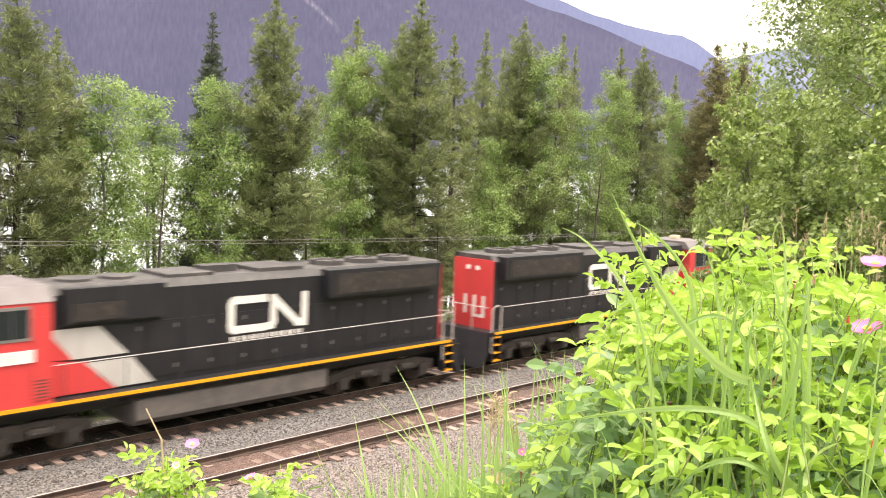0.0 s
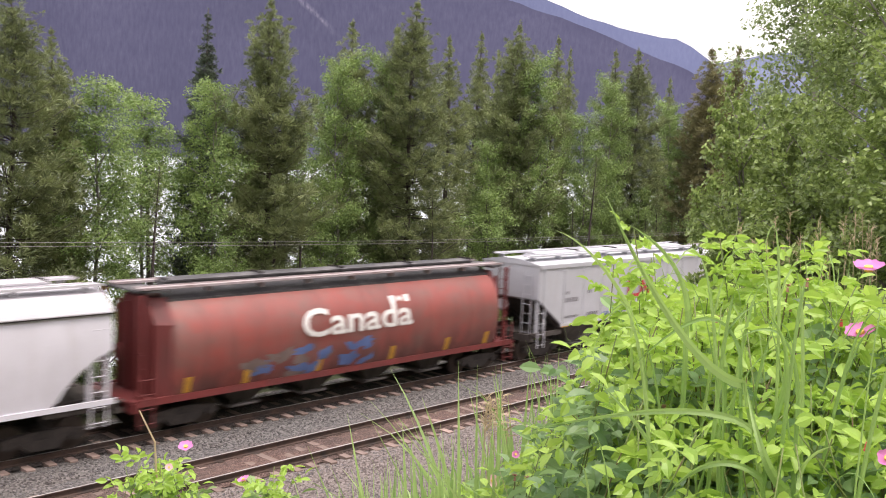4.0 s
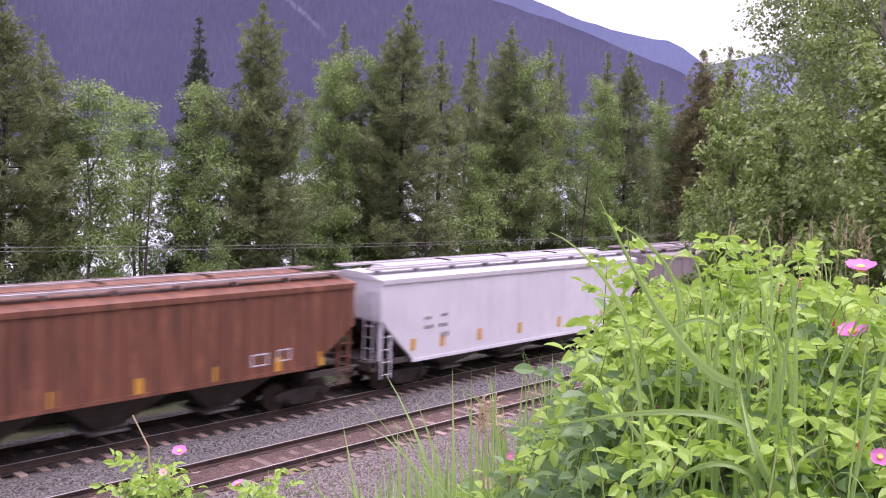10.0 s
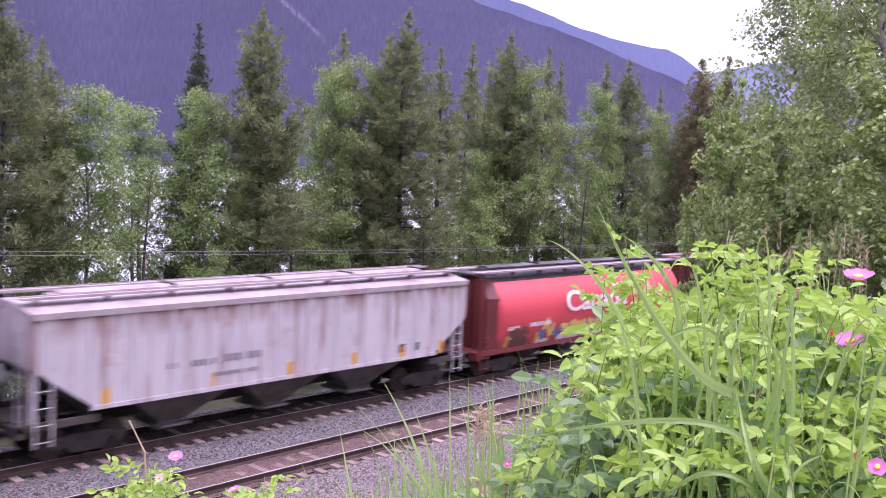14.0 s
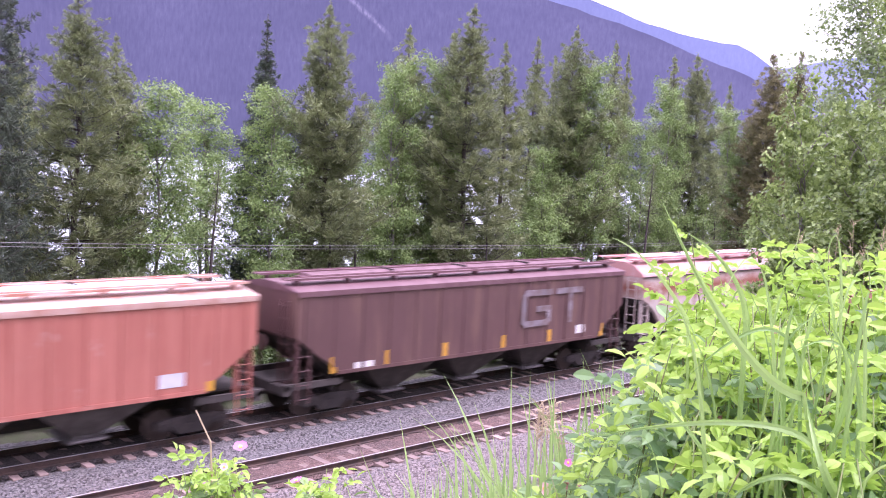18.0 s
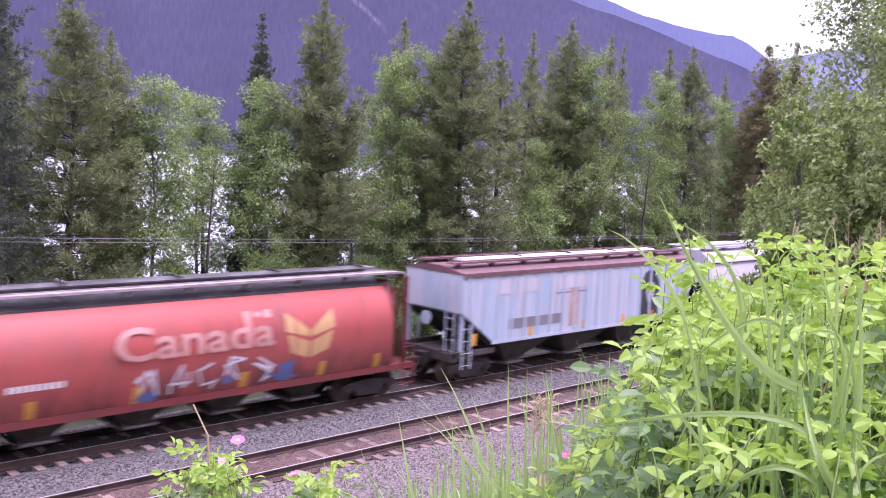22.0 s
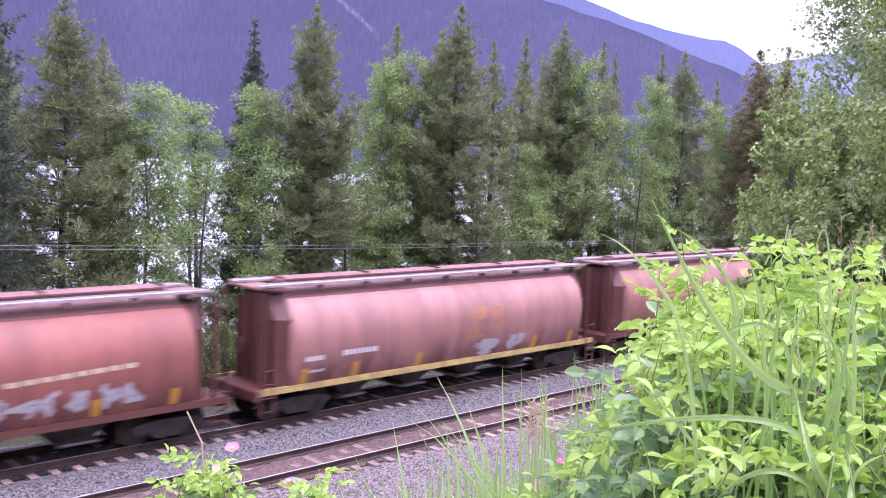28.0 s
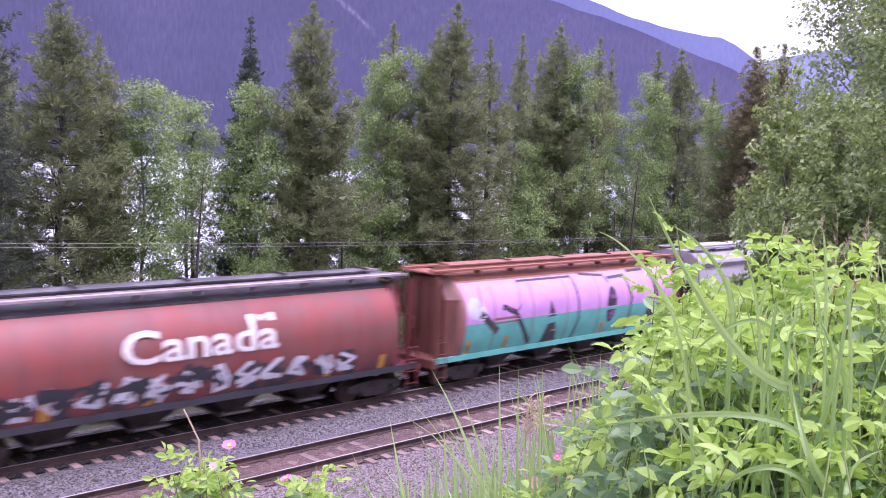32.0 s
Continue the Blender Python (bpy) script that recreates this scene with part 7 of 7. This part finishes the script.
STEM = surf("rose_stem", (0.16, 0.22, 0.06), 0.6, var=0.3, dirt=(0.16, 0.07, 0.05), dirt_at=(0.5, 0.7), dirt_scale=8)
PETAL = leaf("rose_petals", (0.66, 0.14, 0.50), (0.80, 0.34, 0.66), (0.85, 0.3, 0.65), 0.5, 0.35)
PETAL_PALE = leaf("fading_petals", (0.76, 0.40, 0.52), (0.84, 0.58, 0.62), (0.85, 0.5, 0.6), 0.5, 0.35)
POLLEN = surf("stamens", (0.72, 0.52, 0.10), 0.7, var=0.2)
HIP = surf("red_bud", (0.62, 0.06, 0.07), 0.4, var=0.2)


def leaflet(g, p, d, n, length, width):
    """A folded oval leaflet with a pointed tip."""
    s = d.cross(n).normalized()
    n = s.cross(d).normalized()
    k = len(g.v)
    ribs = ((0.0, 0.0, 0.0), (0.28, 0.82, 0.02), (0.58, 1.0, 0.0), (0.84, 0.55, -0.05))
    g.v.append(tuple(p))
    for t, w, b in ribs[1:]:
        c = p + d * length * t + n * length * b
        lift = n * width * 0.22 * w
        g.v += [tuple(c + s * width * 0.5 * w + lift), tuple(c), tuple(c - s * width * 0.5 * w + lift)]
    g.v.append(tuple(p + d * length - n * length * 0.12))
    g.f += [(k, k + 1, k + 2), (k, k + 2, k + 3), (k + 1, k + 4, k + 5, k + 2), (k + 2, k + 5, k + 6, k + 3), (k + 4, k + 7, k + 8, k + 5), (k + 5, k + 8, k + 9, k + 6), (k + 7, k + 10, k + 8), (k + 8, k + 10, k + 9)]


def rose_leaf(g, p, d, r, size):
    """A compound leaf: five or seven leaflets on a stalk."""
    up = Vector((0, 0, 1))
    side = d.cross(up).normalized()
    up2 = side.cross(d).normalized()
    pairs = r.choice((2, 3, 3))
    stalk = size * 2.4
    for i in range(pairs):
        c = p + d * stalk * (0.35 + 0.5 * i / pairs) - up * stalk * 0.06 * i
        for s in (-1, 1):
            dd = (d * 0.45 + side * s * 0.9 + Vector((r.uniform(-0.3, 0.3), r.uniform(-0.3, 0.3), r.uniform(-0.7, 0.3)))).normalized()
            leaflet(g, c, dd, up2 + Vector((r.gauss(0, 0.9), r.gauss(0, 0.9), r.gauss(0, 0.5))), size * r.uniform(0.75, 1.15), size * 0.5)
    leaflet(g, p + d * stalk * 0.88 - up * stalk * 0.1, (d + Vector((0, 0, -0.15))).normalized(), up2 + Vector((r.gauss(0, 0.8), r.gauss(0, 0.8), r.gauss(0, 0.3))), size * 1.15, size * 0.58)


def rose_stem(wood, green, tips, r, foot, top, size, first=0.25):
    """One arching cane with leaves along it and pale young leaves at its tip."""
    foot, top = Vector(foot), Vector(top)
    mid = foot.lerp(top, 0.6) + Vector((r.gauss(0, 0.16), r.gauss(0, 0.16), r.uniform(0.0, 0.15)))
    n = 8
    path = [foot * (1 - t) ** 2 + mid * 2 * t * (1 - t) + top * t * t for t in (i / n for i in range(n + 1))]
    wood.tube(path, 0.003, 5, 0.0012)
    length = (top - foot).length
    count = max(5, int(length * (0.4 + 0.6 * (1 - first)) / 0.055))
    a = r.uniform(0, 6)
    for i in range(count):
        t = first + (1 - first) * (i + 0.5) / count
        q = t * n
        p = path[int(q)].lerp(path[min(n, int(q) + 1)], q - int(q))
        a += 2.4
        d = Vector((math.cos(a), math.sin(a), r.gauss(0.05, 0.6))).normalized()
        young = t > 0.9
        rose_leaf(tips if young else green, p, d, r, size * (0.72 if young else r.uniform(0.55, 1.2)))


def rose_flower(parent, p, face, size, mat=None, r=random.Random(3)):
    """Five broad notched petals round yellow stamens."""
    p, face = Vector(p), Vector(face).normalized()
    u = face.cross(Vector((0.3, 0.2, 1))).normalized()
    w = face.cross(u)
    head = part("flower_centre", Geo().tube([p - face * 0.004, p + face * 0.006], size * 0.16, 8), POLLEN, parent)
    for i in range(5):
        a = 2 * math.pi * i / 5 + r.uniform(-0.1, 0.1)
        d = math.cos(a) * u + math.sin(a) * w
        s = math.cos(a + 1.57) * u + math.sin(a + 1.57) * w
        g = Geo()
        rows = ((0.05, 0.10, 0.0), (0.30, 0.30, 0.05), (0.46, 0.34, 0.14), (0.53, 0.20, 0.20))
        for t, wd, lift in rows:
            for q in (-1, 0, 1):
                g.v.append(tuple(p + d * size * (t - (0.03 if q == 0 and t > 0.5 else 0)) + s * size * wd * q + face * size * (lift + 0.03 * abs(q))))
        for j in range(3):
            for q in range(2):
                k = j * 3 + q
                g.f.append((k, k + 1, k + 4, k + 3))
        part("petal", g.mesh("petal", True), mat or PETAL, head)
    return head


def rose_bush(label, stems, size, seed, flowers=(), buds=(), first=0.25, leaf_mat=None):
    r = random.Random(seed)
    x, y, _ = stems[0][0]
    ob = base("rose_bush", 0, 0, 0, label, "rose bush", "wild roses on the bank")
    wood, green, tips = Geo(), Geo(), Geo()
    for foot, top in stems:
        rose_stem(wood, green, tips, r, foot, top, size, first)
    tagged(part("cane_growth", wood.mesh("cane_growth", True), STEM, ob), kind="stuff")
    tagged(part("foliage", green.mesh("foliage"), leaf_mat or ROSE_LEAF, ob), kind="stuff")
    tagged(part("young_foliage", tips.mesh("young_foliage"), ROSE_TIP, ob), "pale yellow-green young leaves", kind="stuff")
    for p, face, s, m in flowers:
        rose_flower(ob, p, face, s, m, r)
    for p in buds:
        part("bud", Geo().tube([Vector(p) - Vector((0, 0, 0.006)), p, Vector(p) + Vector((0, 0, 0.007))], 0.005, 6, 0.002), HIP, ob)
    return ob


def bank_point(deg, dist):
    """A place on the bank: bearing from the track's direction, and distance from the camera."""
    x, y = dist * math.cos(radians(deg)), dist * math.sin(radians(deg))
    return x, y, ground_z(x, y)


def hedge_top(deg):
    """How far below eye level, as a slope, the plants reach at a bearing."""
    return 0.008 + lerp_table([(16, 0.085), (20.3, 0.080), (22.3, 0.072), (24, 0.077), (26.8, 0.077), (27.9, 0.093), (29.5, 0.108), (31.4, 0.112), (32.4, 0.130), (33.1, 0.165), (33.7, 0.195), (34.7, 0.23), (35.6, 0.26), (36.9, 0.29), (39.2, 0.32), (41.3, 0.35), (44.3, 0.385), (48, 0.41)], deg)


r = random.Random(12)
FLOWERS = {0: [((1.795, 0.601, 8.262), (-0.22, -0.05, 0.97), 0.050, None)], 1: [((1.687, 0.569, 8.158), (-0.45, 0.1, 0.9), 0.046, None)], 2: [((1.734, 0.701, 8.086), (-0.8, -0.3, 0.4), 0.018, None)],
           3: [((1.984, 1.263, 7.943), (-0.8, -0.5, 0.5), 0.022, PETAL_PALE)], 4: [((1.906, 1.555, 7.58), (-0.7, -0.6, 0.5), 0.032, PETAL_PALE), ((2.035, 1.583, 7.62), (-0.7, -0.6, 0.5), 0.02, None)], 5: [((1.387, 0.418, 8.033), (-0.7, -0.3, 0.6), 0.024, None)]}
BUDS = {3: [(1.99, 1.267, 7.982), (2.02, 1.22, 7.986)], 5: [(1.382, 0.444, 8.045)], 7: [(1.80, 0.98, 8.12)]}
for b in range(10):
    stems = []
    lo, hi = ((17.5, 22), (19, 25), (22, 28), (27, 33), (32, 38.5), (15, 20), (24, 31), (29, 36), (35, 42.5), (15, 31))[b]
    for i in range(84 if b == 9 else 46):
        deg = r.uniform(lo, hi)
        dist = r.uniform(1.3, 1.75) if b == 9 else r.uniform(1.6, 3.2) if b not in (4, 8) else r.uniform(2.0, 3.4)
        fx_, fy_, fz_ = bank_point(deg + r.uniform(-7, 7), dist + r.uniform(0.0, 0.5))
        tz = EYE[2] - dist * hedge_top(deg) - (r.uniform(0.16, 0.48) if b == 9 else abs(r.gauss(0, 0.22))) - 0.02
        tz = max(tz, fz_ + 0.35)
        tx, ty, _ = bank_point(deg, dist)
        stems.append(((fx_, fy_, fz_ - 0.03), (tx, ty, tz)))
    rose_bush("bright green wild rose bush with pink flowers" if b in FLOWERS else "bright green wild rose thicket on the bank", stems, 0.049, 100 + b, FLOWERS.get(b, ()), BUDS.get(b, ()))

# spent blooms and buds scattered over the thicket
SPENT = surf("spent_bloom", (0.42, 0.22, 0.16), 0.8, var=0.35, fine=40)
rb = random.Random(91)
spent = base("rose_bush", 2.3, 1.2, ground_z(2.3, 1.2), "wild rose canes with spent brown blooms and buds", "rose bush", "wild roses on the bank")
for i in range(26):
    deg, dist = rb.uniform(18, 38), rb.uniform(1.7, 2.5)
    x, y, gz = bank_point(deg, dist)
    p = Vector((x, y, max(gz + 0.25, EYE[2] - dist * (hedge_top(deg) + 0.02 + abs(rb.gauss(0.05, 0.08))))))
    g = Geo().tube([p - Vector((0, 0, 0.005)), p, p + Vector((0, 0, 0.004))], 0.0032, 6, 0.0022)
    for q in range(7):
        a = q * 0.9 + rb.random()
        d = Vector((math.cos(a), math.sin(a), rb.uniform(0.2, 1.2))).normalized()
        leaflet(g, p + Vector((0, 0, 0.005)), d, Vector((0, 0, 1)), rb.uniform(0.006, 0.013) if i % 4 else 0.004, 0.005)
    bloom = part("spent_bloom" if i % 4 else "bud", g, SPENT if i % 4 else HIP, spent)
    bloom.matrix_parent_inverse = spent.matrix_world.inverted()
    part("stalk", Geo().tube([p - Vector((0, 0, 0.008)), (p.x + 0.02, p.y + 0.02, p.z - 0.12), (p.x + 0.03, p.y + 0.03, gz)], 0.0016, 4, 0.0026), STEM, bloom)

# tall young shoots over the thicket
for deg, dist, slope in ((31.6, 2.2, 0.054), (25.6, 2.1, 0.044), (26.6, 2.0, 0.062), (24.0, 2.0, 0.064), (22.0, 2.0, 0.060), (20.6, 2.1, 0.066), (30.4, 2.2, 0.088), (32.6, 2.3, 0.098)):
    x, y, z = bank_point(deg, dist)
    rose_bush("tall rose shoot with pale young leaves", [((x + 0.03, y, z), (x, y, EYE[2] - dist * slope)), ((x + 0.05, y - 0.03, z), (x + 0.03, y - 0.04, EYE[2] - dist * (slope + 0.03)))], 0.042, int(deg * 10), (), (), 0.72, ROSE_TIP)

# small roses lower on the bank
for lo, hi, dist, n, sl, fl in ((58.5, 61.6, 3.2, 12, 0.312, [((1.616, 2.595, 7.476), (-0.3, -0.3, 0.9), 0.042, None), ((1.56, 2.60, 7.42), (-0.5, -0.7, 0.6), 0.022, PETAL_PALE)]),
                                (51.6, 53.8, 3.0, 7, 0.322, [((1.641, 2.311, 7.438), (-0.3, 0.2, 0.9), 0.034, None)])):
    stems = []
    for i in range(n):
        deg, d = r.uniform(lo, hi), dist + r.uniform(-0.12, 0.2)
        tx, ty, _ = bank_point(deg, d)
        gx, gy, gz = bank_point(deg + r.uniform(-1, 1), d + r.uniform(-0.05, 0.15))
        stems.append(((gx, gy, gz - 0.03), (tx, ty, EYE[2] - d * (sl + abs(r.gauss(0, 0.022)) + 0.012 * abs(deg - (lo + hi) / 2) / (hi - lo)))))
    rose_bush("small wild rose with pink blooms low on the bank", stems, 0.047, 300 + n, fl, (), 0.66, LOW_ROSE_LEAF)


def blade(g, r, foot, lean, length, width, bend, broad=False):
    """A long arching grass blade."""
    p = Vector(foot)
    away = Vector((foot[0], foot[1])).normalized()
    k = min(0, away.x * lean[0] + away.y * lean[1])
    lean = (lean[0] - k * away.x, lean[1] - k * away.y)
    d = Vector((lean[0], lean[1], 1)).normalized()
    s = d.cross(Vector((r.gauss(0, 1), r.gauss(0, 1), 0.1))).normalized()
    if broad:
        s = (Vector((away.y, -away.x, 0)) + 0.35 * s).normalized()
    n = 7 if not broad else 12
    k = len(g.v)
    fall = Vector((lean[0], lean[1], -0.9))
    for i in range(n + 1):
        t = i / n
        w = width * min(1.0, (1 - t) / 0.28) ** 0.8 if i < n else 0.0004
        g.v += [tuple(p - s * w * 0.5), tuple(p + s * w * 0.5)]
        p = p + (d * (1 - bend * t) + fall * bend * t).normalized() * length / n
    for i in range(n):
        g.f.append((k + 2 * i, k + 2 * i + 1, k + 2 * i + 3, k + 2 * i + 2))


g, dry = Geo(), Geo()
r = random.Random(31)
for i in range(900):
    u = r.random()
    if u < 0.78:
        deg, dist = r.uniform(33, 47), r.uniform(2.4, 4.2)
    else:
        deg, dist = r.uniform(14, 38), r.uniform(2.0, 4.2)
    x, y, z = bank_point(deg, dist)
    limit = EYE[2] - dist * (hedge_top(min(50, deg)) + 0.01) + r.gauss(0, 0.03) - abs(r.gauss(0, 0.16))
    tall = limit - z
    if tall < 0.12:
        continue
    a = r.uniform(0, 6.3)
    k = min(abs(r.gauss(0, 0.22)), 0.08 if deg > 31 else 0.6)
    blade(g if r.random() < 0.93 else dry, r, (x, y, z - 0.02), (k * math.cos(a) - 0.05, k * math.sin(a)), tall * r.uniform(0.85, 1.05), r.uniform(0.006, 0.013), r.uniform(0.05, 0.7))
# clumps of tall grass beside the roses: bearing and slope below eye level of the tallest tips
for deg, slope in ((35.3, 0.155), (34.6, 0.175), (36.5, 0.19), (37.8, 0.20), (38.9, 0.195), (46.6, 0.32), (44.6, 0.30), (43.9, 0.305), (42.2, 0.262), (41.6, 0.258), (42.8, 0.305), (41, 0.31), (40, 0.285), (48, 0.34), (49.7, 0.355), (45.5, 0.32), (20.6, 0.02), (19.9, 0.03)):
    dist = r.uniform(2.3, 3.1) if deg > 30 else 2.4
    for q in range(76 if deg > 40.5 else 46):
        x, y, z = bank_point(deg + r.gauss(0, 0.6), dist + r.gauss(0, 0.12))
        h = EYE[2] - dist * (slope + abs(r.gauss(0, 0.07))) - z
        a, k = r.uniform(0, 6.3), abs(r.gauss(0, 0.17))
        blade(g, r, (x, y, z), (k * math.cos(a), k * math.sin(a)), h * r.uniform(0.84, 1.0), r.uniform(0.007, 0.017), r.uniform(0.1, 0.75), r.random() < 0.75)
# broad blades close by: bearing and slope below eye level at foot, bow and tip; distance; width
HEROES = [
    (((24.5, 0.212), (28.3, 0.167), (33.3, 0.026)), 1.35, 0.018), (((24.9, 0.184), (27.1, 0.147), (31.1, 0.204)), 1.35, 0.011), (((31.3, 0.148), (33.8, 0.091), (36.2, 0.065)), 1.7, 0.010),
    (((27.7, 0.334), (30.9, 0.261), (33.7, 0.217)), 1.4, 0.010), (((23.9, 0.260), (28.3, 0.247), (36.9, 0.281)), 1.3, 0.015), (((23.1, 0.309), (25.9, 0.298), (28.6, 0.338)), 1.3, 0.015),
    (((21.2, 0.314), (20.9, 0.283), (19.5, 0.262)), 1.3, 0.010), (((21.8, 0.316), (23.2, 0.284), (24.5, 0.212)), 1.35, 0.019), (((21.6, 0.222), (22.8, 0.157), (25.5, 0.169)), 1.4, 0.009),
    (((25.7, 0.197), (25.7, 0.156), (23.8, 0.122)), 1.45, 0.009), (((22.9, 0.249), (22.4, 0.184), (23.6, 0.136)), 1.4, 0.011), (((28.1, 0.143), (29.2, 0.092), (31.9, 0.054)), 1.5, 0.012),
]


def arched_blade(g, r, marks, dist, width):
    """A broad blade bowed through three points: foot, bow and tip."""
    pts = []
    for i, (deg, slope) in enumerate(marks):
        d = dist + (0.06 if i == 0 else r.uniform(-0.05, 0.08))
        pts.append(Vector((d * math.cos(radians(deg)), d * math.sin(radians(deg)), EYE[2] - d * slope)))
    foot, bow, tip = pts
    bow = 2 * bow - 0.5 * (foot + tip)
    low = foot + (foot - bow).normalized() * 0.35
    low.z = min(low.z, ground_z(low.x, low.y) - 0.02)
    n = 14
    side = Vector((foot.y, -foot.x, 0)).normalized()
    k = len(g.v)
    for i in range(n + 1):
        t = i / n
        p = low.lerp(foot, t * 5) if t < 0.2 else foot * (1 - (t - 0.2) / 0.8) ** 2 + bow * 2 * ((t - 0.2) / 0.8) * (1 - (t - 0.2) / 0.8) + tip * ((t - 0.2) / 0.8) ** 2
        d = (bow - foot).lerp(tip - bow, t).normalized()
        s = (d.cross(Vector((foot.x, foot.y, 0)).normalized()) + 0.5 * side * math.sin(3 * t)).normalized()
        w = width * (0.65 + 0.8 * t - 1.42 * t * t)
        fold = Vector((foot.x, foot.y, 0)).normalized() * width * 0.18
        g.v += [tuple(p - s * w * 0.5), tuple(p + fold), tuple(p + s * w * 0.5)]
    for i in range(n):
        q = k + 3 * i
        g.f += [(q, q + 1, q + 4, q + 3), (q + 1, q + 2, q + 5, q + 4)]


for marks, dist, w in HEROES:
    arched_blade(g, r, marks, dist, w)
for i in range(125):
    deg = r.triangular(15, 36, 22)
    top = hedge_top(deg) + abs(r.gauss(0.05, 0.09))
    way = r.choice((-1, 1)) * r.uniform(1.0, 6.0)
    arched_blade(g, r, ((deg, 0.42), (deg + way * 0.4, top + r.uniform(0.0, 0.08)), (deg + way, top + r.uniform(-0.03, 0.14))), r.uniform(1.35, 2.4), r.uniform(0.003, 0.009))
tagged(part("long_grass", g.mesh("long_grass"), GRASS), "long bright green grass on the bank", "grass", kind="stuff")
# seed heads and dry stalks
for i in range(22):
    deg, dist = r.uniform(17, 25.5), r.uniform(3.2, 5.0)
    x, y, z = bank_point(deg, dist)
    top = EYE[2] - dist * r.uniform(0.03, 0.075)
    lean = r.uniform(-0.14, 0.14)
    dry.tube([(x, y, z), (x + lean * 0.4, y, (z + top) / 2), (x + lean, y + lean, top)], 0.0018, 4, 0.0008)
    for q in range(16):
        t = r.uniform(0, 0.12)
        blade(dry, r, (x + lean - lean * t + r.gauss(0, 0.004), y + lean, top - t), (r.gauss(0, 0.6), r.gauss(0, 0.6)), r.uniform(0.012, 0.035), 0.0022, 0.3)
# drooping brown panicles over the grass
for i in range(9):
    deg, dist = 39.5 + r.gauss(0, 0.7), 2.9 + r.gauss(0, 0.1)
    x, y, z = bank_point(deg, dist)
    top = EYE[2] - dist * (0.245 + abs(r.gauss(0, 0.012)))
    dry.tube([(x, y, z), (x, y, (z + top) / 2), (x + 0.01, y, top)], 0.0018, 4, 0.0008)
    for q in range(20):
        t = r.uniform(0, 0.09)
        blade(dry, r, (x + 0.01 + r.gauss(0, 0.005), y, top - t), (r.gauss(0.2, 0.8), r.gauss(-0.2, 0.8)), r.uniform(0.015, 0.045), 0.003, r.uniform(0.4, 0.9))
dry.tube([(1.68, 2.78, ground_z(1.68, 2.78)), (1.65, 2.80, 7.1), (1.633, 2.815, 7.439), (1.602, 2.866, 7.541)], 0.0045, 5, 0.003)
tagged(part("dry_grass", dry.mesh("dry_grass"), DRY_GRASS), "dry brown grass stalks with seed heads", "dry grass", kind="stuff")

# low grass over the bank
g = Geo()
for i in range(2600):
    x, y = r.uniform(0.7, 6.5), r.uniform(-1.5, 4.5)
    blade(g, r, (x, y, ground_z(x, y) - 0.02), (r.gauss(0, 0.35), r.gauss(0, 0.35)), r.uniform(0.12, 0.34), r.uniform(0.006, 0.014), r.uniform(0.2, 0.8))
for i in range(5000):
    x, y = r.uniform(0.5, 24), r.uniform(3.5, 16.8)
    z = ground_z(x, y)
    for q in range(2):
        blade(g, r, (x + r.gauss(0, 0.05), y + r.gauss(0, 0.05), z - 0.02), (r.gauss(0, 0.3), r.gauss(0, 0.3)), r.uniform(0.25, 0.6), 0.012, r.uniform(0.1, 0.7))
tagged(part("bank_grass", g.mesh("bank_grass"), GRASS), "grass covering the slope down to the siding", "grass", kind="stuff")


def motions():
    """The train runs at an even speed past the camera."""
    for ob, centre in TRAIN:
        walk(ob, [(t, pose(centre + SPEED * t, RAIL_Y, RAIL_Z)) for t in (0.0, 8.0, 16.0, 24.0, 32.0)])
    # wheels roll while their wagon passes
    step, radius = 0.030, 0.46
    for w, car in WHEELS:
        centre = next(c for ob, c in TRAIN if ob == car)
        seen = (max(0.0, (-8 - centre) / SPEED), min(32.0, (62 - centre) / SPEED))
        x, y, z = w.location
        times = [seen[0] + step * i for i in range(max(1, int((seen[1] - seen[0]) / step)))] if seen[1] > seen[0] else []
        rows = [(t, pose(x, y, z, 0, math.degrees(SPEED * (t - seen[0]) / radius) % 360)) for t in times]
        if len(rows) > 1:
            walk(w, ([(0.0, rows[0][1])] if times[0] > 0.01 else []) + rows + ([(32.0, rows[-1][1])] if times[-1] < 31.99 else []))


motions()
